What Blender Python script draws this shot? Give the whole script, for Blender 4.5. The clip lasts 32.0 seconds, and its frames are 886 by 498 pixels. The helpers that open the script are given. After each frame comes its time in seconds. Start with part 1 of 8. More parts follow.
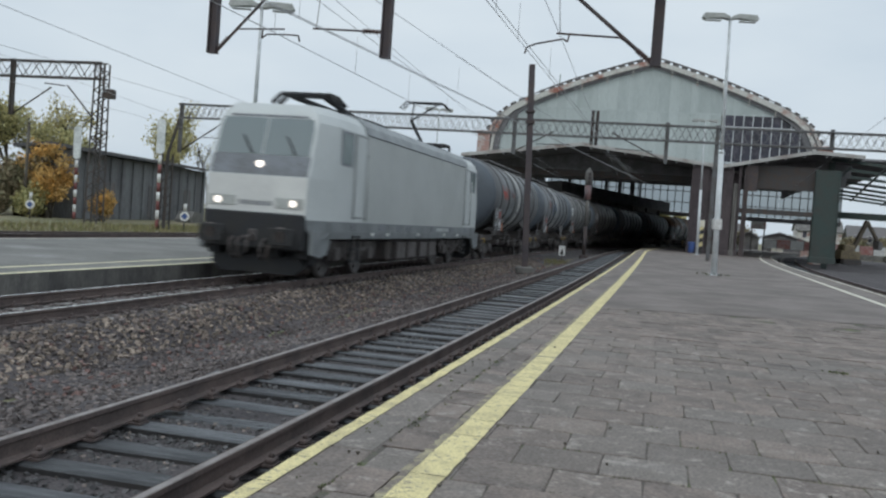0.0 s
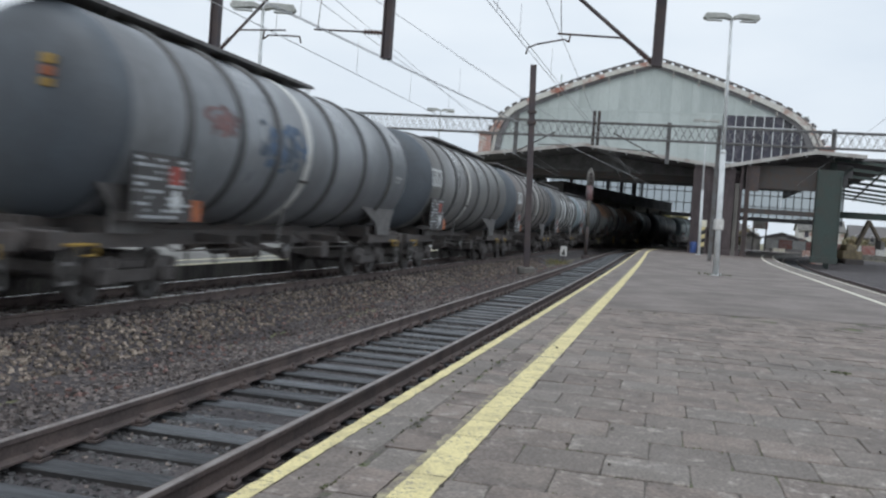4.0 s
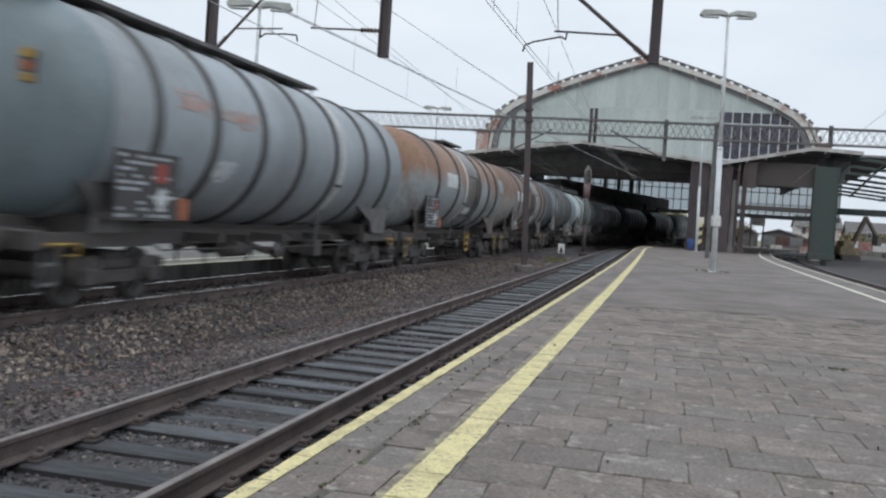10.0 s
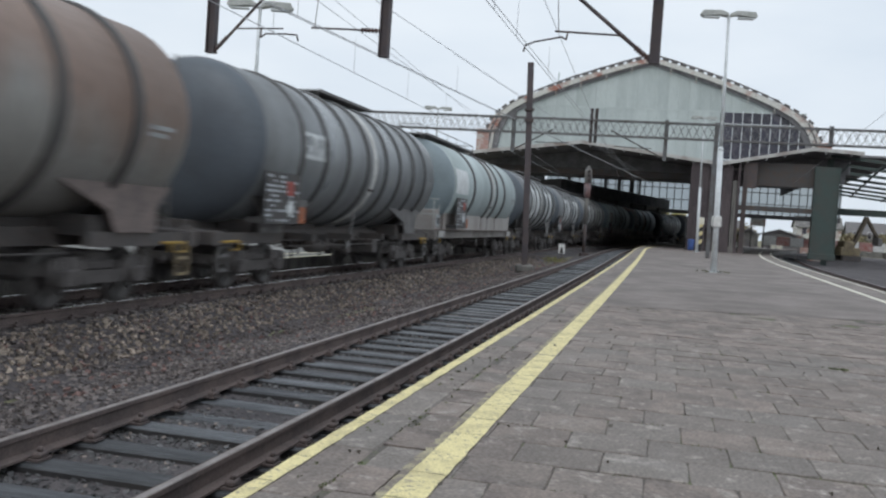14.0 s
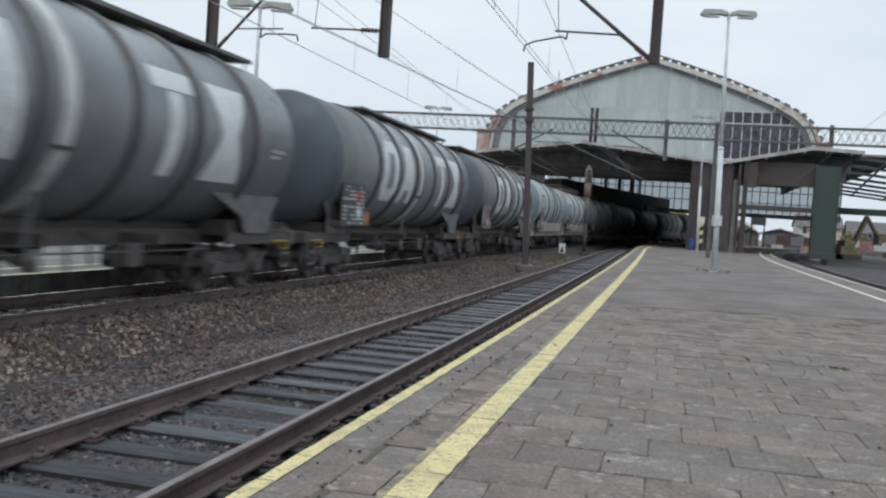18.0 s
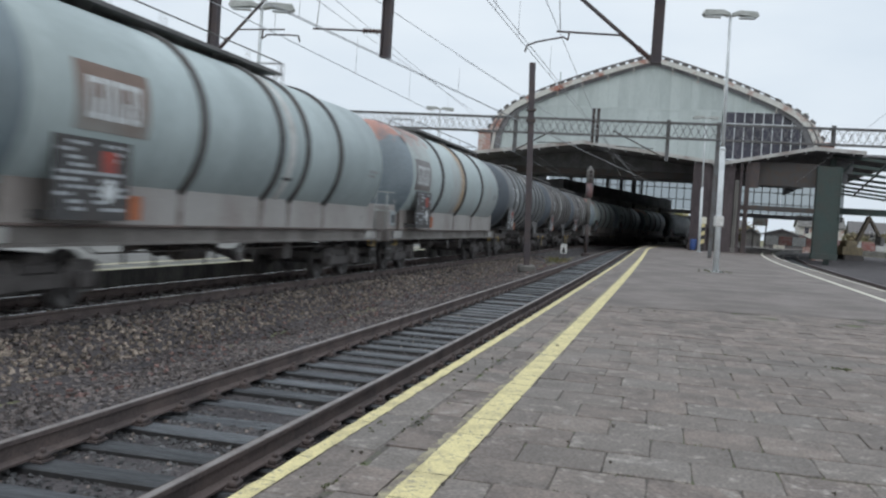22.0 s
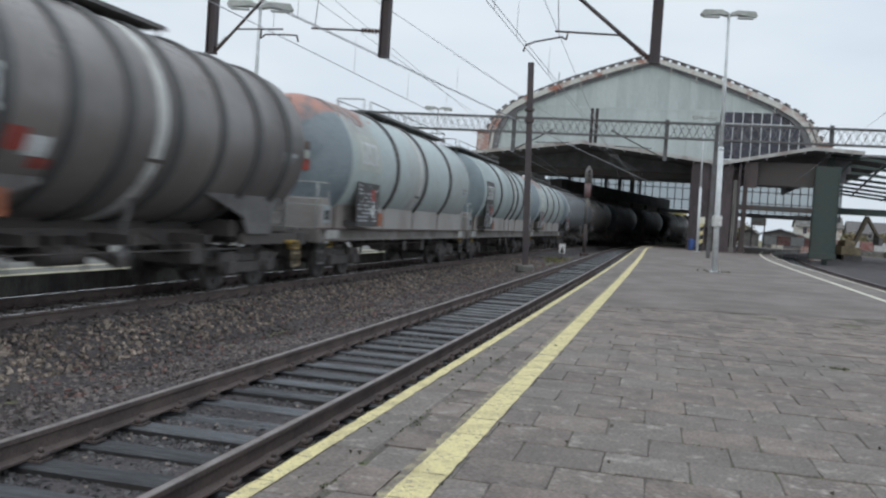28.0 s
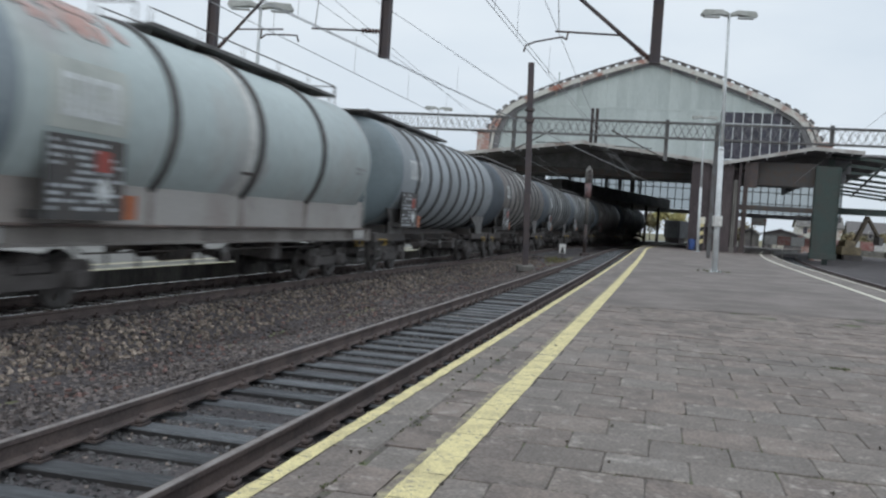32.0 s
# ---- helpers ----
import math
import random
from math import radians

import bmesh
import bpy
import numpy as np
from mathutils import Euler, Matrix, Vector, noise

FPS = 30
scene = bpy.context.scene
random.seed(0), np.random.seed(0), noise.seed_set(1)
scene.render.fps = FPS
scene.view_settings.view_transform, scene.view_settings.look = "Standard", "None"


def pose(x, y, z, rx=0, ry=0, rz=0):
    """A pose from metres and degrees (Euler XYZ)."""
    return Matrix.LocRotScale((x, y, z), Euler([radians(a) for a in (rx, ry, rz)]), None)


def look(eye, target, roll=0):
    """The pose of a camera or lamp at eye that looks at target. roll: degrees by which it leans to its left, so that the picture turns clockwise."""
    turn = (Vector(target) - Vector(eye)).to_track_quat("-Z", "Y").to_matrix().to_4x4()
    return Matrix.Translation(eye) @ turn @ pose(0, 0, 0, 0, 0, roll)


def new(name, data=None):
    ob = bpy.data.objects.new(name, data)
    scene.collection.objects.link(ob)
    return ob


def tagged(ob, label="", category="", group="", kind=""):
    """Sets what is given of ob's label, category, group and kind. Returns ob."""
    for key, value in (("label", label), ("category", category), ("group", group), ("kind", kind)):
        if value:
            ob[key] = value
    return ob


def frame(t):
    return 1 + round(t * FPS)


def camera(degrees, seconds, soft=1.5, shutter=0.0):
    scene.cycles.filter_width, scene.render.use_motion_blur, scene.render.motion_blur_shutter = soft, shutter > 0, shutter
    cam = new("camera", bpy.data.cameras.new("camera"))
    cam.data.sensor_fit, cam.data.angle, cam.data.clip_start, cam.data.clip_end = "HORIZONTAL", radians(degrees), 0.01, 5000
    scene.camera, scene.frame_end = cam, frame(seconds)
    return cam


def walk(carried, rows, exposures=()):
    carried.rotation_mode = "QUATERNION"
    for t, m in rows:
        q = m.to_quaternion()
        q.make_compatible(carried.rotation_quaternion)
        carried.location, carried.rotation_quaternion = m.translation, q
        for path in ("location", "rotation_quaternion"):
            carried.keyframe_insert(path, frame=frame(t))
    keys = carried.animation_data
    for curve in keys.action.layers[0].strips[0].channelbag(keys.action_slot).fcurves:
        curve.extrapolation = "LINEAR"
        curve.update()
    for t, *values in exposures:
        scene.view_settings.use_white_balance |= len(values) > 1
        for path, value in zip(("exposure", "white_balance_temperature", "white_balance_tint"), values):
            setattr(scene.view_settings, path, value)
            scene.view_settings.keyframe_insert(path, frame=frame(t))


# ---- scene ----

# ---- camera and its walk ----
LENS = 51.0
EYE = (0.0, 0.0, 1.73)
cam = camera(LENS, 32.0, soft=2.3, shutter=0.8)
# seconds, yaw to the left, pitch, roll
SWAY = [(0, 0.0126, -1.816, 4.1966), (0.5, 0.0145, -1.8112, 4.18), (1, 0.0136, -1.8136, 4.1883), (1.5, 0.0132, -1.8142, 4.1921), (2, 0.0164, -1.8071, 4.1754), (2.5, 0.0192, -1.8018, 4.1634), (3, 0.0325, -1.7955, 4.1717), (3.5, 0.0771, -1.7694, 4.1817), (5.5, 0.227, -1.8846, 3.616), (6, 0.239, -1.8618, 3.5958), (6.5, 0.1602, -1.8458, 3.6173), (7, 0.0484, -1.8685, 3.6762), (7.5, -0.0161, -1.9149, 3.7237), (8, -0.0259, -1.9243, 3.7884), (8.5, -0.0112, -1.9055, 3.8602), (9, -0.0012, -1.9004, 3.8687), (9.5, -0.0126, -1.9027, 3.8523), (10, -0.0377, -1.9022, 3.8484), (10.5, -0.0502, -1.9019, 3.8465), (11, -0.0489, -1.9025, 3.8506), (11.5, -0.0454, -1.9037, 3.8594), (12, -0.0341, -1.9042, 3.8631), (12.5, -0.0158, -1.9038, 3.86), (13, -0.0074, -1.902, 3.8559), (13.5, -0.0122, -1.8997, 3.873), (14, -0.0131, -1.9002, 3.8934), (14.5, 0, -1.903, 3.8542), (16.5, 0.0067, -1.9176, 3.7865), (17, 0.0068, -1.9216, 3.7858), (17.5, 0.0063, -1.9193, 3.7909), (18, 0.0119, -1.9121, 3.7877), (18.5, 0.0188, -1.9157, 3.7741), (19, 0.019, -1.9257, 3.7631), (19.5, 0.0365, -1.92, 3.7502), (20, 0.0669, -1.903, 3.7518), (20.5, 0.0779, -1.9006, 3.7594), (21, 0.0783, -1.907, 3.7522), (21.5, 0.0932, -1.8958, 3.7501), (22, 0.1155, -1.8826, 3.7599), (22.5, 0.1219, -1.8842, 3.7783), (23, 0.1206, -1.8868, 3.7863), (23.5, 0.1218, -1.8833, 3.7778), (24, 0.117, -1.8821, 3.7842), (24.5, 0.1046, -1.8803, 3.7812), (25, 0.0745, -1.877, 3.7626), (25.5, 0.0258, -1.8858, 3.7662), (27.5, 0.025, -1.8721, 3.7386), (28, 0.0217, -1.8872, 3.7682), (28.5, 0.0221, -1.892, 3.7599), (29, 0.0258, -1.894, 3.7583), (29.5, 0.0293, -1.8949, 3.7649), (30, 0.0253, -1.8971, 3.7637), (30.5, 0.0237, -1.8969, 3.7528), (31, 0.0283, -1.8908, 3.7431), (31.5, 0.0332, -1.8861, 3.7518), (32, 0.0387, -1.8852, 3.7621)]
walk(cam, [(t, pose(*EYE, 90 + p, 0, y) @ pose(0, 0, 0, 0, 0, r)) for t, y, p, r in SWAY],
     exposures=[(0.0, 0.17, 6370, 7.0), (1.0, 0.21, 6370, 7.0), (3.0, 0.39, 6470, 9.5), (5.0, 0.43, 6500, 10.0), (9.0, 0.42, 6500, 10.0), (14.0, 0.4, 6500, 10.0), (19.0, 0.4, 6480, 9.5), (24.0, 0.36, 6460, 9.0), (32.0, 0.33, 6460, 9.0)])

# ---- world, sun ----
world = bpy.data.worlds.new("overcast_sky")
scene.world = world
world.use_nodes = True
wn = world.node_tree
wn.nodes.clear()
w_out = wn.nodes.new("ShaderNodeOutputWorld")
w_bg = wn.nodes.new("ShaderNodeBackground")
w_sky = wn.nodes.new("ShaderNodeTexSky")
w_sky.sky_type = "NISHITA"
w_sky.sun_disc = False
w_sky.sun_elevation = radians(38)
w_sky.sun_rotation = radians(200)
w_sky.air_density, w_sky.dust_density, w_sky.ozone_density = 1.0, 4.0, 1.0
w_grey = wn.nodes.new("ShaderNodeHueSaturation")
w_grey.inputs["Saturation"].default_value = 0.25
w_co = wn.nodes.new("ShaderNodeTexCoord")
w_map = wn.nodes.new("ShaderNodeMapping")
w_map.inputs["Scale"].default_value = (1.0, 1.0, 3.2)
w_cloud = wn.nodes.new("ShaderNodeTexNoise")
w_cloud.inputs["Scale"].default_value = 2.2
w_cloud.inputs["Detail"].default_value = 5.0
w_ramp = wn.nodes.new("ShaderNodeValToRGB")
w_ramp.color_ramp.elements[0].position, w_ramp.color_ramp.elements[0].color = 0.36, (5.3, 6.05, 6.9, 1)
w_ramp.color_ramp.elements[1].position, w_ramp.color_ramp.elements[1].color = 0.66, (6.5, 7.1, 7.7, 1)
w_mix = wn.nodes.new("ShaderNodeMix")
w_mix.data_type = "RGBA"
w_mix.inputs[0].default_value = 0.88
w_bg.inputs["Strength"].default_value = 0.1
wn.links.new(w_sky.outputs["Color"], w_grey.inputs["Color"])
wn.links.new(w_co.outputs["Generated"], w_map.inputs["Vector"])
wn.links.new(w_map.outputs["Vector"], w_cloud.inputs["Vector"])
wn.links.new(w_cloud.outputs["Fac"], w_ramp.inputs["Fac"])
wn.links.new(w_grey.outputs["Color"], w_mix.inputs[6])
wn.links.new(w_ramp.outputs["Color"], w_mix.inputs[7])
w_xyz = wn.nodes.new("ShaderNodeSeparateXYZ")
w_rise = wn.nodes.new("ShaderNodeMapRange")
w_rise.inputs["From Min"].default_value, w_rise.inputs["From Max"].default_value = 0.38, 0.95
w_rise.inputs["To Min"].default_value, w_rise.inputs["To Max"].default_value = 1.0, 1.55
w_zenith = wn.nodes.new("ShaderNodeVectorMath")
w_zenith.operation = "SCALE"
wn.links.new(w_co.outputs["Generated"], w_xyz.inputs["Vector"])
wn.links.new(w_xyz.outputs["Z"], w_rise.inputs["Value"])
wn.links.new(w_mix.outputs[2], w_zenith.inputs[0])
wn.links.new(w_rise.outputs["Result"], w_zenith.inputs["Scale"])
wn.links.new(w_zenith.outputs["Vector"], w_bg.inputs["Color"])
wn.links.new(w_bg.outputs["Background"], w_out.inputs["Surface"])
sun = new("sun", bpy.data.lights.new("sun", "SUN"))
sun.data.energy, sun.data.angle, sun.data.color = 0.3, radians(25), (1.0, 0.97, 0.93)
sun.matrix_world = look((0, 0, 60), (18, 46, 0))

# ---- materials ----
MATS = {}


def mat(name, base, dark=None, coarse=1.2, fine=22.0, rough=0.8, metal=0.0, bump=0.25, depth=0.01,
        grain=0.25, tone=0.0, lo=0.42, hi=0.62, stretch=(1, 1, 1), spec=0.5, island=0.0, emit=None, wet=0.0, third=None, rise=None, second=None):
    """A painted, stony or metal surface: patches of a second colour, fine grain, relief and a roughness that varies."""
    m = bpy.data.materials.new(name)
    m.use_nodes = True
    nt = m.node_tree
    n, link = nt.nodes, nt.links.new
    bsdf = n["Principled BSDF"]
    co = n.new("ShaderNodeTexCoord")
    mp = n.new("ShaderNodeMapping")
    mp.inputs["Scale"].default_value = stretch
    link(co.outputs["Object"], mp.inputs["Vector"])
    if tone:
        info = n.new("ShaderNodeObjectInfo")
        far = n.new("ShaderNodeMath")
        far.operation = "MULTIPLY"
        far.inputs[1].default_value = 41.0
        link(info.outputs["Random"], far.inputs[0])
        link(far.outputs["Value"], mp.inputs["Location"])
    big = n.new("ShaderNodeTexNoise")
    big.inputs["Scale"].default_value, big.inputs["Detail"].default_value = coarse, 6.0
    big.inputs["Roughness"].default_value = 0.62
    link(mp.outputs["Vector"], big.inputs["Vector"])
    small = n.new("ShaderNodeTexNoise")
    small.inputs["Scale"].default_value, small.inputs["Detail"].default_value = fine, 4.0
    link(mp.outputs["Vector"], small.inputs["Vector"])
    ramp = n.new("ShaderNodeMapRange")
    ramp.inputs["From Min"].default_value, ramp.inputs["From Max"].default_value = lo, hi
    fac = big.outputs["Fac"]
    if rise:
        cut_xyz = n.new("ShaderNodeSeparateXYZ")
        link(co.outputs["Object"], cut_xyz.inputs["Vector"])
        lift = n.new("ShaderNodeMath")
        lift.operation = "MULTIPLY_ADD"
        lift.inputs[1].default_value, lift.inputs[2].default_value = rise[1], -rise[0] * rise[1]
        link(cut_xyz.outputs["Z"], lift.inputs[0])
        total = n.new("ShaderNodeMath")
        total.operation = "ADD"
        link(big.outputs["Fac"], total.inputs[0])
        link(lift.outputs["Value"], total.inputs[1])
        fac = total.outputs["Value"]
    link(fac, ramp.inputs["Value"])
    mix = n.new("ShaderNodeMix")
    mix.data_type = "RGBA"
    mix.inputs[6].default_value = (*base, 1)
    mix.inputs[7].default_value = (*(dark or [c * 0.7 for c in base]), 1)
    link(ramp.outputs["Result"], mix.inputs[0])
    colour = mix.outputs[2]
    if second:
        who = n.new("ShaderNodeObjectInfo")
        spread = n.new("ShaderNodeMath")
        spread.operation = "MULTIPLY"
        spread.inputs[1].default_value = 17.31
        link(who.outputs["Random"], spread.inputs[0])
        cutoff = n.new("ShaderNodeMath")
        cutoff.operation = "FRACT"
        link(spread.outputs["Value"], cutoff.inputs[0])
        hue = n.new("ShaderNodeMix")
        hue.data_type = "RGBA"
        link(cutoff.outputs["Value"], hue.inputs[0])
        link(colour, hue.inputs[6])
        hue.inputs[7].default_value = (*second, 1)
        colour = hue.outputs[2]
    if third:
        more = n.new("ShaderNodeTexNoise")
        more.inputs["Scale"].default_value, more.inputs["Detail"].default_value = third[1], 5.0
        more.inputs["Roughness"].default_value = 0.7
        link(mp.outputs["Vector"], more.inputs["Vector"])
        cut = n.new("ShaderNodeMapRange")
        cut.inputs["From Min"].default_value, cut.inputs["From Max"].default_value = third[2], third[3]
        link(more.outputs["Fac"], cut.inputs["Value"])
        over = n.new("ShaderNodeMix")
        over.data_type = "RGBA"
        link(cut.outputs["Result"], over.inputs[0])
        link(colour, over.inputs[6])
        over.inputs[7].default_value = (*third[0], 1)
        colour = over.outputs[2]
    gr = n.new("ShaderNodeMapRange")
    gr.inputs["From Min"].default_value, gr.inputs["From Max"].default_value = 0.25, 0.75
    gr.inputs["To Min"].default_value, gr.inputs["To Max"].default_value = 1 - grain, 1 + grain
    link(small.outputs["Fac"], gr.inputs["Value"])
    mul = n.new("ShaderNodeVectorMath")
    mul.operation = "SCALE"
    link(colour, mul.inputs[0])
    last = gr.outputs["Result"]
    if tone or island:
        src = n.new("ShaderNodeObjectInfo") if tone else n.new("ShaderNodeNewGeometry")
        amount = tone or island
        tr = n.new("ShaderNodeMapRange")
        tr.inputs["To Min"].default_value, tr.inputs["To Max"].default_value = 1 - amount, 1 + amount
        link(src.outputs["Random"] if tone else src.outputs["Random Per Island"], tr.inputs["Value"])
        mm = n.new("ShaderNodeMath")
        mm.operation = "MULTIPLY"
        link(last, mm.inputs[0])
        link(tr.outputs["Result"], mm.inputs[1])
        last = mm.outputs["Value"]
    link(last, mul.inputs["Scale"])
    link(mul.outputs["Vector"], bsdf.inputs["Base Color"])
    rr = n.new("ShaderNodeMapRange")
    rr.inputs["From Min"].default_value, rr.inputs["From Max"].default_value = 0.3, 0.7
    rr.inputs["To Min"].default_value, rr.inputs["To Max"].default_value = max(0.05, rough - 0.12 - wet), min(1, rough + 0.1)
    link(big.outputs["Fac"], rr.inputs["Value"])
    link(rr.outputs["Result"], bsdf.inputs["Roughness"])
    bsdf.inputs["Metallic"].default_value = metal
    bsdf.inputs["Specular IOR Level"].default_value = spec
    if bump:
        b = n.new("ShaderNodeBump")
        b.inputs["Strength"].default_value, b.inputs["Distance"].default_value = bump, depth
        link(small.outputs["Fac"], b.inputs["Height"])
        link(b.outputs["Normal"], bsdf.inputs["Normal"])
    if emit:
        bsdf.inputs["Emission Color"].default_value = (*emit[0], 1)
        bsdf.inputs["Emission Strength"].default_value = emit[1]
    MATS[name] = m
    return m


def glass(name, tint, rough=0.05):
    m = bpy.data.materials.new(name)
    m.use_nodes = True
    b = m.node_tree.nodes["Principled BSDF"]
    b.inputs["Base Color"].default_value = (*tint, 1)
    b.inputs["Roughness"].default_value = rough
    b.inputs["Transmission Weight"].default_value = 0.0
    b.inputs["Specular IOR Level"].default_value = 0.8
    MATS[name] = m
    return m


def clear_glass(name, tint):
    """Thin dirty window glass that lets the sky through."""
    m = bpy.data.materials.new(name)
    m.use_nodes = True
    b = m.node_tree.nodes["Principled BSDF"]
    b.inputs["Base Color"].default_value = (*tint, 1)
    b.inputs["Roughness"].default_value = 0.15
    b.inputs["IOR"].default_value = 1.03
    b.inputs["Transmission Weight"].default_value = 1.0
    MATS[name] = m
    return m


clear_glass("glass_clear", (0.4, 0.425, 0.43))
mat("grass", (0.15, 0.145, 0.075), (0.2, 0.165, 0.1), 0.15, 5, 0.95, bump=0.6, depth=0.05, grain=0.4, third=((0.1, 0.12, 0.055), 0.5, 0.55, 0.65))
mat("ballast", (0.08, 0.0689, 0.0697), (0.0523, 0.0459, 0.0483), 0.9, 34, 0.95, bump=0.9, depth=0.03, grain=0.55)
mat("stone_slate", (0.104, 0.101, 0.101), (0.063, 0.0603, 0.0612), 0.6, 40, 0.95, bump=0.4, grain=0.3, island=0.6)
mat("stone_fresh", (0.255, 0.208, 0.168), (0.15, 0.119, 0.1), 0.6, 40, 0.92, bump=0.4, grain=0.3, island=0.6)
mat("stone_red", (0.19, 0.115, 0.1), (0.14, 0.09, 0.082), 0.6, 40, 0.92, bump=0.4, grain=0.3, island=0.4)
mat("stone_brown", (0.142, 0.121, 0.114), (0.085, 0.071, 0.068), 0.5, 40, 0.95, bump=0.4, grain=0.3, island=0.6)
mat("stone_pale", (0.228, 0.188, 0.164), (0.123, 0.105, 0.095), 0.6, 40, 0.92, bump=0.4, grain=0.3, island=0.5)
mat("rail_rust", (0.135, 0.101, 0.091), (0.088, 0.069, 0.065), 2.0, 40, 0.85, metal=0.0, bump=0.3, depth=0.004)
mat("rail_head", (0.3, 0.27, 0.255), (0.2, 0.175, 0.165), 3, 60, 0.5, metal=0.5, bump=0.05)
mat("rail_polished", (0.75, 0.74, 0.73), (0.62, 0.6, 0.58), 3, 60, 0.28, metal=0.9, bump=0.03)
# sleeper sides: near black stands in for shade
mat("sleeper_side_shade", (0.026, 0.025, 0.026), (0.04, 0.036, 0.034), 2.5, 18, 0.8, bump=0.4)
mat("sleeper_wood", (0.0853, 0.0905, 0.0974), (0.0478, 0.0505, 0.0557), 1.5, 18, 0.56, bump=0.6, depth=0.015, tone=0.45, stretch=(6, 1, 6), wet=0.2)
mat("sleeper_concrete", (0.2, 0.19, 0.18), (0.13, 0.12, 0.115), 1.5, 20, 0.9, tone=0.25)
mat("slab", (0.194, 0.156, 0.133), (0.148, 0.122, 0.109), 2.8, 46, 0.86, bump=0.6, depth=0.008, tone=0.12, grain=0.4, wet=0.12, lo=0.46, hi=0.6, third=((0.29, 0.258, 0.228), 6.5, 0.56, 0.66), second=(0.165, 0.144, 0.128))
mat("slab_far", (0.19, 0.153, 0.131), (0.138, 0.114, 0.102), 2.8, 46, 0.86, bump=0.6, depth=0.008, island=0.18, grain=0.36, wet=0.12, lo=0.46, hi=0.6, third=((0.275, 0.243, 0.217), 6.0, 0.565, 0.65))
mat("joint_soil", (0.0969, 0.085, 0.0748), (0.111, 0.13, 0.0553), 2.5, 40, 0.97, bump=0.6, lo=0.5, hi=0.64)
mat("asphalt_grey", (0.167, 0.138, 0.123), (0.134, 0.113, 0.102), 0.8, 50, 0.85, bump=0.35, grain=0.24, wet=0.15, third=((0.192, 0.163, 0.148), 0.35, 0.5, 0.7))
mat("asphalt_pale", (0.182, 0.177, 0.164), (0.145, 0.141, 0.132), 0.5, 30, 0.88, bump=0.3, grain=0.2, third=((0.25, 0.245, 0.235), 0.3, 0.56, 0.66))
mat("kerb", (0.184, 0.175, 0.161), (0.101, 0.0966, 0.092), 1.2, 25, 0.92, bump=0.5, tone=0.15, stretch=(1, 1, 0.4))
mat("yellow_paint", (0.7, 0.605, 0.31), (0.5, 0.43, 0.235), 4, 60, 0.8, bump=0.4, lo=0.45, hi=0.68, grain=0.22, third=((0.3, 0.26, 0.19), 26.0, 0.55, 0.63))
mat("overspray", (0.172, 0.142, 0.118), (0.36, 0.32, 0.21), 9, 60, 0.85, bump=0.3, lo=0.42, hi=0.62, grain=0.3)
mat("straw_paint", (0.68, 0.63, 0.43), (0.46, 0.42, 0.31), 5, 60, 0.82, lo=0.5, hi=0.7, grain=0.25)
mat("cream_paint", (0.68, 0.65, 0.54), (0.48, 0.45, 0.38), 5, 60, 0.82, lo=0.55, hi=0.7)
mat("moss", (0.1, 0.115, 0.045), (0.06, 0.062, 0.035), 9, 60, 0.98, bump=0.8, depth=0.02, island=0.4)
mat("weeds", (0.17, 0.17, 0.07), (0.24, 0.2, 0.11), 0.8, 12, 0.95, island=0.45)
mat("galvanised", (0.66, 0.69, 0.7), (0.55, 0.575, 0.585), 2, 40, 0.6, metal=0.0, bump=0.06)
mat("lamp_grey", (0.45, 0.46, 0.44), (0.36, 0.37, 0.35), 4, 40, 0.6, bump=0.05)
mat("dark_steel", (0.06, 0.05, 0.052), (0.085, 0.062, 0.055), 2.5, 40, 0.75, bump=0.2, tone=0.15)
mat("purple_steel", (0.066, 0.054, 0.06), (0.088, 0.068, 0.066), 2.0, 40, 0.7, bump=0.2)
mat("lattice_steel", (0.062, 0.06, 0.06), (0.08, 0.06, 0.05), 2.0, 30, 0.75, bump=0.15)
mat("lattice_grey", (0.15, 0.155, 0.16), (0.12, 0.11, 0.105), 2.0, 30, 0.7, bump=0.1)
mat("wire", (0.5, 0.51, 0.53), (0.42, 0.43, 0.44), 3, 30, 0.6, metal=0.2, bump=0)
mat("insulator", (0.09, 0.045, 0.035), (0.06, 0.03, 0.03), 3, 30, 0.35, bump=0)
mat("sheet_green", (0.47, 0.52, 0.505), (0.4, 0.445, 0.435), 0.5, 12, 0.7, bump=0.1, tone=0.05, stretch=(1, 1, 0.18), grain=0.08)
mat("white_weathered", (0.58, 0.57, 0.53), (0.36, 0.17, 0.13), 0.55, 8, 0.8, bump=0.3, lo=0.52, hi=0.66, grain=0.2)
mat("fascia_board", (0.46, 0.45, 0.43), (0.26, 0.215, 0.195), 0.5, 10, 0.85, bump=0.2, lo=0.45, hi=0.65, grain=0.2)
mat("boom_brown", (0.13, 0.1, 0.07), (0.09, 0.075, 0.06), 2, 20, 0.8, bump=0.1)
mat("barrier_red", (0.36, 0.15, 0.13), (0.42, 0.3, 0.28), 1.5, 12, 0.8, bump=0.1)
mat("brick_red", (0.43, 0.27, 0.235), (0.52, 0.47, 0.44), 1.6, 8, 0.9, bump=0.4, lo=0.48, hi=0.6, grain=0.3)
mat("roof_felt", (0.13, 0.125, 0.125), (0.16, 0.145, 0.14), 0.5, 8, 0.9, bump=0.3)
mat("soffit", (0.21, 0.205, 0.212), (0.15, 0.148, 0.152), 0.8, 8, 0.92, bump=0.3)
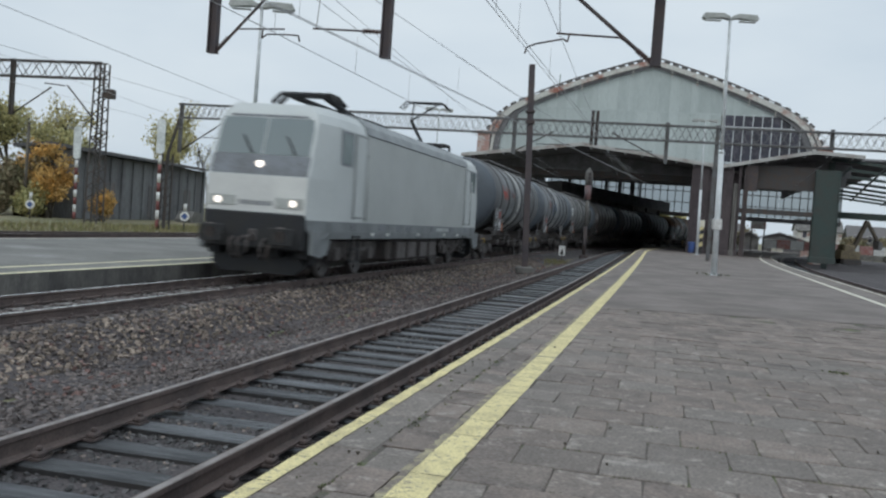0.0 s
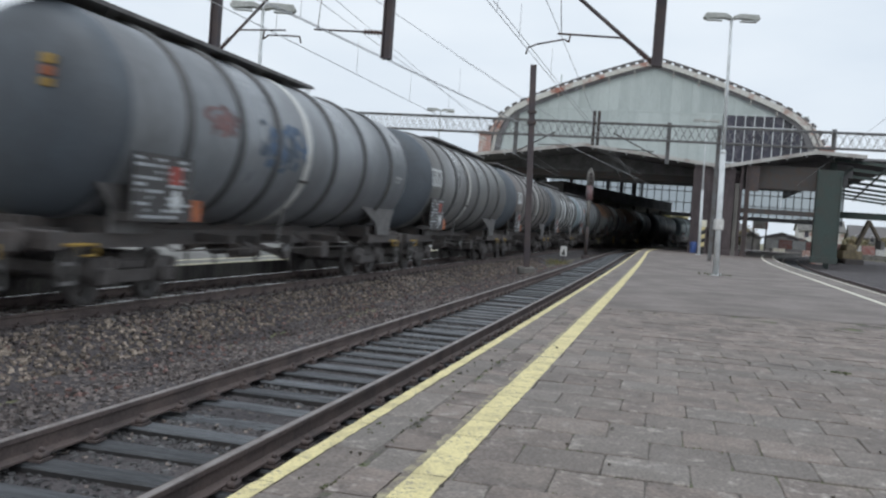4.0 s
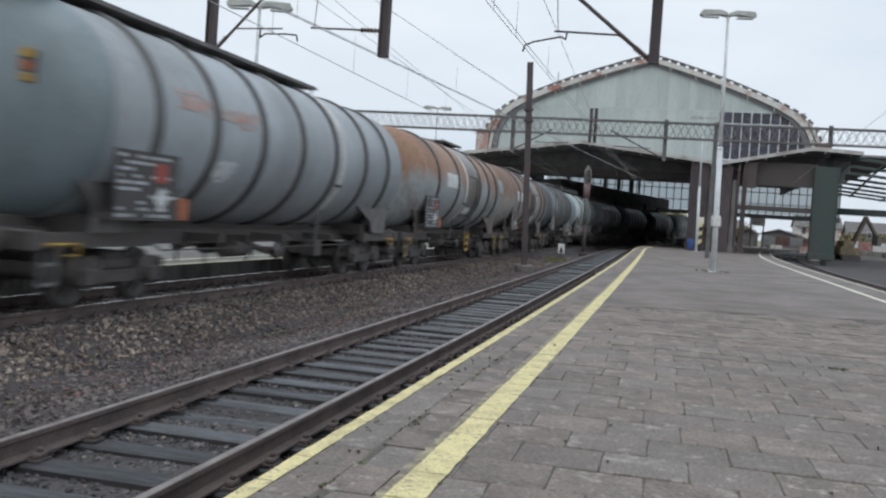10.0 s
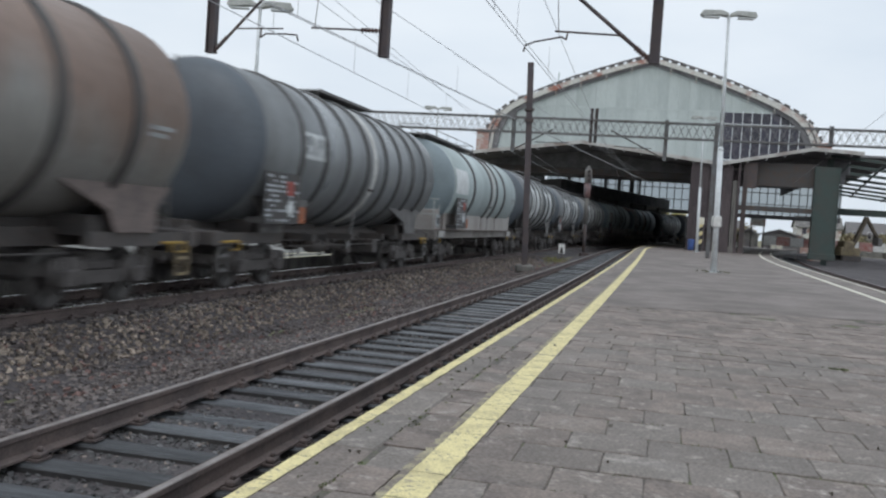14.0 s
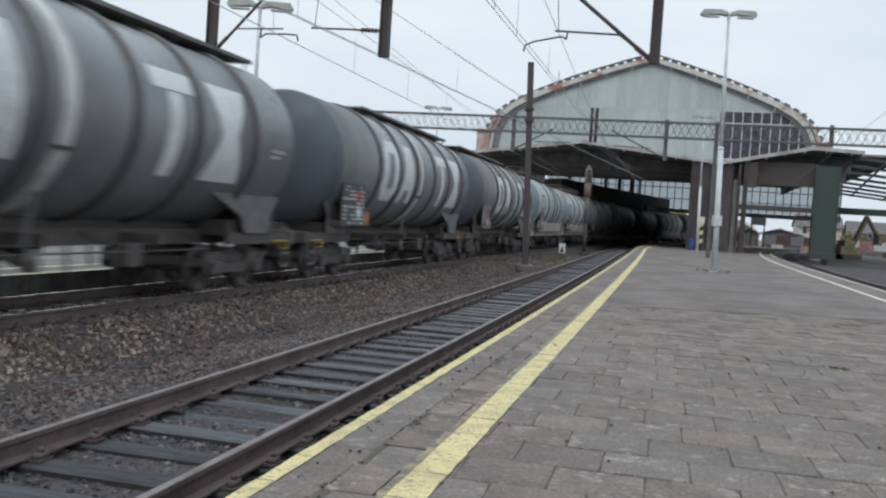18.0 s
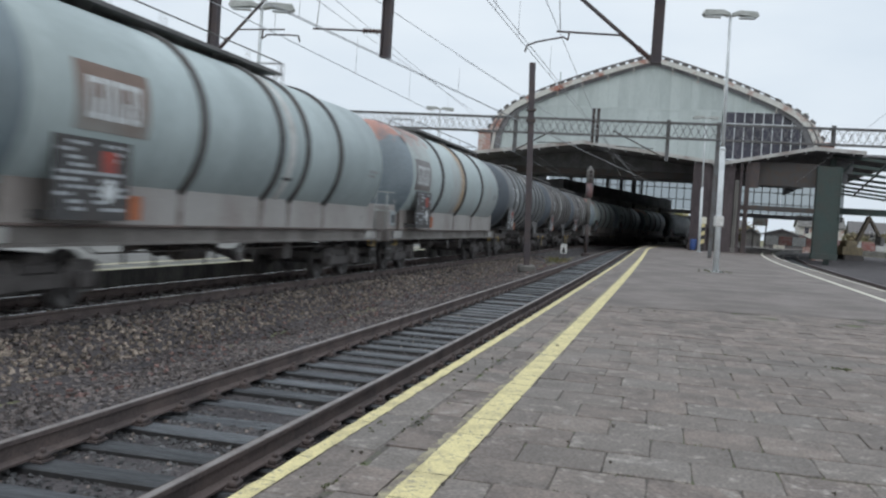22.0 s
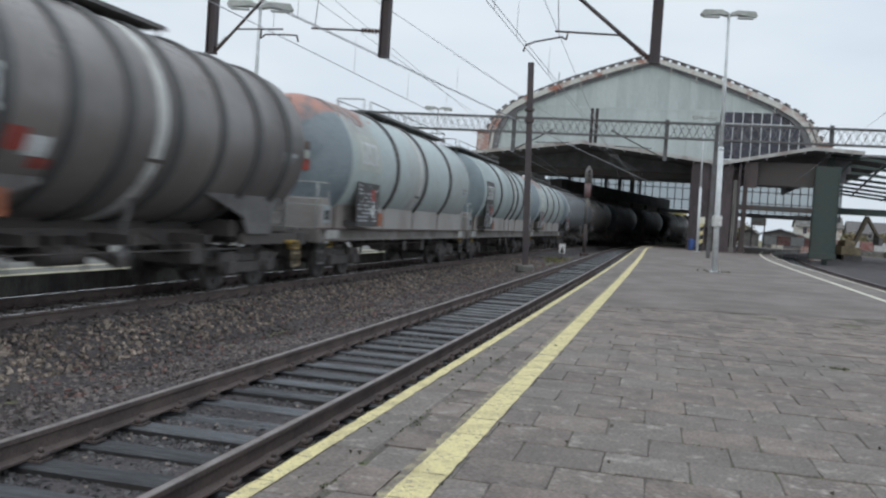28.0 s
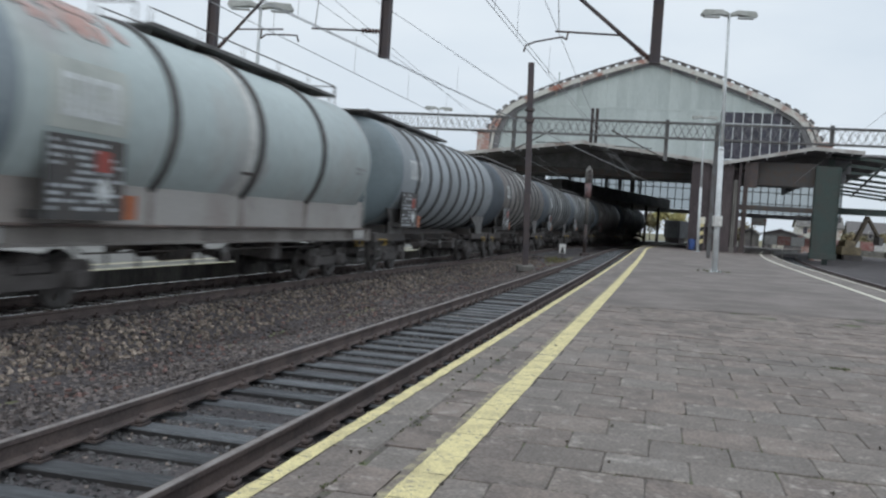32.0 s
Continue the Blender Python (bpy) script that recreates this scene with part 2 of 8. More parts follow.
mat("rusty_column", (0.088, 0.07, 0.072), (0.062, 0.05, 0.053), 0.9, 10, 0.85, bump=0.25, stretch=(1, 1, 0.3))
mat("green_steel", (0.045, 0.066, 0.06), (0.06, 0.068, 0.062), 0.8, 16, 0.75, bump=0.15)
mat("pane_dark", (0.03, 0.03, 0.045), (0.05, 0.045, 0.06), 1.0, 5, 0.25, bump=0.05, tone=0.4)
mat("pane_milky", (0.75, 0.78, 0.78), (0.6, 0.63, 0.63), 1.0, 10, 0.5, bump=0.05, tone=0.1)
mat("shed_wall", (0.185, 0.19, 0.195), (0.13, 0.13, 0.135), 0.4, 6, 0.9, bump=0.3, stretch=(1, 1, 0.3))
mat("shed_roof", (0.085, 0.09, 0.095), (0.13, 0.12, 0.12), 0.5, 6, 0.85, bump=0.3)
mat("red_paint", (0.2, 0.062, 0.056), (0.14, 0.05, 0.048), 3, 30, 0.6, bump=0.1)
mat("white_paint", (0.72, 0.72, 0.7), (0.56, 0.55, 0.53), 3, 30, 0.6, bump=0.1)
mat("blue_paint", (0.05, 0.1, 0.3), (0.04, 0.08, 0.2), 3, 30, 0.5, bump=0.1)
mat("black_paint", (0.02, 0.02, 0.02), (0.035, 0.033, 0.032), 3, 30, 0.6, bump=0.1)
mat("orange_paint", (0.42, 0.13, 0.05), (0.3, 0.1, 0.05), 2, 30, 0.6, bump=0.1)
mat("yellow_machine", (0.3, 0.235, 0.14), (0.22, 0.175, 0.12), 2, 30, 0.75, bump=0.1)
mat("yellow_handle", (0.45, 0.285, 0.045), (0.315, 0.203, 0.06), 4, 30, 0.6, bump=0.1)
mat("bark", (0.09, 0.075, 0.06), (0.15, 0.14, 0.12), 3, 25, 0.95, bump=0.6, stretch=(1, 1, 0.3))
mat("leaf_green", (0.33, 0.32, 0.15), (0.4, 0.35, 0.15), 0.5, 8, 0.9, bump=0, island=0.4)
mat("leaf_dark", (0.2, 0.19, 0.11), (0.26, 0.2, 0.125), 0.5, 8, 0.9, bump=0, island=0.45)
mat("leaf_yellow", (0.5, 0.44, 0.2), (0.38, 0.36, 0.17), 0.5, 8, 0.9, bump=0, island=0.35)
mat("leaf_orange", (0.56, 0.32, 0.09), (0.45, 0.32, 0.13), 0.5, 8, 0.9, bump=0, island=0.45)
mat("orange_stain", (0.44, 0.31, 0.19), (0.45, 0.4, 0.34), 0.9, 14, 0.6, bump=0.02, lo=0.45, hi=0.68)
mat("orange_faint", (0.47, 0.43, 0.37), (0.48, 0.5, 0.49), 0.9, 14, 0.55, bump=0.02, lo=0.4, hi=0.6)
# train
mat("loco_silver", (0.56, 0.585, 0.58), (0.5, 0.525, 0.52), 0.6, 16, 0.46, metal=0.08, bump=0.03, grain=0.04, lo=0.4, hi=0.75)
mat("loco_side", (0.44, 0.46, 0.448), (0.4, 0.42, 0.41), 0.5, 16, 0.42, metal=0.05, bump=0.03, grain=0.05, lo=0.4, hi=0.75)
mat("loco_white", (0.68, 0.68, 0.65), (0.6, 0.6, 0.58), 0.9, 20, 0.5, bump=0.03, grain=0.05)
mat("loco_grey", (0.2, 0.215, 0.235), (0.15, 0.155, 0.165), 1.5, 25, 0.6, bump=0.08)
mat("loco_dark", (0.034, 0.035, 0.038), (0.042, 0.041, 0.04), 2, 25, 0.8, bump=0.15, spec=0.25)
mat("loco_frame", (0.21, 0.226, 0.232), (0.165, 0.175, 0.18), 1.5, 25, 0.6, bump=0.05, grain=0.1)
mat("loco_roof", (0.3, 0.32, 0.33), (0.24, 0.255, 0.26), 1.5, 25, 0.55, bump=0.05, grain=0.08)
mat("cab_glass", (0.24, 0.29, 0.29), (0.17, 0.21, 0.21), 0.8, 10, 0.2, bump=0, grain=0.05)
glass("windscreen", (0.17, 0.205, 0.21), 0.06)
mat("headlight", (0.9, 0.9, 0.85), emit=((1.0, 0.86, 0.76), 1.25), rough=0.3, bump=0)
mat("under_black", (0.084, 0.076, 0.0735), (0.112, 0.0927, 0.0848), 2.5, 25, 0.85, bump=0.35)
mat("bogie_steel", (0.102, 0.0905, 0.0862), (0.0697, 0.0616, 0.0593), 2.0, 25, 0.85, bump=0.3)
mat("saddle_rust", (0.2, 0.158, 0.143), (0.135, 0.112, 0.104), 1.6, 20, 0.8, bump=0.2)
mat("under_grey", (0.175, 0.168, 0.164), (0.12, 0.113, 0.11), 2.0, 25, 0.8, bump=0.3)
mat("wheel_steel", (0.1, 0.09, 0.085), (0.065, 0.06, 0.058), 4, 30, 0.6, metal=0.3, bump=0.2)
STREAK = (0.7, 0.7, 0.28)
mat("tank_night", (0.165, 0.173, 0.18), (0.118, 0.123, 0.13), 0.7, 14, 0.38, spec=0.55, bump=0.05, grain=0.12, stretch=STREAK)
mat("tank_slate", (0.22, 0.234, 0.241), (0.157, 0.164, 0.169), 0.7, 14, 0.34, spec=0.65, bump=0.05, grain=0.12, stretch=STREAK)
mat("tank_bluegrey", (0.226, 0.241, 0.258), (0.16, 0.168, 0.179), 0.7, 14, 0.34, spec=0.65, bump=0.05, grain=0.12, stretch=STREAK)
mat("tank_grey", (0.224, 0.226, 0.224), (0.158, 0.157, 0.154), 0.7, 14, 0.34, spec=0.65, bump=0.05, grain=0.12, stretch=STREAK)
mat("tank_brown", (0.217, 0.195, 0.185), (0.152, 0.138, 0.132), 0.7, 14, 0.34, spec=0.65, bump=0.06, grain=0.14, stretch=STREAK)
mat("tank_rust", (0.32, 0.34, 0.345), (0.31, 0.185, 0.125), 0.5, 14, 0.58, bump=0.1, grain=0.18, lo=0.42, hi=0.6, stretch=STREAK, rise=(3.15, 0.28), third=((0.2, 0.165, 0.15), 0.6, 0.56, 0.68))
mat("tank_pale", (0.37, 0.403, 0.431), (0.28, 0.3, 0.314), 0.6, 14, 0.46, bump=0.05, grain=0.1, stretch=STREAK)
mat("tank_teal", (0.445, 0.515, 0.512), (0.35, 0.405, 0.405), 0.6, 14, 0.45, bump=0.05, grain=0.09, stretch=STREAK)
mat("tank_chalk", (0.455, 0.52, 0.515), (0.43, 0.42, 0.4), 0.5, 14, 0.46, bump=0.05, grain=0.12, lo=0.5, hi=0.7, stretch=STREAK, third=((0.4, 0.385, 0.385), 0.8, 0.56, 0.72))
mat("tank_umber", (0.269, 0.256, 0.237), (0.213, 0.144, 0.112), 0.5, 14, 0.55, bump=0.1, grain=0.18, lo=0.42, hi=0.6, stretch=STREAK, rise=(2.9, 0.2))
mat("smear_red", (0.46, 0.28, 0.24), (0.44, 0.37, 0.35), 2.0, 20, 0.65, bump=0, lo=0.42, hi=0.6)
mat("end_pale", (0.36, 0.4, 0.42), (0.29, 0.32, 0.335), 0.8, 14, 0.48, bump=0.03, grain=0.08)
# shade between wagons put into these end colours; the chalk end's red is paint
mat("end_chalk_shaded", (0.235, 0.275, 0.3), (0.5, 0.27, 0.22), 0.9, 14, 0.5, bump=0.03, grain=0.1, lo=0.5, hi=0.62, rise=(4.05, 0.55), third=((0.165, 0.2, 0.225), 0.7, 0.5, 0.66))
mat("end_slate_shaded", (0.095, 0.11, 0.128), (0.078, 0.088, 0.1), 0.8, 14, 0.5, bump=0.03, grain=0.08)
mat("end_blue_shaded", (0.2, 0.245, 0.265), (0.165, 0.2, 0.215), 0.8, 14, 0.45, bump=0.03, grain=0.08)
mat("rib_dark", (0.06, 0.058, 0.058), (0.085, 0.075, 0.07), 1.2, 20, 0.65, bump=0.1)
mat("rib_slate", (0.07, 0.072, 0.074), (0.09, 0.086, 0.083), 1.2, 20, 0.5, bump=0.1)
mat("rib_pale", (0.42, 0.44, 0.44), (0.3, 0.3, 0.3), 1.2, 20, 0.6, bump=0.1)
mat("band_white", (0.62, 0.62, 0.6), (0.38, 0.36, 0.33), 1.4, 20, 0.6, bump=0.1, lo=0.45, hi=0.7)
mat("mark_white", (0.68, 0.7, 0.7), (0.48, 0.49, 0.48), 1.8, 25, 0.6, bump=0.04, lo=0.48, hi=0.75)
mat("plate_pale", (0.5, 0.52, 0.48), (0.4, 0.42, 0.39), 1.0, 14, 0.6, bump=0.02, grain=0.08)
mat("panel_writing", (0.46, 0.48, 0.5), (0.34, 0.35, 0.36), 1.8, 25, 0.6, bump=0.02, lo=0.48, hi=0.75)
mat("mark_red", (0.4, 0.07, 0.05), (0.26, 0.08, 0.07), 2.5, 20, 0.7, bump=0, lo=0.4, hi=0.7)
mat("faded_red", (0.25, 0.13, 0.125), (0.13, 0.11, 0.115), 1.6, 12, 0.7, bump=0, lo=0.36, hi=0.6)
mat("faded_blue", (0.1, 0.16, 0.26), (0.1, 0.115, 0.135), 1.6, 12, 0.7, bump=0, lo=0.4, hi=0.65)
mat("skirt_dirty", (0.235, 0.215, 0.198), (0.15, 0.13, 0.118), 0.9, 14, 0.7, grain=0.15, bump=0.05, lo=0.4, hi=0.62)
mat("rust_lip", (0.15, 0.11, 0.095), (0.1, 0.085, 0.08), 1.5, 20, 0.8, bump=0.1)
mat("end_cream", (0.46, 0.45, 0.43), (0.34, 0.32, 0.3), 1.5, 20, 0.65, bump=0.03)
mat("apron_rust", (0.3, 0.27, 0.25), (0.2, 0.165, 0.145), 2.2, 14, 0.75, grain=0.15, bump=0.03, lo=0.4, hi=0.6)
mat("skirt_cream", (0.39, 0.37, 0.35), (0.3, 0.262, 0.24), 0.5, 14, 0.6, grain=0.09, bump=0.03, lo=0.42, hi=0.68, third=((0.2, 0.18, 0.165), 1.1, 0.6, 0.72))

# ---- shaping helpers ----


def part(name, shape, material, parent=None, label="", at=None):
    """One mesh object: shape is a bmesh (used up) or a mesh that is shared."""
    if isinstance(shape, bmesh.types.BMesh):
        me = bpy.data.meshes.new(name)
        shape.normal_update()
        shape.to_mesh(me)
        shape.free()
        me.materials.append(MATS[material])
    else:
        me = shape
    ob = new(name, me)
    if parent is not None:
        ob.parent = parent
    if at is not None:
        ob.matrix_basis = at
    if label:
        ob["label"] = label
    return ob


def mesh_of(name, bm, material):
    me = bpy.data.meshes.new(name)
    bm.normal_update()
    bm.to_mesh(me)
    bm.free()
    me.materials.append(MATS[material])
    return me


def holder(name, m=None):
    ob = new(name)
    ob.empty_display_size = 0.2
    if m is not None:
        ob.matrix_basis = m
    return ob


def face(bm, pts, smooth=False):
    f = bm.faces.new([bm.verts.new(p) for p in pts])
    f.smooth = smooth
    return f


def box(bm, x0, x1, y0, y1, z0, z1, m=None, bevel=0.0):
    if bevel:
        tmp = bmesh.new()
        box(tmp, x0, x1, y0, y1, z0, z1)
        bmesh.ops.bevel(tmp, geom=tmp.edges[:], offset=bevel, segments=1, affect="EDGES")
        merge(bm, tmp, m)
        return
    vs = [Vector((x, y, z)) for z in (z0, z1) for y in (y0, y1) for x in (x0, x1)]
    if m is not None:
        vs = [m @ v for v in vs]
    v = [bm.verts.new(p) for p in vs]
    for a, b, c, d in ((0, 2, 3, 1), (4, 5, 7, 6), (0, 1, 5, 4), (2, 6, 7, 3), (0, 4, 6, 2), (1, 3, 7, 5)):
        bm.faces.new((v[a], v[b], v[c], v[d]))


def merge(bm, other, m=None):
    table = {}
    for v in other.verts:
        table[v] = bm.verts.new(m @ v.co if m is not None else v.co)
    for f in other.faces:
        g = bm.faces.new([table[v] for v in f.verts])
        g.smooth = f.smooth
    other.free()


def frame_of(p, q):
    d = Vector(q) - Vector(p)
    return d.to_track_quat("Z", "Y").to_matrix().to_4x4(), d.length


def rod(bm, p, q, r, n=8, r2=None, smooth=True):
    """A round bar from p to q."""
    turn, length = frame_of(p, q)
    m = Matrix.Translation(p) @ turn
    rings = []
    for z, rad in ((0, r), (length, r if r2 is None else r2)):
        rings.append([bm.verts.new(m @ Vector((rad * math.cos(2 * math.pi * i / n), rad * math.sin(2 * math.pi * i / n), z))) for i in range(n)])
    for i in range(n):
        f = bm.faces.new((rings[0][i], rings[0][(i + 1) % n], rings[1][(i + 1) % n], rings[1][i]))
        f.smooth = smooth
    bm.faces.new(rings[0][::-1])
    bm.faces.new(rings[1])


def bar(bm, p, q, w, h):
    """A square bar from p to q."""
    turn, length = frame_of(p, q)
    box(bm, -w / 2, w / 2, -h / 2, h / 2, 0, length, Matrix.Translation(p) @ turn)


def tube(bm, pts, r, n=5):
    for a, b in zip(pts[:-1], pts[1:]):
        rod(bm, a, b, r, n)


def lathe(bm, profile, n=28, m=None, smooth=True):
    """Turns (along, radius) pairs round the x axis."""
    rings = []
    for x, r in profile:
        ring = []
        for i in range(n):
            a = 2 * math.pi * i / n
            v = Vector((x, r * math.cos(a), r * math.sin(a)))
            ring.append(bm.verts.new(m @ v if m is not None else v))
        rings.append(ring)
    for a, b in zip(rings[:-1], rings[1:]):
        for i in range(n):
            f = bm.faces.new((a[i], b[i], b[(i + 1) % n], a[(i + 1) % n]))
            f.smooth = smooth
    bm.faces.new(rings[0])
    bm.faces.new(rings[-1][::-1])


def prism(bm, outline, axis, d0, d1, m=None):
    """Pushes a closed outline along an axis. outline: pairs in the other two axes, in their order."""
    def place(p, d):
        c = [p[0], p[1]]
        c.insert("xyz".index(axis), d)
        v = Vector(c)
        return m @ v if m is not None else v
    a = [bm.verts.new(place(p, d0)) for p in outline]
    b = [bm.verts.new(place(p, d1)) for p in outline]
    k = len(outline)
    for i in range(k):
        bm.faces.new((a[i], a[(i + 1) % k], b[(i + 1) % k], b[i]))
    bm.faces.new(a[::-1])
    bm.faces.new(b)
    bmesh.ops.recalc_face_normals(bm, faces=bm.faces[:]) if len(bm.faces) < 400 else None


# ---- the lines of the tracks ----
STEP = 0.5


class Line:
    """A track's centre line: straight at first, with a slow bend under the hall."""

    def __init__(self, x0, heading, k1, s1, k2, ramp=15.0, back=30.0, length=260.0, s3=1e9, k3=0.0):
        self.back = back
        a, x, y, s = radians(heading), x0 - back * math.sin(radians(heading)), -back * math.cos(radians(heading)), -back
        self.pts = []
        while s <= length:
            self.pts.append((x, y, a))
            k = 0.0 if s < 0 else k1 if s < s1 else k1 + (k2 - k1) * min(1.0, (s - s1) / ramp)
            k = k3 if s > s3 else k
            x, y, a, s = x + math.sin(a) * STEP, y + math.cos(a) * STEP, a + k * STEP, s + STEP

    def at(self, s, off=0.0, z=0.0):
        """The place off metres to the right of the centre line, s metres on."""
        f = (s + self.back) / STEP
        i = max(0, min(len(self.pts) - 2, int(f)))
        (x0, y0, a0), (x1, y1, a1), f = self.pts[i], self.pts[i + 1], f - i
        a = a0 + (a1 - a0) * f
        return Vector((x0 + (x1 - x0) * f + off * math.cos(a), y0 + (y1 - y0) * f - off * math.sin(a), z))

    def heading(self, s):
        i = max(0, min(len(self.pts) - 1, round((s + self.back) / STEP)))
        return self.pts[i][2]

    def stance(self, s, off=0.0, z=0.0):
        """x along the line, away from the eye; y to its left."""
        return Matrix.Translation(self.at(s, off, z)) @ Matrix.Rotation(math.pi / 2 - self.heading(s), 4, "Z")


NEAR = Line(-3.713, 13.629, -0.00023, 65, 0.00325)
FAR = Line(-9.936, 14.294, -0.000237, 65, 0.00325, back=380.0, length=530.0, s3=152.0, k3=-0.0022)
THIRD = Line(-26.4, 14.6, 0.0, 400, 0.0)
RIGHT = Line(7.9, 14.9, 0.0, 40, 0.0016)


def strip(bm, line, s0, s1, step, offs, heights=None, bumpy=0.0):
    """A sheet that follows a line; offs and heights run across it."""
    rows = []
    s = s0
    while s < s1 + step * 0.5:
        rows.append([bm.verts.new(line.at(s, o, h + (random.uniform(-bumpy, bumpy) if bumpy else 0))) for o, h in zip(offs, heights)])
        s += step
    for a, b in zip(rows[:-1], rows[1:]):
        for i in range(len(offs) - 1):
            bm.faces.new((a[i], a[i + 1], b[i + 1], b[i]))


def sweep(bm, line, s0, s1, step, outline, smooth=False):
    """A closed outline of (off, z) pushed along a line."""
    rings = []
    s = s0
    while s < s1 + step * 0.5:
        rings.append([bm.verts.new(line.at(s, o, z)) for o, z in outline])
        s += step
    k = len(outline)
    for a, b in zip(rings[:-1], rings[1:]):
        for i in range(k):
            f = bm.faces.new((a[i], b[i], b[(i + 1) % k], a[(i + 1) % k]))
            f.smooth = smooth
    bm.faces.new(rings[0])
    bm.faces.new(rings[-1][::-1])

# ---- ground, ballast, platforms ----
P_Z = 0.36      # our platform above the rail heads
Q_Z = 0.22      # the platform beyond the train
bm = bmesh.new()
GR = [-1500, -400, -120, -60, -20, 20, 60, 120, 400, 1500]
gv = [[bm.verts.new((x, y, -0.5 if abs(x) < 100 and abs(y - 60) < 130 else -0.6)) for x in GR] for y in [v + 60 for v in GR]]
for j in range(9):
    for i in range(9):
        bm.faces.new((gv[j][i], gv[j][i + 1], gv[j + 1][i + 1], gv[j + 1][i]))
tagged(part("ground", bm, "grass"), "rough autumn grass and soil beside the railway", "ground", kind="structure")

# ballast between the two platforms, heaped round both tracks
bm = bmesh.new()
rows = []
s = -16.0
while s < 215:
    a, b = NEAR.at(s, 1.72), FAR.at(s, -1.72)
    row = []
    for f, z in ((0, -0.29), (0.04, -0.27), (0.13, -0.25), (0.29, -0.25), (0.35, -0.26), (0.44, -0.42), (0.5, -0.5), (0.56, -0.47), (0.63, -0.24), (0.68, -0.19), (0.8, -0.2), (0.93, -0.22), (1, -0.28)):
        p = a.lerp(b, f)
        p.z = z + random.uniform(-0.02, 0.02)
        row.append(bm.verts.new(p))
    rows.append(row)
    s += 1.0
for a, b in zip(rows[:-1], rows[1:]):
    for i in range(len(a) - 1):
        f = bm.faces.new((a[i], b[i], b[i + 1], a[i + 1]))
        f.smooth = True
tagged(part("ballast_bed", bm, "ballast"), "dark brown stone ballast between the tracks", "ballast", kind="structure")


def bed_height(f):
    prof = ((0, -0.29), (0.04, -0.27), (0.13, -0.25), (0.29, -0.25), (0.35, -0.26), (0.44, -0.42), (0.5, -0.5), (0.56, -0.47), (0.63, -0.24), (0.68, -0.19), (0.8, -0.2), (0.93, -0.22), (1, -0.28))
    return np.interp(f, [p[0] for p in prof], [p[1] for p in prof])


def scatter_stones(name, material, count, s0, s1, f0, f1, size, seed, power=1.6, label="", lift=0.0):
    """Loose stones on the bed, as one mesh; f runs across from our platform to the other."""
    rng = np.random.default_rng(seed)
    u = rng.random(count) ** power
    ss = s0 + (s1 - s0) * u
    ff = f0 + (f1 - f0) * rng.random(count)
    cube = np.array([(x, y, z) for z in (-1, 1) for y in (-1, 1) for x in (-1, 1)], float)
    quads = np.array(((0, 2, 3, 1), (4, 5, 7, 6), (0, 1, 5, 4), (2, 6, 7, 3), (0, 4, 6, 2), (1, 3, 7, 5)))
    centre = np.empty((count, 3))
    for i in range(count):
        p = NEAR.at(ss[i], 1.72).lerp(FAR.at(ss[i], -1.72), ff[i])
        centre[i] = (p.x, p.y, bed_height(ff[i]) + lift)
    scale = size * (0.6 + 0.8 * rng.random((count, 1, 1)))
    shape = cube[None] * (0.55 + 0.6 * rng.random((count, 8, 3))) * scale * np.array([1, 1, 0.75])
    a, b = rng.random(count) * 6.283, rng.random(count) * 6.283
    ca, sa, cb, sb = np.cos(a), np.sin(a), np.cos(b), np.sin(b)
    rot = np.stack([np.stack([ca, -sa * cb, sa * sb], 1), np.stack([sa, ca * cb, -ca * sb], 1), np.stack([0 * a, sb, cb], 1)], 1)
    co = np.einsum("nij,nkj->nki", rot, shape) + centre[:, None]
    idx = (quads[None] + 8 * np.arange(count)[:, None, None]).reshape(-1, 4)
    me = bpy.data.meshes.new(name)
    me.from_pydata(co.reshape(-1, 3).tolist(), [], idx.tolist())
    me.materials.append(MATS[material])
    return tagged(new(name, me), label, "ballast stones", kind="stuff")


scatter_stones("ballast_stones", "stone_brown", 4500, 3.5, 34, 0.0, 0.06, 0.02, 3, 1.5, "loose brown ballast stones beside the platform wall")
scatter_stones("ballast_stones", "stone_slate", 16000, 3.5, 38, 0.06, 0.3, 0.019, 6, 1.6, "small dark stones between the wooden sleepers")
scatter_stones("ballast_stones", "stone_pale", 2600, 3.5, 34, 0.02, 0.3, 0.015, 9, 1.6, "pale chips of stone between the wooden sleepers", 0.004)
scatter_stones("ballast_stones", "stone_brown", 17000, 3.5, 46, 0.28, 0.62, 0.025, 7, 1.5, "loose brown ballast stones beside the near track")
scatter_stones("ballast_stones", "stone_fresh", 4300, 9, 56, 0.55, 0.69, 0.027, 4, 1.4, "pale fresh ballast stones on the shoulder of the far track", 0.015)
scatter_stones("ballast_stones", "stone_red", 700, 10, 60, 0.4, 0.66, 0.028, 14, 1.3, "scattered reddish ballast stones", 0.012)
scatter_stones("ballast_stones", "stone_brown", 9000, 10, 60, 0.6, 1.0, 0.034, 5, 1.3, "brown ballast stones under the far track")


def rail_outline(c):
    pairs = ((0.036, 0.0), (0.036, -0.035), (0.01, -0.05), (0.01, -0.14), (0.075, -0.155), (0.075, -0.172))
    return [(c + o, z - 0.002) for o, z in pairs] + [(c - o, z - 0.002) for o, z in pairs[::-1]]


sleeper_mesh = {}
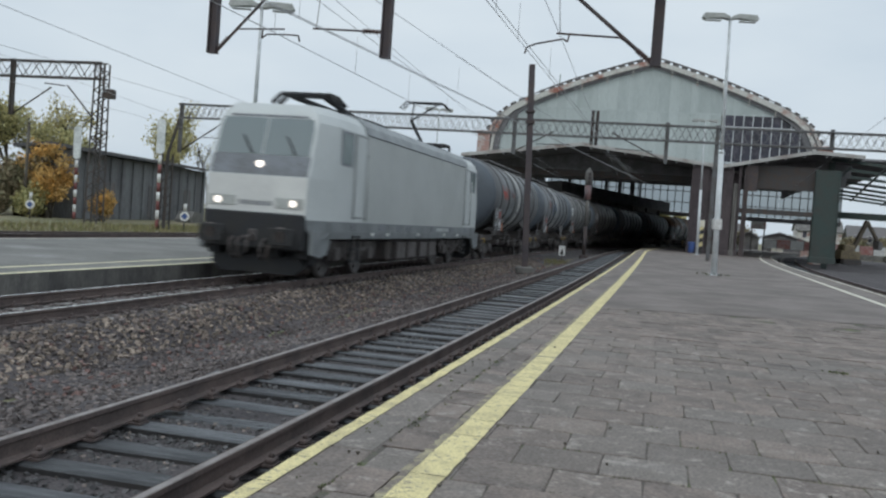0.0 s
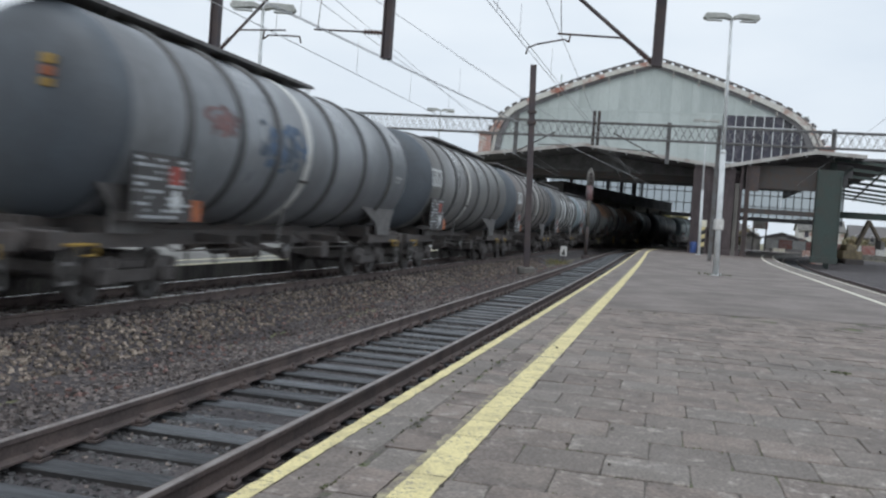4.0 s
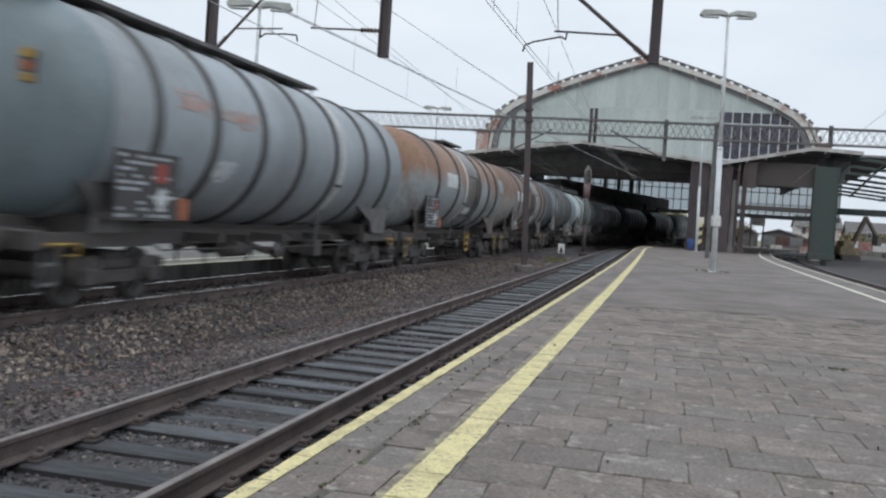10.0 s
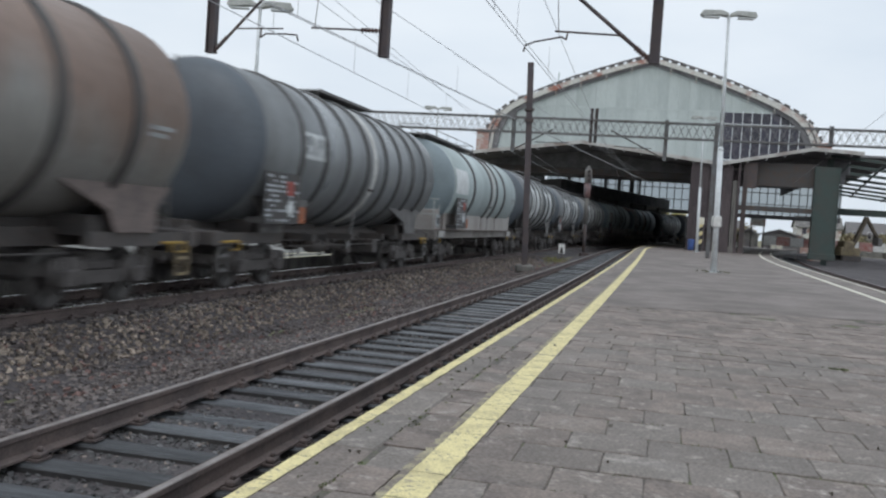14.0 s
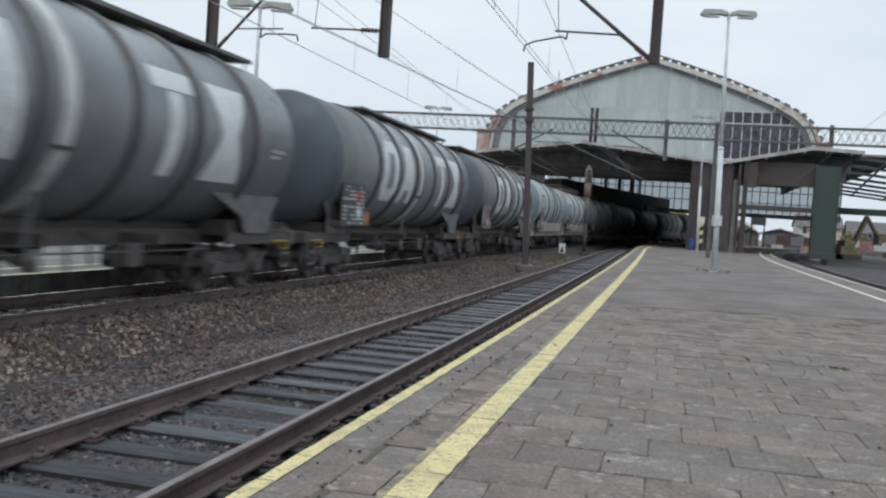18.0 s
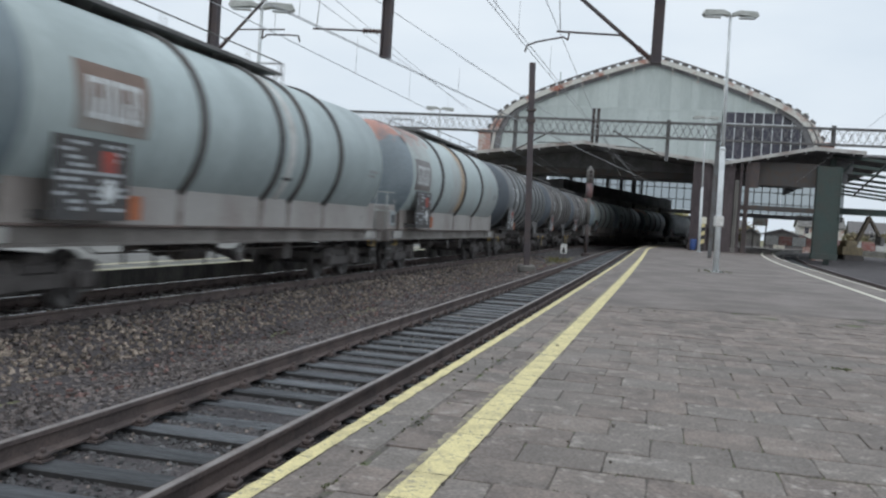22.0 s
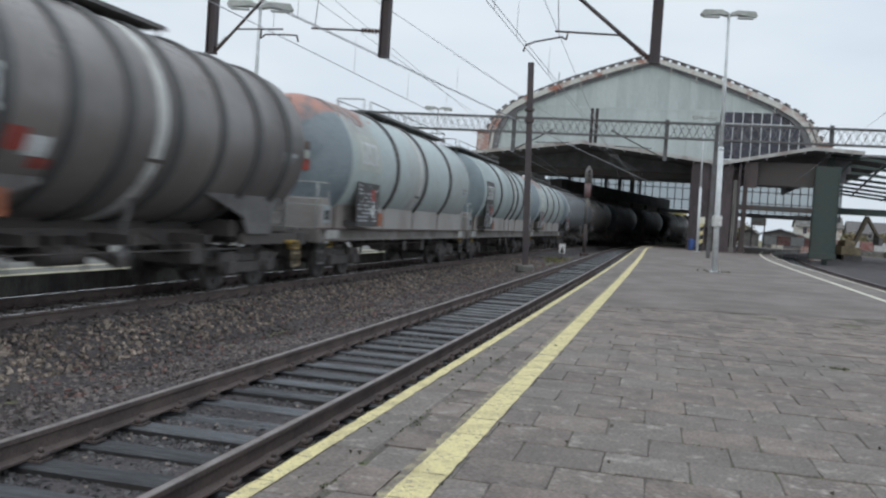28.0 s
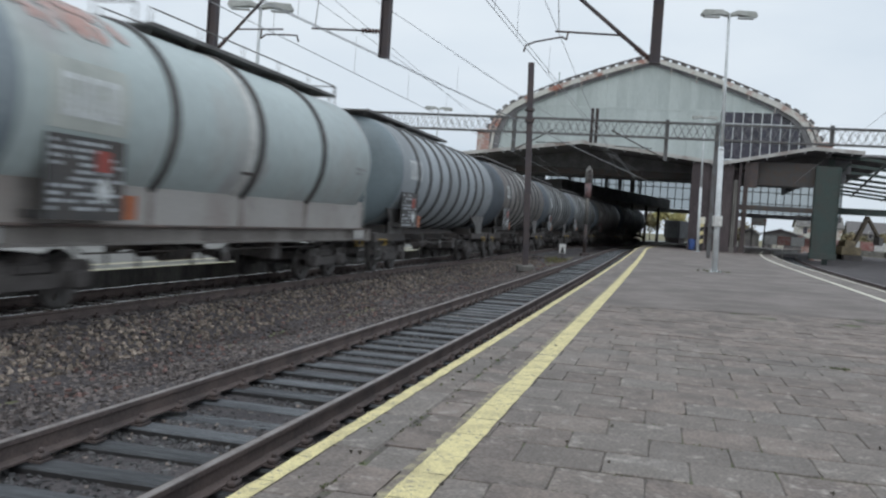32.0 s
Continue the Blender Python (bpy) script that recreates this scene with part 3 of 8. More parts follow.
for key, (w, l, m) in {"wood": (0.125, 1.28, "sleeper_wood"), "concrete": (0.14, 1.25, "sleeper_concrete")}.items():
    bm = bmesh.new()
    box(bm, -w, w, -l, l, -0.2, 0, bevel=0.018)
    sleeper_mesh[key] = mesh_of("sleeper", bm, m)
# sides coloured near black for the shade in the gaps, tops left weathered grey
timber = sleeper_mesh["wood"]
timber.materials.append(MATS["sleeper_side_shade"])
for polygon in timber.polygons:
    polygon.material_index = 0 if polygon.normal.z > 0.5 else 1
bm = bmesh.new()
box(bm, -0.075, 0.075, -0.17, 0.17, 0.0, 0.018)
for sgn in (-1, 1):
    box(bm, -0.06, 0.06, sgn * 0.125 - 0.035, sgn * 0.125 + 0.035, 0.018, 0.062, bevel=0.012)
    rod(bm, (0, sgn * 0.125, 0.06), (0, sgn * 0.125, 0.095), 0.022, 6)
chair_mesh = mesh_of("rail_chair", bm, "rail_rust")


def lay_track(name, line, s0, s1, pitch, kind, label, chairs=0.0, seed=1, drop=0.0):
    rng = random.Random(seed)
    track = tagged(holder(name), label, "railway track", kind="structure")
    for c in (-0.75, 0.75):
        bm = bmesh.new()
        sweep(bm, line, s0, s1, 1.0 if line is not THIRD else 8.0, rail_outline(c))
        r = part("rail", bm, "rail_rust", track, "rusty steel rail")
        bm = bmesh.new()
        strip(bm, line, s0, s1, 1.0 if line is not THIRD else 8.0, (c - 0.031, c - 0.02, c + 0.02, c + 0.031), (-0.004, 0.002, 0.002, -0.004))
        part("rail_head", bm, "rail_polished" if line is FAR else "rail_head", r, "worn bright running surface")
    s = s0
    while s < s1:
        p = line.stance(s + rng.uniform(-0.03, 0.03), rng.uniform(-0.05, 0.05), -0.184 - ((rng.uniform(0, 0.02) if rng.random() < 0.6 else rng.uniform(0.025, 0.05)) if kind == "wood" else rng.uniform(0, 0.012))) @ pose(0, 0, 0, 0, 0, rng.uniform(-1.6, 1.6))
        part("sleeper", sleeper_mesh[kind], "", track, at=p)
        if s < chairs:
            for c in (-0.75, 0.75):
                part("rail_chair", chair_mesh, "", track, at=line.stance(s, c, -0.186))
        s += pitch
    return track


lay_track("track_near", NEAR, -6.39, 120.0, 0.65, "wood", "rusty track on grey weathered wooden sleepers", 40.0, 1)
lay_track("track_train", FAR, 2.0, 130.0, 0.6, "concrete", "main track with polished rail heads on concrete sleepers", 40.0, 2)
lay_track("track_third", THIRD, 10.0, 110.0, 1.2, "concrete", "dark track beyond the other platform", 0.0, 3)
lay_track("track_side", RIGHT, 10.0, 120.0, 0.65, "wood", "dark track curving along the far side of the platform", 0.0, 4)
for nm, ln in (("track_bed_third", THIRD), ("track_bed_side", RIGHT)):
    bm = bmesh.new()
    strip(bm, ln, -10, 190, 4.0, (-2.6, -1.6, 1.6, 1.68) if ln is THIRD else (-1.66, -1.4, 1.5, 45.0), (-0.42, -0.22, -0.22, -0.3) if ln is THIRD else (-0.25, -0.22, -0.22, -0.4), 0.02)
    tagged(part(nm, bm, "ballast"), "dark ballast bed under a side track", "ballast", kind="structure")

# our platform: soil bed, front wall, asphalt beyond the slabs
SLAB = 0.5
SLAB_END = 17.5
platform = tagged(holder("pavement_platform"), "worn island platform of square concrete slabs and asphalt", "platform", kind="structure")


def platform_sheet(bm, s0, s1, step, z, l_off, r_off):
    rows = []
    s = s0
    while s < s1 + step * 0.5:
        a, b = NEAR.at(s, l_off, z), RIGHT.at(s, r_off, z)
        rows.append([bm.verts.new(a.lerp(b, f)) for f in (0, 0.25, 0.5, 0.75, 1)])
        s += step
    for a, b in zip(rows[:-1], rows[1:]):
        for i in range(4):
            bm.faces.new((a[i], a[i + 1], b[i + 1], b[i]))


bm = bmesh.new()
platform_sheet(bm, -12, 186, 3.0, P_Z - 0.011, 2.02, -1.7)
part("sub_base", bm, "joint_soil", platform)
bm = bmesh.new()
platform_sheet(bm, SLAB_END + 0.12, 186, 3.0, P_Z - 0.002, 2.03, -2.0)
part("asphalt", bm, "asphalt_grey", platform, "dark grey worn asphalt")
# edge stones on both sides
bm = bmesh.new()
box(bm, -0.495, 0.495, -0.175, 0.175, -0.09, 0, bevel=0.012)
stone_mesh = mesh_of("edge_stone", bm, "slab")
for ln, off, n0, n1 in ((NEAR, 1.865, -4, 96), (RIGHT, -1.875, 12, 100)):
    for i in range(n0, n1):
        part("edge_stone", stone_mesh, "", platform, at=ln.stance(i + 0.5, off, P_Z + random.uniform(-0.004, 0.004)))
for ln, o0, o1 in ((NEAR, 1.76, 1.98), (RIGHT, -1.98, -1.76)):
    bm = bmesh.new()
    sweep(bm, ln, -8, 170, 2.0, [(o0, -0.4), (o1, -0.4), (o1, P_Z - 0.085), (o0, P_Z - 0.085)])
    part("platform_wall", bm, "kerb", platform, "stained concrete platform wall")


def painted(bm, line, s0, s1, step, o0, o1, z, ragged, rng):
    """A painted stripe with uneven borders."""
    prev = None
    s = s0
    while s < s1:
        a, b = line.at(s, o0 + rng.uniform(-ragged, ragged), z), line.at(s, o1 + rng.uniform(-ragged, ragged), z)
        cur = (bm.verts.new(a), bm.verts.new(b))
        if prev:
            bm.faces.new((prev[0], prev[1], cur[1], cur[0]))
        prev = cur
        s += step if s < 30 else step * 6


rng = random.Random(11)
for nm, ln, a, b, o0, o1, z, m, lb in (
        ("edge_line", NEAR, -6, 150, 1.69, 1.785, P_Z + 0.005, "yellow_paint", "worn yellow painted edge"),
        ("warning_line", NEAR, -6, 150, 2.36, 2.555, P_Z + 0.005, "yellow_paint", "worn yellow safety line"),
        ("edge_line", RIGHT, 12, 110, -1.8, -1.7, P_Z + 0.005, "cream_paint", "faded pale painted edge"),
        ("warning_line", RIGHT, 12, 110, -2.85, -2.68, P_Z + 0.005, "cream_paint", "faded pale safety line")):
    bm = bmesh.new()
    painted(bm, ln, a, b, 0.12, o0, o1, z, 0.005, rng)
    part(nm, bm, m, platform, lb)
for o0, o1, ragged in ((2.31, 2.362, 0.014),):
    bm = bmesh.new()
    painted(bm, NEAR, -6, 40, 0.06, o0, o1, P_Z + 0.0042, ragged, rng)
    part("overspray", bm, "overspray", platform, "faint yellow overspray beside the safety line")

# the platform beyond the train
other = tagged(holder("pavement_other_platform"), "low asphalt platform beyond the train with painted lines", "platform", kind="structure")
bm = bmesh.new()
strip(bm, FAR, 4, 200, 3.0, (-9.8, -6, -2.0, -1.68), (Q_Z,) * 4)
part("asphalt", bm, "asphalt_pale", other)
bm = bmesh.new()
sweep(bm, FAR, 4, 200, 3.0, [(-1.68, -0.45), (-1.68, Q_Z - 0.004), (-1.95, Q_Z - 0.004), (-1.95, -0.45)])
part("platform_wall", bm, "kerb", other, "stained concrete platform wall")
bm = bmesh.new()
sweep(bm, FAR, 4, 200, 3.0, [(-9.8, -0.45), (-9.55, -0.45), (-9.55, Q_Z - 0.004), (-9.8, Q_Z - 0.004)])
part("platform_wall", bm, "kerb", other, "stained concrete platform wall")
for nm, o0, o1, m in (("edge_line", -1.86, -1.68, "straw_paint"), ("warning_line", -2.75, -2.58, "straw_paint"), ("back_line", -9.7, -9.55, "cream_paint")):
    bm = bmesh.new()
    painted(bm, FAR, 6, 60, 0.2, o0, o1, Q_Z + 0.005, 0.02, rng)
    part(nm, bm, m, other, "uneven painted line")

# ---- the train ----
SPEED = 11.41
TANK_R, TANK_Z = 1.67, 2.97


bm = bmesh.new()
rod(bm, (0, -0.72, 0), (0, 0.72, 0), 0.085, 10)
for sgn in (-1, 1):
    m = pose(0, sgn * 0.75, 0, 0, 0, 90)
    lathe(bm, [(-0.065 * sgn, 0.2), (-0.05 * sgn, 0.36), (-0.065 * sgn, 0.4), (-0.065 * sgn, 0.455), (0.06 * sgn, 0.45), (0.06 * sgn, 0.4), (0.03 * sgn, 0.36), (0.05 * sgn, 0.2)], 20, m)
    rod(bm, (0, sgn * 0.8, 0), (0, sgn * 1.12, 0), 0.075, 8)
    for i in range(4):
        a = math.pi / 2 * i
        rod(bm, (0.26 * math.cos(a), sgn * 0.79, 0.26 * math.sin(a)), (0.26 * math.cos(a), sgn * 0.815, 0.26 * math.sin(a)), 0.05, 6)
wheelset_mesh = mesh_of("wheelset", bm, "wheel_steel")

bm = bmesh.new()
for sgn in (-1, 1):
    y0, y1 = sorted((sgn * 0.98, sgn * 1.08))
    prism(bm, [(-1.25, 0.62), (-1.18, 0.75), (-0.62, 0.78), (-0.45, 0.56), (0.45, 0.56), (0.62, 0.78), (1.18, 0.75), (1.25, 0.62), (0.72, 0.5), (0.5, 0.36), (-0.5, 0.36), (-0.72, 0.5)], "y", y0, y1)
    for x in (-0.9, 0.9):
        box(bm, x - 0.17, x + 0.17, sgn * 1.1 - 0.09, sgn * 1.1 + 0.09, 0.33, 0.6, bevel=0.03)
        for dx in (-0.27, 0.27):
            rod(bm, (x + dx, sgn * 1.06, 0.38), (x + dx, sgn * 1.06, 0.72), 0.085, 8)
    box(bm, -0.4, 0.4, sgn * 0.95 - 0.1, sgn * 0.95 + 0.1, 0.56, 0.72, bevel=0.03)
box(bm, -0.28, 0.28, -1.0, 1.0, 0.5, 0.85, bevel=0.04)
for x in (-1.25, 1.25):
    box(bm, x - 0.05, x + 0.05, -1.0, 1.0, 0.5, 0.66)
    for sgn in (-1, 1):
        box(bm, x * 0.34 - 0.05, x * 0.34 + 0.05, sgn * 0.75 - 0.08, sgn * 0.75 + 0.08, 0.25, 0.62)
bogie_mesh = mesh_of("bogie", bm, "bogie_steel")

bm = bmesh.new()
lathe(bm, [(0, 0.11), (0.28, 0.11), (0.28, 0.085), (0.52, 0.085), (0.54, 0.22), (0.585, 0.23), (0.6, 0.14)], 14)
buffer_mesh = mesh_of("buffer", bm, "under_black")
bm = bmesh.new()
box(bm, 0, 0.16, -0.1, 0.1, -0.14, 0.14, bevel=0.02)
rod(bm, (0.14, 0, 0), (0.42, 0, -0.05), 0.035, 8)
rod(bm, (0.42, -0.07, -0.05), (0.42, 0.07, -0.05), 0.045, 8)
rod(bm, (0.42, 0, -0.05), (0.46, 0, -0.42), 0.03, 8)
coupler_mesh = mesh_of("coupler", bm, "under_black")
bm = bmesh.new()
tube(bm, [(0.05, 0.4, -0.1), (0.25, 0.42, -0.38), (0.42, 0.36, -0.5)], 0.03, 6)
hose_mesh = mesh_of("brake_hose", bm, "under_black")
bm = bmesh.new()
for sgn in (-1, 1):
    bar(bm, (sgn * 0.2, 0, 0), (sgn * 0.2, 0, 3.15), 0.035, 0.035)
for i in range(10):
    rod(bm, (-0.2, 0, 0.2 + 0.31 * i), (0.2, 0, 0.2 + 0.31 * i), 0.014, 5)
ladder_mesh = mesh_of("ladder", bm, "under_grey")
bm = bmesh.new()
for p, q in (((0, 0, 0), (0, 0, -0.55)), ((0.34, 0, 0), (0.34, 0, -0.55)), ((0, 0, -0.55), (0.34, 0, -0.55)), ((0, 0, -0.27), (0.34, 0, -0.27))):
    bar(bm, p, q, 0.035, 0.05)
step_mesh = mesh_of("step", bm, "yellow_machine")
step_dark_mesh = step_mesh.copy()
step_dark_mesh.materials[0] = MATS["under_grey"]
bm = bmesh.new()
rod(bm, (-0.5, 0, 0), (0.5, 0, 0), 0.16, 12)
for x in (-0.3, 0.3):
    box(bm, x - 0.02, x + 0.02, -0.18, 0.18, -0.1, 0.3)
reservoir_mesh = mesh_of("air_reservoir", bm, "under_black")


bm = bmesh.new()
rod(bm, (-0.38, 0, 0), (0.38, 0, 0), 0.026, 6)
for x in (-0.38, 0.1):
    rod(bm, (x, 0, 0), (x, 0, -0.16), 0.022, 6)
rod(bm, (-0.38, 0, -0.16), (-0.05, 0, -0.16), 0.02, 6)
handle_mesh = mesh_of("shunter_handle", bm, "yellow_handle")
# brake cylinder, levers, boxes and hand wheels hanging between the bogies
bm = bmesh.new()
lathe(bm, [(-0.35, 0.12), (-0.3, 0.17), (0.25, 0.17), (0.3, 0.1), (0.55, 0.05)], 12)
brake_cylinder_mesh = mesh_of("brake_cylinder", bm, "under_black")
bm = bmesh.new()
bar(bm, (0, 0, 0.5), (0.06, 0, 1.0), 0.05, 0.03)
brake_lever_mesh = mesh_of("brake_lever", bm, "under_black")
bm = bmesh.new()
box(bm, -0.22, 0.22, -0.12, 0.12, 0.6, 0.98, bevel=0.02)
valve_box_mesh = mesh_of("valve_box", bm, "under_black")
bm = bmesh.new()
rod(bm, (0, -0.3, 0), (0, 0.0, 0), 0.02, 6)
lathe(bm, [(-0.015, 0.1), (-0.015, 0.14), (0.015, 0.14), (0.015, 0.1)], 12, pose(0, 0, 0, 0, 0, 90))
hand_wheel_mesh = mesh_of("brake_wheel", bm, "under_grey")


bm = bmesh.new()
rod(bm, (0, 0, 0), (0, 0, 1.1), 0.02, 6)
railing_post_mesh = mesh_of("railing_post", bm, "lamp_grey")
bm = bmesh.new()
rod(bm, (0, -1.2, 0), (0, 1.2, 0), 0.02, 6)
railing_long_mesh = mesh_of("railing_bar", bm, "lamp_grey")
bm = bmesh.new()
rod(bm, (-0.375, 0, 0), (0.375, 0, 0), 0.02, 6)
railing_short_mesh = mesh_of("railing_bar", bm, "lamp_grey")


def curved(bm, x0, x1, a0, a1, r, n=5, t=0.006):
    """A patch on the tank's round side: x0..x1 along it, a0..a1 degrees up from its middle."""
    rows = []
    for i in range(n + 1):
        a = radians(a0 + (a1 - a0) * i / n)
        rows.append([bm.verts.new((x, (r + t) * math.cos(a), TANK_Z + (r + t) * math.sin(a))) for x in (x0, x1)])
    for a, b in zip(rows[:-1], rows[1:]):
        f = bm.faces.new((a[0], a[1], b[1], b[0]))
        f.smooth = True


def scrawl(bm, X, d0, d1, a0, a1, r, rng):
    """Sprayed paint on the tank's side: a heap of short crooked strokes with a ragged outline."""
    n = int(26 + 22 * (d1 - d0))
    for k in range(n):
        f, g = min(1, max(0, rng.gauss(0.5, 0.26))), min(1, max(0, rng.gauss(0.5, 0.27)))
        d, a = d0 + (d1 - d0) * f, a0 + (a1 - a0) * g
        tilt, wide, tall = rng.uniform(-0.25, 0.25), rng.uniform(0.08, 0.24) * max(1.0, (d1 - d0) / 1.8), rng.uniform(0.1, 0.3) * (a1 - a0)
        prev = None
        for i in range(4):
            ang = radians(a - tall / 2 + tall * i / 3)
            dd = d + tilt * (i / 3 - 0.5) + rng.uniform(-0.02, 0.02)
            w = wide * (0.5 if i in (0, 3) else 1.0) / 2
            rr = r + 0.007 + 0.00012 * k
            cur = [bm.verts.new((X(dd + sgn * w), rr * math.cos(ang), TANK_Z + rr * math.sin(ang))) for sgn in (1, -1)]
            if prev:
                bm.faces.new((prev[0], prev[1], cur[1], cur[0])).smooth = True
            prev = cur


def blocks(bm, cells, r):
    for x0, x1, a0, a1 in cells:
        curved(bm, x0, x1, a0, a1, r)


END = ((0.0, 0.999), (0.06, 0.995), (0.16, 0.97), (0.29, 0.89), (0.385, 0.76), (0.46, 0.55), (0.505, 0.3), (0.52, 0.03))
BAND = 0.105


def tank_wagon(u0, u1, body, ribs, label, rib="rib_slate", band=None, plate=None, letters=None, skirt=False, extra=(),
               dome_mark=None, side_ladder=False, walkway=(1.2, 11.0), yellow=False, saddle=(2.5, 1.75)):
    """A tank wagon between train positions u0 and u1 (metres back from the train's zero); places along it are metres behind its front."""
    length = u1 - u0
    w = tagged(holder("tank_wagon"), label, "tank wagon", group="tank wagons of the freight train")
    h = length / 2
    X = lambda d: h - d                       # from metres behind the front to local x
    r = TANK_R
    hx = h - 1.55
    bm = bmesh.new()
    lathe(bm, [(-hx, r), (-hx * 0.5, r), (0, r), (hx * 0.5, r), (hx, r)], 40, pose(0, 0, TANK_Z))
    tank = part("tank", bm, body, w)
    pale = body in ("tank_teal", "tank_chalk", "tank_pale")
    # dished ends, coloured darker as if shaded, except on rust and umber tanks
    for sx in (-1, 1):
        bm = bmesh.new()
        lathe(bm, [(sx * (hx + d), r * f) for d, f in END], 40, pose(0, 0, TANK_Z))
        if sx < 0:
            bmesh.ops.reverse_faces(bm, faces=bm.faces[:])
        part("tank_end", bm, body if body in ("tank_rust", "tank_umber") else "end_chalk_shaded" if body == "tank_chalk" else "end_blue_shaded" if pale else "end_slate_shaded", tank, "smooth blue-grey dished end")
    for d in ribs:
        bm = bmesh.new()
        lathe(bm, [(-BAND, r - 0.02), (-BAND, r + 0.04), (-BAND * 0.5, r + 0.06), (BAND * 0.5, r + 0.06), (BAND, r + 0.04), (BAND, r - 0.02)], 40, pose(X(d), 0, TANK_Z))
        part("rib", bm, rib, tank)
    if band:
        bm = bmesh.new()
        lathe(bm, [(-0.14, r - 0.02), (-0.14, r + 0.018), (0.14, r + 0.018), (0.14, r - 0.02)], 40, pose(X(band), 0, TANK_Z))
        strap = part("band", bm, "band_white", tank, "weathered white band round the tank")
        for sgn in (-1, 1):
            bm = bmesh.new()
            a = radians(-22)
            box(bm, X(band) - 0.17, X(band) + 0.17, -0.02, 0.045, -0.028, 0.028, pose(0, sgn * r * math.cos(a), TANK_Z + r * math.sin(a), 22 if sgn < 0 else -22, 0, 0))
            part("clamp", bm, "under_black", strap, "dark clamp joining the band")
    # frame
    bm = bmesh.new()
    if skirt:
        for sgn in (-1, 1):
            box(bm, -h + 0.35, h - 0.35, sgn * 1.26 - 0.03, sgn * 1.26 + 0.03, 1.03, 1.28)
            box(bm, -h + 0.35, h - 0.35, sgn * 1.3 - 0.075, sgn * 1.3 + 0.075, 1.0, 1.04)
        box(bm, -h + 0.3, -h + 0.62, -1.35, 1.35, 0.95, 1.3, bevel=0.02)
        box(bm, h - 0.62, h - 0.3, -1.35, 1.35, 0.95, 1.3, bevel=0.02)
        box(bm, -h + 0.6, h - 0.6, -0.3, 0.3, 0.9, 1.28)
        part("frame", bm, "skirt_dirty", w, "dirty cream side frame of channel section")
        for sgn in (-1, 1):
            bm = bmesh.new()
            box(bm, -h + 0.35, h - 0.35, sgn * 1.3 - 0.09, sgn * 1.3 + 0.09, 1.275, 1.315, bevel=0.008)
            part("frame_lip", bm, "rust_lip", w, "rusty lip along the frame")
            for sx in (-1, 1):
                bm = bmesh.new()
                box(bm, sx * (h - 1.25) - 0.42, sx * (h - 1.25) + 0.42, sgn * 1.33 - 0.04, sgn * 1.33 + 0.04, 1.045, 1.27, bevel=0.015)
                part("frame_pocket", bm, "end_cream", w, "pale steel pocket on the frame")
            for d in ribs:
                bm = bmesh.new()
                box(bm, X(d) - 0.09, X(d) + 0.09, sgn * 1.295 - 0.006, sgn * 1.295 + 0.006, 1.315, 2.02)
                part("apron_stiffener", bm, "apron_rust", w, "rust-streaked stiffener on the apron")
        for sx in (-1, 1):
            xe = sx * (h - 0.5)
            for x, y in ((xe, -1.2), (xe, -0.4), (xe, 0.4), (xe, 1.2), (xe - sx * 0.75, -1.2), (xe - sx * 0.75, 1.2)):
                part("railing_post", railing_post_mesh, "", w, at=pose(x, y, 1.3))
            for z in (1.85, 2.4):
                part("railing_bar", railing_long_mesh, "", w, at=pose(xe, 0, z))
                for y in (-1.2, 1.2):
                    part("railing_bar", railing_short_mesh, "", w, at=pose(xe - sx * 0.375, y, z))
        for sgn in (-1, 1):
            bm = bmesh.new()
            prism(bm, [(-h + 0.9, 1.3), (h - 1.6, 1.3), (h - 1.6, 2.02), (-h + 0.9, 2.02)], "y", sgn * 1.27 - 0.02, sgn * 1.27 + 0.02)
            part("side_skirt", bm, "skirt_cream", w, "cream side apron below the tank")
        for sx in (-1, 1):
            bm = bmesh.new()
            prism(bm, [(sx * (hx - 0.35), 1.3), (sx * (h - 0.7), 1.3), (sx * (h - 0.75), 2.0), (sx * (hx - 0.35), 2.1)], "y", -1.2, 1.2)
            cradle = part("cradle", bm, "skirt_cream", w, "pale cradle under the tank end")
            for sgn in (-1, 1):
                bm = bmesh.new()
                x = sx * (h - 1.15)
                box(bm, x - 0.24, x + 0.24, sgn * 1.205 - 0.012, sgn * 1.205 + 0.012, 1.42, 1.86, bevel=0.01)
                part("frame_plate", bm, "end_pale", cradle, "pale frame round the opening")
                # black patch stands in for the shaded inside of a hole
                bm = bmesh.new()
                box(bm, x - 0.13, x + 0.13, sgn * 1.215 - 0.012, sgn * 1.215 + 0.012, 1.5, 1.74)
                part("opening", bm, "black_paint", cradle, "black square patch for the dark inside of an opening")
    else:
        for sgn in (-1, 1):
            box(bm, -h + 0.35, h - 0.35, sgn * 0.45 - 0.06, sgn * 0.45 + 0.06, 0.92, 1.2)
            box(bm, -h + 0.35, -h + 3.4, sgn * 1.2 - 0.05, sgn * 1.2 + 0.05, 0.95, 1.17)
            box(bm, h - 3.4, h - 0.35, sgn * 1.2 - 0.05, sgn * 1.2 + 0.05, 0.95, 1.17)
        box(bm, -h + 0.3, -h + 0.62, -1.3, 1.3, 0.92, 1.2, bevel=0.02)
        box(bm, h - 0.62, h - 0.3, -1.3, 1.3, 0.92, 1.2, bevel=0.02)
        for x in (-h / 3, 0, h / 3):
            box(bm, x - 0.08, x + 0.08, -1.25, 1.25, 0.98, 1.14)
        box(bm, -h + 1.0, h - 1.0, -0.3, 0.3, 1.19, 1.36)
        part("frame", bm, "under_black", w)
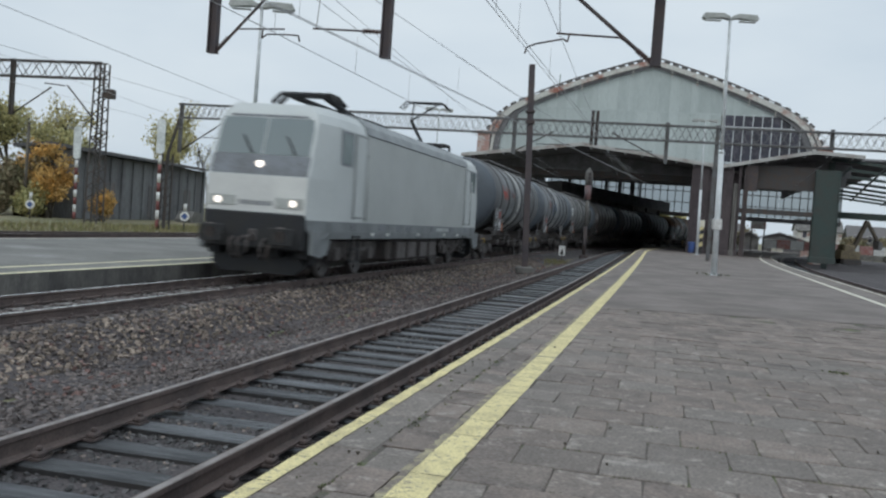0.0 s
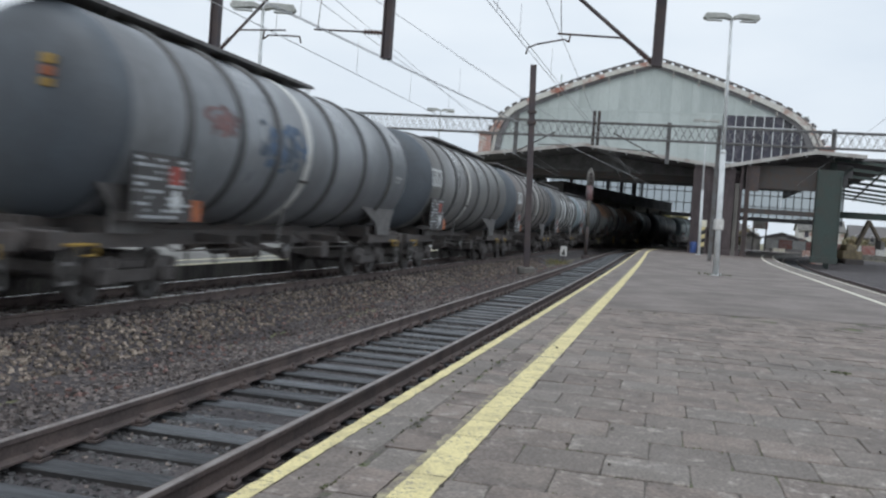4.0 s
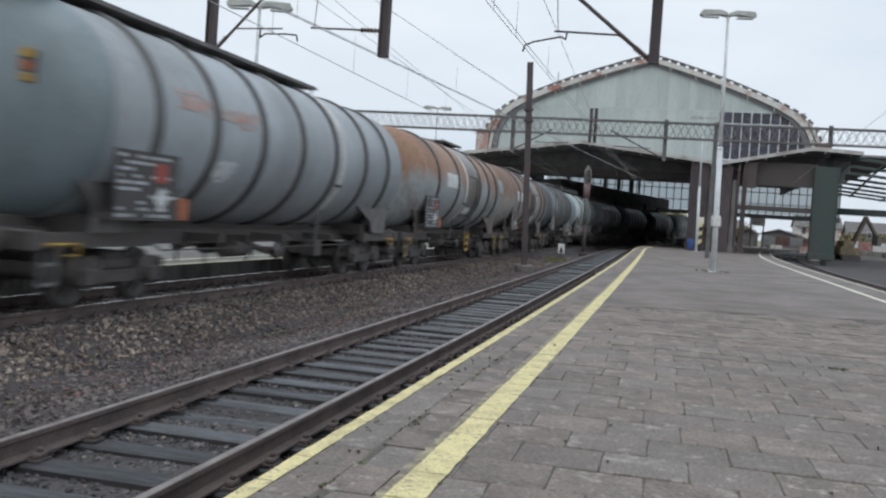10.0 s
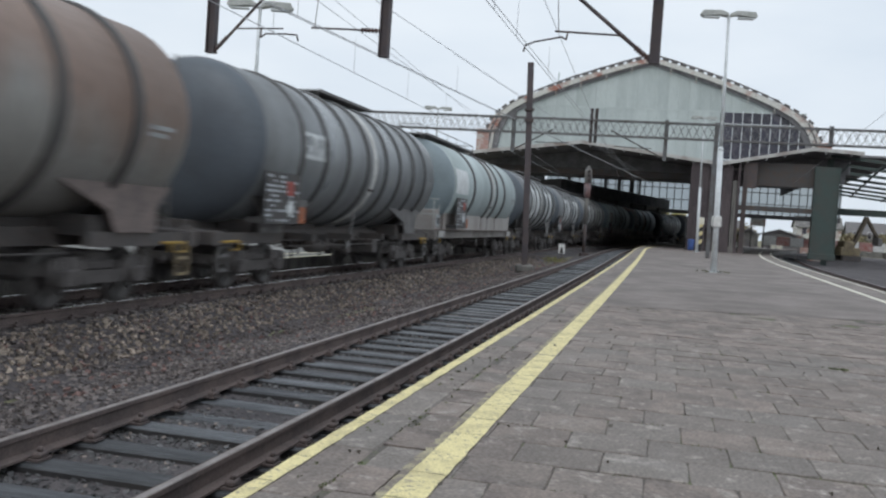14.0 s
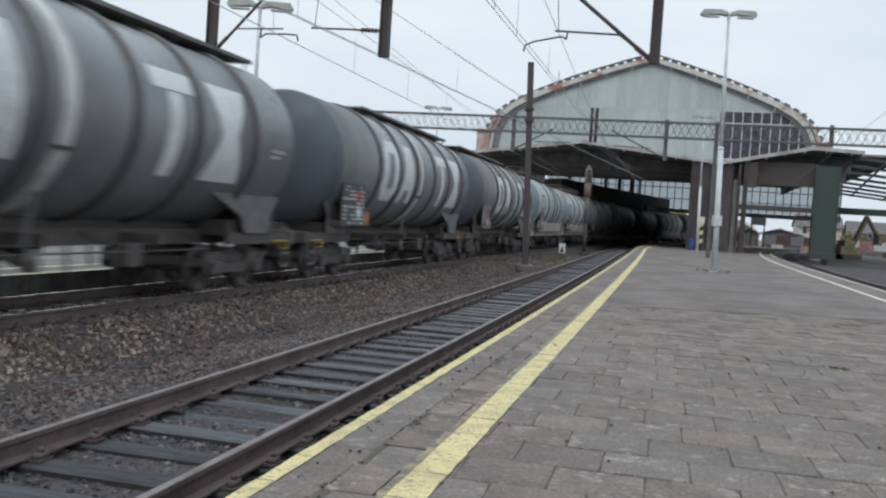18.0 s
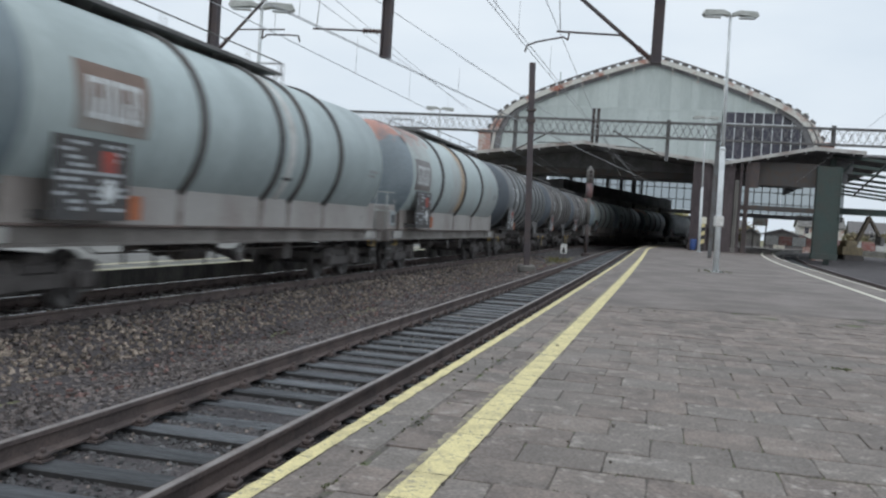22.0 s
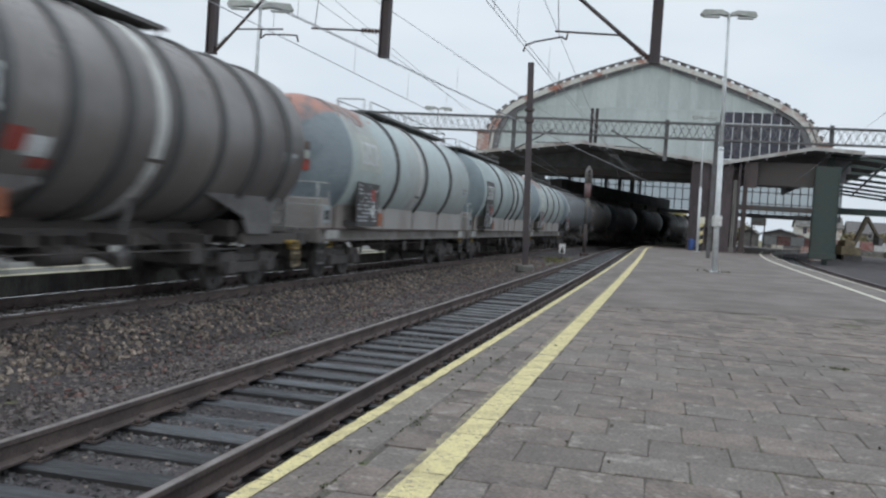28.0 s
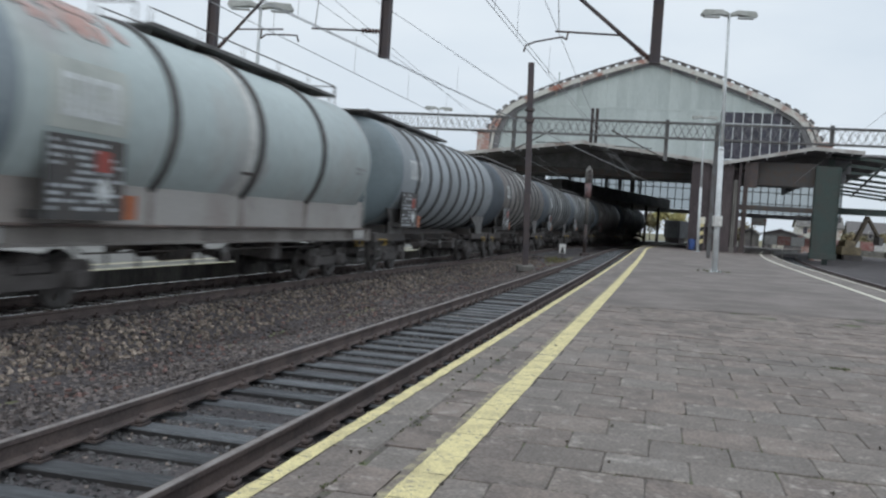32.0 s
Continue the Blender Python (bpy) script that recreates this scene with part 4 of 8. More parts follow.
        if band:
            for sgn in (-1, 1):
                bm = bmesh.new()
                bar(bm, (X(band), sgn * 1.02, 0.95), (X(band), sgn * 1.14, 1.74), 0.1, 0.05)
                part("band_hanger", bm, "under_grey", w, "steel hanger below the band")
        for sx in (-1, 1):
            for sgn in (-1, 1):
                bm = bmesh.new()
                c = sx * (h - saddle[0])
                prism(bm, [(c - sx * saddle[1], 1.93), (c + sx * 1.2, 1.93), (c + sx * 0.8, 1.55), (c + sx * 0.8, 1.17), (c - sx * 0.3, 1.17), (c - sx * 0.5, 1.5)], "y", sgn * 1.27 - 0.03, sgn * 1.27 + 0.03)
                part("saddle", bm, "saddle_rust" if body in ("tank_rust", "tank_umber") else "under_grey", w, "angled steel saddle plate")
            bm = bmesh.new()
            box(bm, sx * (h - saddle[0]) - 0.7, sx * (h - saddle[0]) + 0.7, -1.1, 1.1, 1.1, 1.42)
            part("bolster", bm, "under_black", w)
    # running gear
    for sx in (-1, 1):
        bx = sx * (h - 2.75)
        bogie = part("bogie", bogie_mesh, "", w, at=pose(bx, 0, 0.02))
        for dx in (-0.9, 0.9):
            WHEELS.append(part("wheelset", wheelset_mesh, "", bogie, at=pose(dx, 0, 0.44)))
        for sgn in (-1, 1):
            part("buffer", buffer_mesh, "", w, at=pose(sx * (h - 0.6), sgn * 0.875, 1.06, 0, 0, 0 if sx > 0 else 180))
        part("coupler", coupler_mesh, "", w, at=pose(sx * (h - 0.42), 0, 1.05, 0, 0, 0 if sx > 0 else 180))
        part("brake_hose", hose_mesh, "", w, at=pose(sx * (h - 0.42), 0, 1.05, 0, 0, 0 if sx > 0 else 180))
        part("ladder", ladder_mesh, "", w, at=pose(sx * (h - 0.52), -sx * 0.6, 1.15, 0, 0, 90))
        for sgn in (-1, 1):
            part("step", step_mesh if yellow else step_dark_mesh, "", w, "yellow step" if yellow else "", at=pose(sx * (h - 0.75) - 0.17, sgn * 1.27, 1.0))
        for sgn in (-1, 1):
            part("shunter_handle", handle_mesh, "", w, "yellow painted handle", at=pose(sx * (h - 1.05), sgn * 1.27, 1.0))
    part("brake_cylinder", brake_cylinder_mesh, "", w, at=pose(0.7, -0.2, 0.8))
    for sgn in (-1, 1):
        for x in (-2.6, -1.1, 0.5, 2.4):
            part("brake_lever", brake_lever_mesh, "", w, at=pose(x - 0.6, sgn * 0.32, 0))
        part("valve_box", valve_box_mesh, "", w, at=pose(-2.3, sgn * 1.02, 0))
        part("brake_wheel", hand_wheel_mesh, "", w, at=pose(0.3, sgn * 1.24, 0.82, 0, 0, 0 if sgn > 0 else 180))
    part("air_reservoir", reservoir_mesh, "", w, at=pose(h * 0.15, 0.7, 0.8))
    part("air_reservoir", reservoir_mesh, "", w, at=pose(-h * 0.2, -0.7, 0.8))
    # pipes and valves under the belly
    bm = bmesh.new()
    for sgn in (-1, 1):
        rod(bm, (0.3, sgn * 0.2, 0.95), (0.3, sgn * 1.15, 0.72), 0.07, 8)
        rod(bm, (0.3, sgn * 1.1, 0.72), (0.3, sgn * 1.28, 0.72), 0.1, 10)
        rod(bm, (-h * 0.55, sgn * 1.12, 0.86), (h * 0.55, sgn * 1.12, 0.86), 0.016, 6)
        for x in (-h * 0.55, -h * 0.2, h * 0.2, h * 0.55):
            bar(bm, (x, sgn * 1.12, 0.86), (x, sgn * 0.5, 1.15), 0.03, 0.03)
    rod(bm, (0.3, 0, 1.3), (0.3, 0, 0.7), 0.11, 10)
    part("drain_pipe", bm, "under_black", w)
    # walkway on top
    a, b = walkway
    x1, x0 = X(a), X(b)
    bm = bmesh.new()
    z = TANK_Z + r + 0.1
    box(bm, x0, x1, -0.5, 0.5, z, z + 0.045)
    for sgn in (-1, 1):
        box(bm, x0, x1, sgn * 0.52 - 0.018, sgn * 0.52 + 0.018, z - 0.01, z + 0.065)
    for i in range(int((x1 - x0) / 1.4) + 1):
        x = x0 + 0.1 + i * (x1 - x0 - 0.2) / max(1, int((x1 - x0) / 1.4))
        for sgn in (-1, 1):
            bar(bm, (x, sgn * 0.46, z), (x, sgn * 0.4, z - 0.13), 0.035, 0.035)
    part("walkway", bm, "under_grey", w, "grey grating walkway")
    if skirt:
        bm = bmesh.new()
        for sgn in (-1, 1):
            tube(bm, [(x0 + 0.05, sgn * 0.5, z), (x0 + 0.05, sgn * 0.5, z + 0.3), (x1 - 0.05, sgn * 0.5, z + 0.3), (x1 - 0.05, sgn * 0.5, z)], 0.016, 5)
            n = int((x1 - x0) / 1.6)
            for i in range(1, n):
                x = x0 + (x1 - x0) * i / n
                rod(bm, (x, sgn * 0.5, z), (x, sgn * 0.5, z + 0.3), 0.012, 5)
        for x in (x0 - 0.3, x1 + 0.3):
            tube(bm, [(x, -0.42, z - 0.25), (x, -0.42, z + 0.33), (x, 0.42, z + 0.33), (x, 0.42, z - 0.25)], 0.018, 5)
        part("handrail", bm, "under_grey", w)
    bm = bmesh.new()
    lathe(bm, [(0, 0.3), (0.2, 0.3), (0.21, 0.36), (0.26, 0.36), (0.3, 0.1)], 16, pose((x0 + x1) / 2, 0.0, TANK_Z + r - 0.05, 0, -90, 0))
    part("manhole", bm, "under_grey", w)
    # data panel with unreadable rows
    bm = bmesh.new()
    px = X(2.85 if skirt else 2.45)
    py, top = (1.64, 2.52) if skirt else (1.6, 2.44)
    prism(bm, [(px - 1.0, 1.38), (px + 0.75, 1.38), (px + 0.75, top), (px - 1.0, top)], "y", py, py + 0.025)
    for xx in (px - 0.9, px + 0.65):
        box(bm, xx - 0.04, xx + 0.04, 1.2, py - 0.002, 1.38, 1.5)
    panel = part("data_panel", bm, "rib_dark", w, "dark panel with rows of white writing")
    bm = bmesh.new()
    rr = random.Random(int(u0))
    for i in range(10):
        z = top - 0.06 - i * 0.1
        x = px + 0.7
        while x > px - 0.75:
            ln = rr.uniform(0.06, 0.3)
            if rr.random() < 0.62:
                face(bm, [(x, py + 0.029, z - 0.05), (x, py + 0.029, z), (max(px - 0.95, x - ln), py + 0.029, z), (max(px - 0.95, x - ln), py + 0.029, z - 0.05)])
            x -= ln + 0.07
    tagged(part("writing", bm, "panel_writing", panel), kind="stuff")
    bm = bmesh.new()
    face(bm, [(px - 0.3, py + 0.031, top - 0.46), (px - 0.3, py + 0.031, top - 0.16), (px - 0.64, py + 0.031, top - 0.16), (px - 0.64, py + 0.031, top - 0.46)])
    part("hazard_mark", bm, "mark_red", panel, "red placard")
    bm = bmesh.new()
    cx, cz = px - 0.5, top - 0.72
    face(bm, [(cx + 0.2, py + 0.032, cz), (cx, py + 0.032, cz + 0.2), (cx - 0.2, py + 0.032, cz), (cx, py + 0.032, cz - 0.2)])
    part("hazard_mark", bm, "mark_white", panel, "white diamond placard")
    bm = bmesh.new()
    box(bm, px - 1.36, px - 1.04, py, py + 0.018, 1.4, 1.76)
    part("warning_plate", bm, "orange_paint", w, "orange warning plate")
    bm = bmesh.new()
    blocks(bm, [(X(length - 2.6), X(length - 1.9), -6, -3.5), (X(length - 2.6), X(length - 2.1), -10, -7.5)], r)
    tagged(part("writing", bm, "rib_pale", tank), kind="stuff")
    if plate:
        d, ang, back = plate
        if back:
            bm = bmesh.new()
            blocks(bm, [(X(d + 1.55), X(d - 0.25), ang - 16, ang + 17)], r)
            part("plate", bm, back, tank, "darker painted rectangle")
        bm = bmesh.new()
        cells = []
        for i in range(4):
            c = d + 0.34 * i
            cells += [(X(c + 0.27), X(c), ang + 7, ang + 10), (X(c + 0.27), X(c), ang - 10, ang - 7), (X(c + 0.09), X(c), ang - 7, ang + 7), (X(c + 0.27), X(c + 0.18), ang - 7, ang + (7 if i % 2 else 0))]
        for x0, x1, a0, a1 in cells:
            curved(bm, x0, x1, a0, a1, r, 2, 0.011)
        tagged(part("writing", bm, "mark_white", tank, "row of white painted blocks"), kind="stuff")
    if letters is not None:
        lo, hi = -31, 30
        for shape, c in enumerate(letters):
            quads = []
            bm = bmesh.new()
            if shape == 0:      # rounded ring
                quads += [(c + 0.02, c + 1.45, c + 0.3, c + 1.15, hi - 13, hi), (c, c + 0.46, c + 0.02, c + 0.48, lo + 13, hi - 13), (c + 0.3, c + 1.15, c, c + 1.45, lo, lo + 13), (c + 1.0, c + 1.45, c + 1.0, c + 1.45, lo + 13, hi - 13)]
            elif shape == 1:    # tapered block standing on two feet
                quads += [(c + 0.14, c + 1.36, c + 0.46, c + 1.18, lo + 14, hi), (c, c + 0.44, c + 0.14, c + 0.52, lo, lo + 14), (c + 0.98, c + 1.42, c + 0.94, c + 1.36, lo, lo + 14)]
            elif shape == 2:    # bar over a stem
                quads += [(c + 0.02, c + 1.28, c, c + 1.3, hi - 12, hi), (c + 0.46, c + 0.84, c + 0.46, c + 0.88, lo, hi - 13)]
            else:               # waisted block
                quads += [(c + 0.45, c + 1.05, c + 0.05, c + 1.5, 0, hi), (c, c + 1.45, c + 0.45, c + 1.05, lo, 0)]
            for a0, a1, b0, b1, g0, g1 in quads:
                prev = None
                for k in range(7):
                    f = k / 6
                    ang = radians(g0 + (g1 - g0) * f)
                    cur = [bm.verts.new((X(p + (q - p) * f), (r + 0.007) * math.cos(ang), TANK_Z + (r + 0.007) * math.sin(ang))) for p, q in ((a1, b1), (a0, b0))]
                    if prev:
                        bm.faces.new((prev[0], prev[1], cur[1], cur[0])).smooth = True
                    prev = cur
            bmesh.ops.remove_doubles(bm, verts=bm.verts[:], dist=0.003)
            part("painted_shape", bm, "mark_white", tank, "large worn white painted shape")
    if dome_mark:
        xd = hx + 0.5
        up = 0.08 if skirt else 0.62
        rows = ((3.12, 0.2, "rust_lip", "brown warning plate"), (2.9, 0.2, "plate_pale", "pale warning plate"), (2.62, 0.26, dome_mark, "coloured warning plate")) if skirt else (
            (2.98, 0.14, "yellow_handle", "yellow warning plate"), (2.8, 0.14, dome_mark, "coloured warning plate"), (2.64, 0.12, "yellow_handle", "yellow warning plate"))
        for z, tall, m, lb in rows:
            bm = bmesh.new()
            box(bm, xd - 0.02, xd + 0.02, 0.42, 0.7 if skirt else 0.64, z + up, z + up + tall, bevel=0.008)
            part("warning_plate", bm, m, tank, lb)
        bm = bmesh.new()
        for y in (0.46, 0.66):
            box(bm, xd - 0.3, xd - 0.02, y - 0.02, y + 0.02, 2.6 + up, 3.1 + up)
        part("plate_holder", bm, "under_grey", tank)
    for d0, d1, a0, a1, m, nm, lb in extra:
        bm = bmesh.new()
        if nm == "graffiti":
            scrawl(bm, X, d0, d1, a0, a1, r, random.Random(int(u0 * 10 + d0 * 7)))
            tagged(part(nm, bm, m, tank, lb), kind="stuff")
            continue
        curved(bm, X(d1), X(d0), a0, a1, r, max(6, int((a1 - a0) / 4)), 0.011)
        part(nm, bm, m, tank, lb)
    if side_ladder:
        place, way = side_ladder
        dx = X(place)
        ladder = holder("side_ladder")
        ladder.parent = w
        ladder["label"] = "curved rusty side ladder"
        on = lambda a, up=0.09: ((r + up) * math.cos(radians(a)), TANK_Z + (r + up) * math.sin(radians(a)))
        for sx in (-0.28, 0.28):
            bm = bmesh.new()
            for i in range(4):
                bar(bm, (dx + sx, *on(-38 + 13 * i)), (dx + sx, *on(-25 + 13 * i)), 0.05, 0.05)
            bar(bm, (dx + sx, 1.28, 1.05), (dx + sx, *on(-38)), 0.05, 0.05)
            part("side_rail", bm, "under_grey", ladder)
        for i in range(5):
            bm = bmesh.new()
            rod(bm, (dx - 0.28, *on(-38 + 12.5 * i)), (dx + 0.28, *on(-38 + 12.5 * i)), 0.022, 5)
            part("rung", bm, "under_grey", ladder)
        bm = bmesh.new()
        curved(bm, *sorted((dx - way * 0.45, dx + way * 1.55)), -44, 76, r, 30, 0.009)
        part("side_panel", bm, "tank_brown", w, "dull brown-grey painted band beside the ladder")
        bm = bmesh.new()
        curved(bm, *sorted((dx - way * 0.45, dx + way * 1.6)), 14, 16, r, 2, 0.05)
        part("drip_rail", bm, "rib_dark", w, "dark rail above the ladder")
        bm = bmesh.new()
        curved(bm, *sorted((dx - way * 0.34, dx + way * 0.3)), -42, 13, r, 8, 0.012)
        part("side_panel", bm, "rib_dark", w, "dark backing behind the ladder")
        for a0, a1 in ((-11, -3), (-1, 9)):
            bm = bmesh.new()
            curved(bm, *sorted((dx + way * 0.58, dx + way * 0.93)), a0, a1, r, 3, 0.013)
            part("warning_plate", bm, "yellow_machine", w, "faded yellow plate")
        bm = bmesh.new()
        curved(bm, *sorted((dx + way * 0.4, dx + way * 1.5)), -37, -27, r, 4, 0.013)
        part("plate", bm, "mark_white", w, "dirty white plate")
        bm = bmesh.new()
        for sx in (-0.3, 0.3):
            bar(bm, (dx + sx, 1.33, 0.48), (dx + sx, 1.33, 1.2), 0.05, 0.05)
        for z in (0.52, 0.77, 1.02):
            bar(bm, (dx - 0.3, 1.33, z), (dx + 0.3, 1.33, z), 0.05, 0.09)
        part("step", bm, "yellow_handle", w, "yellow steps below the side ladder")
    TRAIN.append((w, (u0 + u1) / 2))
    return w


TRAIN, WHEELS = [], []
EIGHT = [3.2, 4.64, 6.02, 7.38, 8.86, 10.36, 11.77, 13.24]
SHORT = [2.4, 3.67, 4.97, 6.29, 7.71, 9.19, 10.65, 12.04]
DARK = "dark slate grey tank wagon with ribs and a white band"
BIG = "dark slate tank wagon with large white painted shapes"
TEAL = "pale teal tank wagon with cream side aprons"
CHALK = "chalky grey tank wagon with a reddish end and cream aprons"
RED_END = (1.6, 4.2, 40, 84, "smear_red", "graffiti", "faded red patch")
tank_wagon(42.0, 58.7, "tank_night", [2.95, 4.87, 6.74, 8.81, 10.89, 13.14], "dark slate tank wagon with faded red paint", band=7.98, saddle=(3.6, 2.8), walkway=(5.0, 15.0),
           extra=[(3.3, 4.8, -2, 16, "mark_red", "graffiti", "faded red scrawl"), (5.4, 6.7, 2, 13, "faded_red", "graffiti", "faded red scrawl"), (4.6, 6.5, -37, -17, "tank_pale", "graffiti", "faint pale scrawl")])
tank_wagon(58.7, 76.0, "tank_bluegrey", [3.2, 5.1, 6.7, 9.9, 12.0, 14.2], "blue-grey tank wagon with faded orange and blue graffiti", band=8.3, dome_mark="orange_paint",
           extra=[(3.6, 5.0, 0, 16, "faded_red", "graffiti", "faded orange scrawl"), (6.0, 8.1, -16, 14, "faded_blue", "graffiti", "faded blue scrawl")])
tank_wagon(76.0, 92.8, "tank_grey", [2.95, 4.92, 6.76, 8.84, 10.91, 13.19], DARK, band=7.27, plate=(1.45, 5, None), saddle=(3.0, 2.2), walkway=(5.4, 15.0))
tank_wagon(92.8, 109.8, "tank_brown", [3.8, 5.71, 7.64, 9.68, 11.78, 13.88], "brown-grey tank wagon with a white band", band=9.15, plate=(1.9, 5, None), dome_mark="orange_paint", walkway=(1.2, 11.2))
tank_wagon(109.8, 126.8, "tank_grey", [4.0, 5.9, 7.8, 9.92, 11.83, 13.78], "dark grey tank wagon with large white painted shapes", letters=(4.25, 6.08, 10.18, 12.1), band=9.48, dome_mark="orange_paint", walkway=(1.2, 11.4))
tank_wagon(126.8, 144.2, "tank_pale", [2.7, 4.6, 6.54, 8.51, 10.51, 12.67, 14.55], "pale blue-grey tank wagon with faded red marks", band=11.01, dome_mark="orange_paint", walkway=(1.1, 11.8),
           extra=[(3.3, 4.5, 8, 20, "smear_red", "graffiti", "faded red bars"), (4.7, 6.2, 6, 16, "smear_red", "graffiti", "faded red bars"), (4.6, 5.4, -30, -18, "mark_white", "graffiti", "faint white scrawl")])
tank_wagon(144.2, 161.0, "tank_rust", [3.0, 6.0, 9.95, 11.77, 13.58], "rusty grey tank wagon with a side ladder", "rib_dark", band=7.56, side_ladder=(9.45, 1), yellow=True, walkway=(7.6, 10.9),
           extra=[(4.2, 5.85, -4, 13, "mark_white", "plate", "dirty white rectangle"), (14.3, 15.4, 3, 24, "tank_pale", "plate", "pale grey patch")])
tank_wagon(161.0, 177.5, "tank_umber", [3.7, 6.05, 7.8, 11.78, 13.56], "dull brown-grey tank wagon with white marks and a side ladder", "rib_dark", band=10.13, side_ladder=(8.4, -1), yellow=True, walkway=(6.6, 10.5),
           extra=[(2.9, 3.5, -3, 14, "mark_white", "plate", "worn white emblem shape"), (3.9, 5.25, -3, 12, "mark_white", "plate", "worn white bars")])
tank_wagon(177.5, 193.6, "tank_slate", [3.39, 4.79, 6.28, 7.77, 9.34, 10.64, 12.05, 13.4], DARK, band=8.37, plate=(3.5, 5, None), saddle=(3.0, 2.2), walkway=(6.9, 11.1))
tank_wagon(193.6, 210.2, "tank_teal", [5.0, 8.58, 9.92, 11.8], TEAL, "rib_dark", skirt=True, band=9.2, extra=[(1.8, 3.9, -10, 22, "mark_white", "plate", "white rectangle")], walkway=(1.3, 9.5))
tank_wagon(210.2, 227.5, "tank_slate", [4.2, 6.0, 7.85, 10.0, 11.86, 14.02], BIG, letters=(4.4, 6.15, 10.42, 12.2), band=8.42, walkway=(5.6, 15.9))
tank_wagon(227.5, 244.6, "tank_slate", [4.4, 6.31, 8.19, 10.28, 12.23, 14.39], BIG, letters=(4.75, 6.52, 10.75, 12.6), band=8.73, walkway=(5.8, 15.9))
tank_wagon(244.6, 261.8, "tank_grey", [4.6, 6.5, 8.38, 10.49, 12.23, 14.49], BIG, letters=(5.05, 6.83, 10.82, 12.7), band=10.0, dome_mark="orange_paint", walkway=(1.2, 12.1))
tank_wagon(261.8, 279.1, "tank_teal", [5.97, 9.16, 10.52, 12.55], TEAL, "rib_dark", skirt=True, band=9.72, plate=(2.75, 4, "tank_umber"), dome_mark="orange_paint", walkway=(1.4, 11.4))
tank_wagon(279.1, 296.1, "tank_chalk", [5.2, 8.74, 11.88], CHALK, "rib_dark", skirt=True, plate=(2.1, 2, "tank_brown"), dome_mark="mark_red", walkway=(5.6, 15.6),
           extra=[RED_END, (8.12, 8.6, -36, 68, "orange_stain", "rust_stain", "orange rust stain"), (7.9, 8.12, -36, 40, "orange_faint", "rust_stain", "faint orange rust stain")])
tank_wagon(296.1, 312.3, "tank_slate", EIGHT, DARK, band=8.29, plate=(2.9, 6, None), dome_mark="orange_paint", saddle=(3.0, 2.2), walkway=(6.3, 9.8))
tank_wagon(312.3, 327.8, "tank_brown", [2.5, 3.8, 5.15, 6.5, 7.9, 9.3, 10.75, 12.2], "dark brown tank wagon with a white band", band=7.3, plate=(2.5, 2, None), yellow=True, saddle=(3.0, 2.2), walkway=(1.3, 9.0))
tank_wagon(327.8, 342.2, "tank_brown", SHORT, "short dark brown tank wagon with a white band", band=7.19, plate=(2.4, 0, None), dome_mark="orange_paint", yellow=True, saddle=(3.0, 2.2), walkway=(1.5, 9.0),
           extra=[(3.6, 4.2, -26, -15, "mark_red", "hazard_mark", "faded red placard"), (4.2, 4.65, -28, -18, "mark_white", "hazard_mark", "white placard"), (4.4, 4.8, -34, -28.5, "mark_red", "hazard_mark", "faded red placard")])
tank_wagon(342.2, 358.8, "tank_chalk", [5.42, 8.6, 11.87], CHALK, "rib_dark", skirt=True, band=7.98, plate=(2.3, 11, "plate_pale"), extra=[RED_END], dome_mark="mark_red", walkway=(6.0, 15.2))
tank_wagon(358.8, 375.8, "tank_teal", [5.5, 8.84, 10.17, 12.07], TEAL, "rib_dark", skirt=True, band=9.4, plate=(2.3, 0, "rib_slate"), dome_mark="orange_paint", walkway=(1.2, 10.3))
tank_wagon(375.8, 392.3, "tank_chalk", [5.19, 8.41, 11.65], CHALK, "rib_dark", skirt=True, band=8.02, plate=(2.35, 3, "plate_pale"), extra=[RED_END], dome_mark="mark_red", walkway=(6.1, 15.0))
tank_wagon(392.3, 409.2, "tank_pale", EIGHT, "pale grey tank wagon with many dark ribs", plate=(2.3, 6, None), dome_mark="orange_paint")
for i, (m, lb) in enumerate((("tank_brown", "dark brown tank wagon with a white band"), ("tank_slate", DARK), ("tank_slate", DARK), ("tank_brown", "dark brown tank wagon with a white band"), ("tank_grey", DARK))):
    tank_wagon(409.2 + 17 * i, 426.2 + 17 * i, m, EIGHT, lb, band=8.4, plate=(2.3, 8, None))

# locomotive
loco = tagged(holder("locomotive"), "silver-grey electric locomotive with white nose and lit headlights", "locomotive")
L_U0, L_U1 = 21.9, 41.65
LH = (L_U1 - L_U0) / 2


def level(z, xf, w, c1, c2):
    """One level of the body: half length, half width, and how far the corners are cut."""
    pts = []
    for sx, sy in ((1, -1), (1, 1), (-1, 1), (-1, -1)):
        a, b = (sx * xf, sy * (w - c2)), (sx * (xf - c1), sy * w)
        pts += [a, b] if (sx, sy) in ((1, 1), (-1, -1)) else [b, a]
    return [Vector((x, y, z)) for x, y in pts]


def loft(bm, levels):
    rings = [[bm.verts.new(p) for p in lv] for lv in levels]
    k = len(rings[0])
    for a, b in zip(rings[:-1], rings[1:]):
        for i in range(k):
            bm.faces.new((a[i], a[(i + 1) % k], b[(i + 1) % k], b[i]))
    bm.faces.new(rings[0][::-1])
    bm.faces.new(rings[-1])


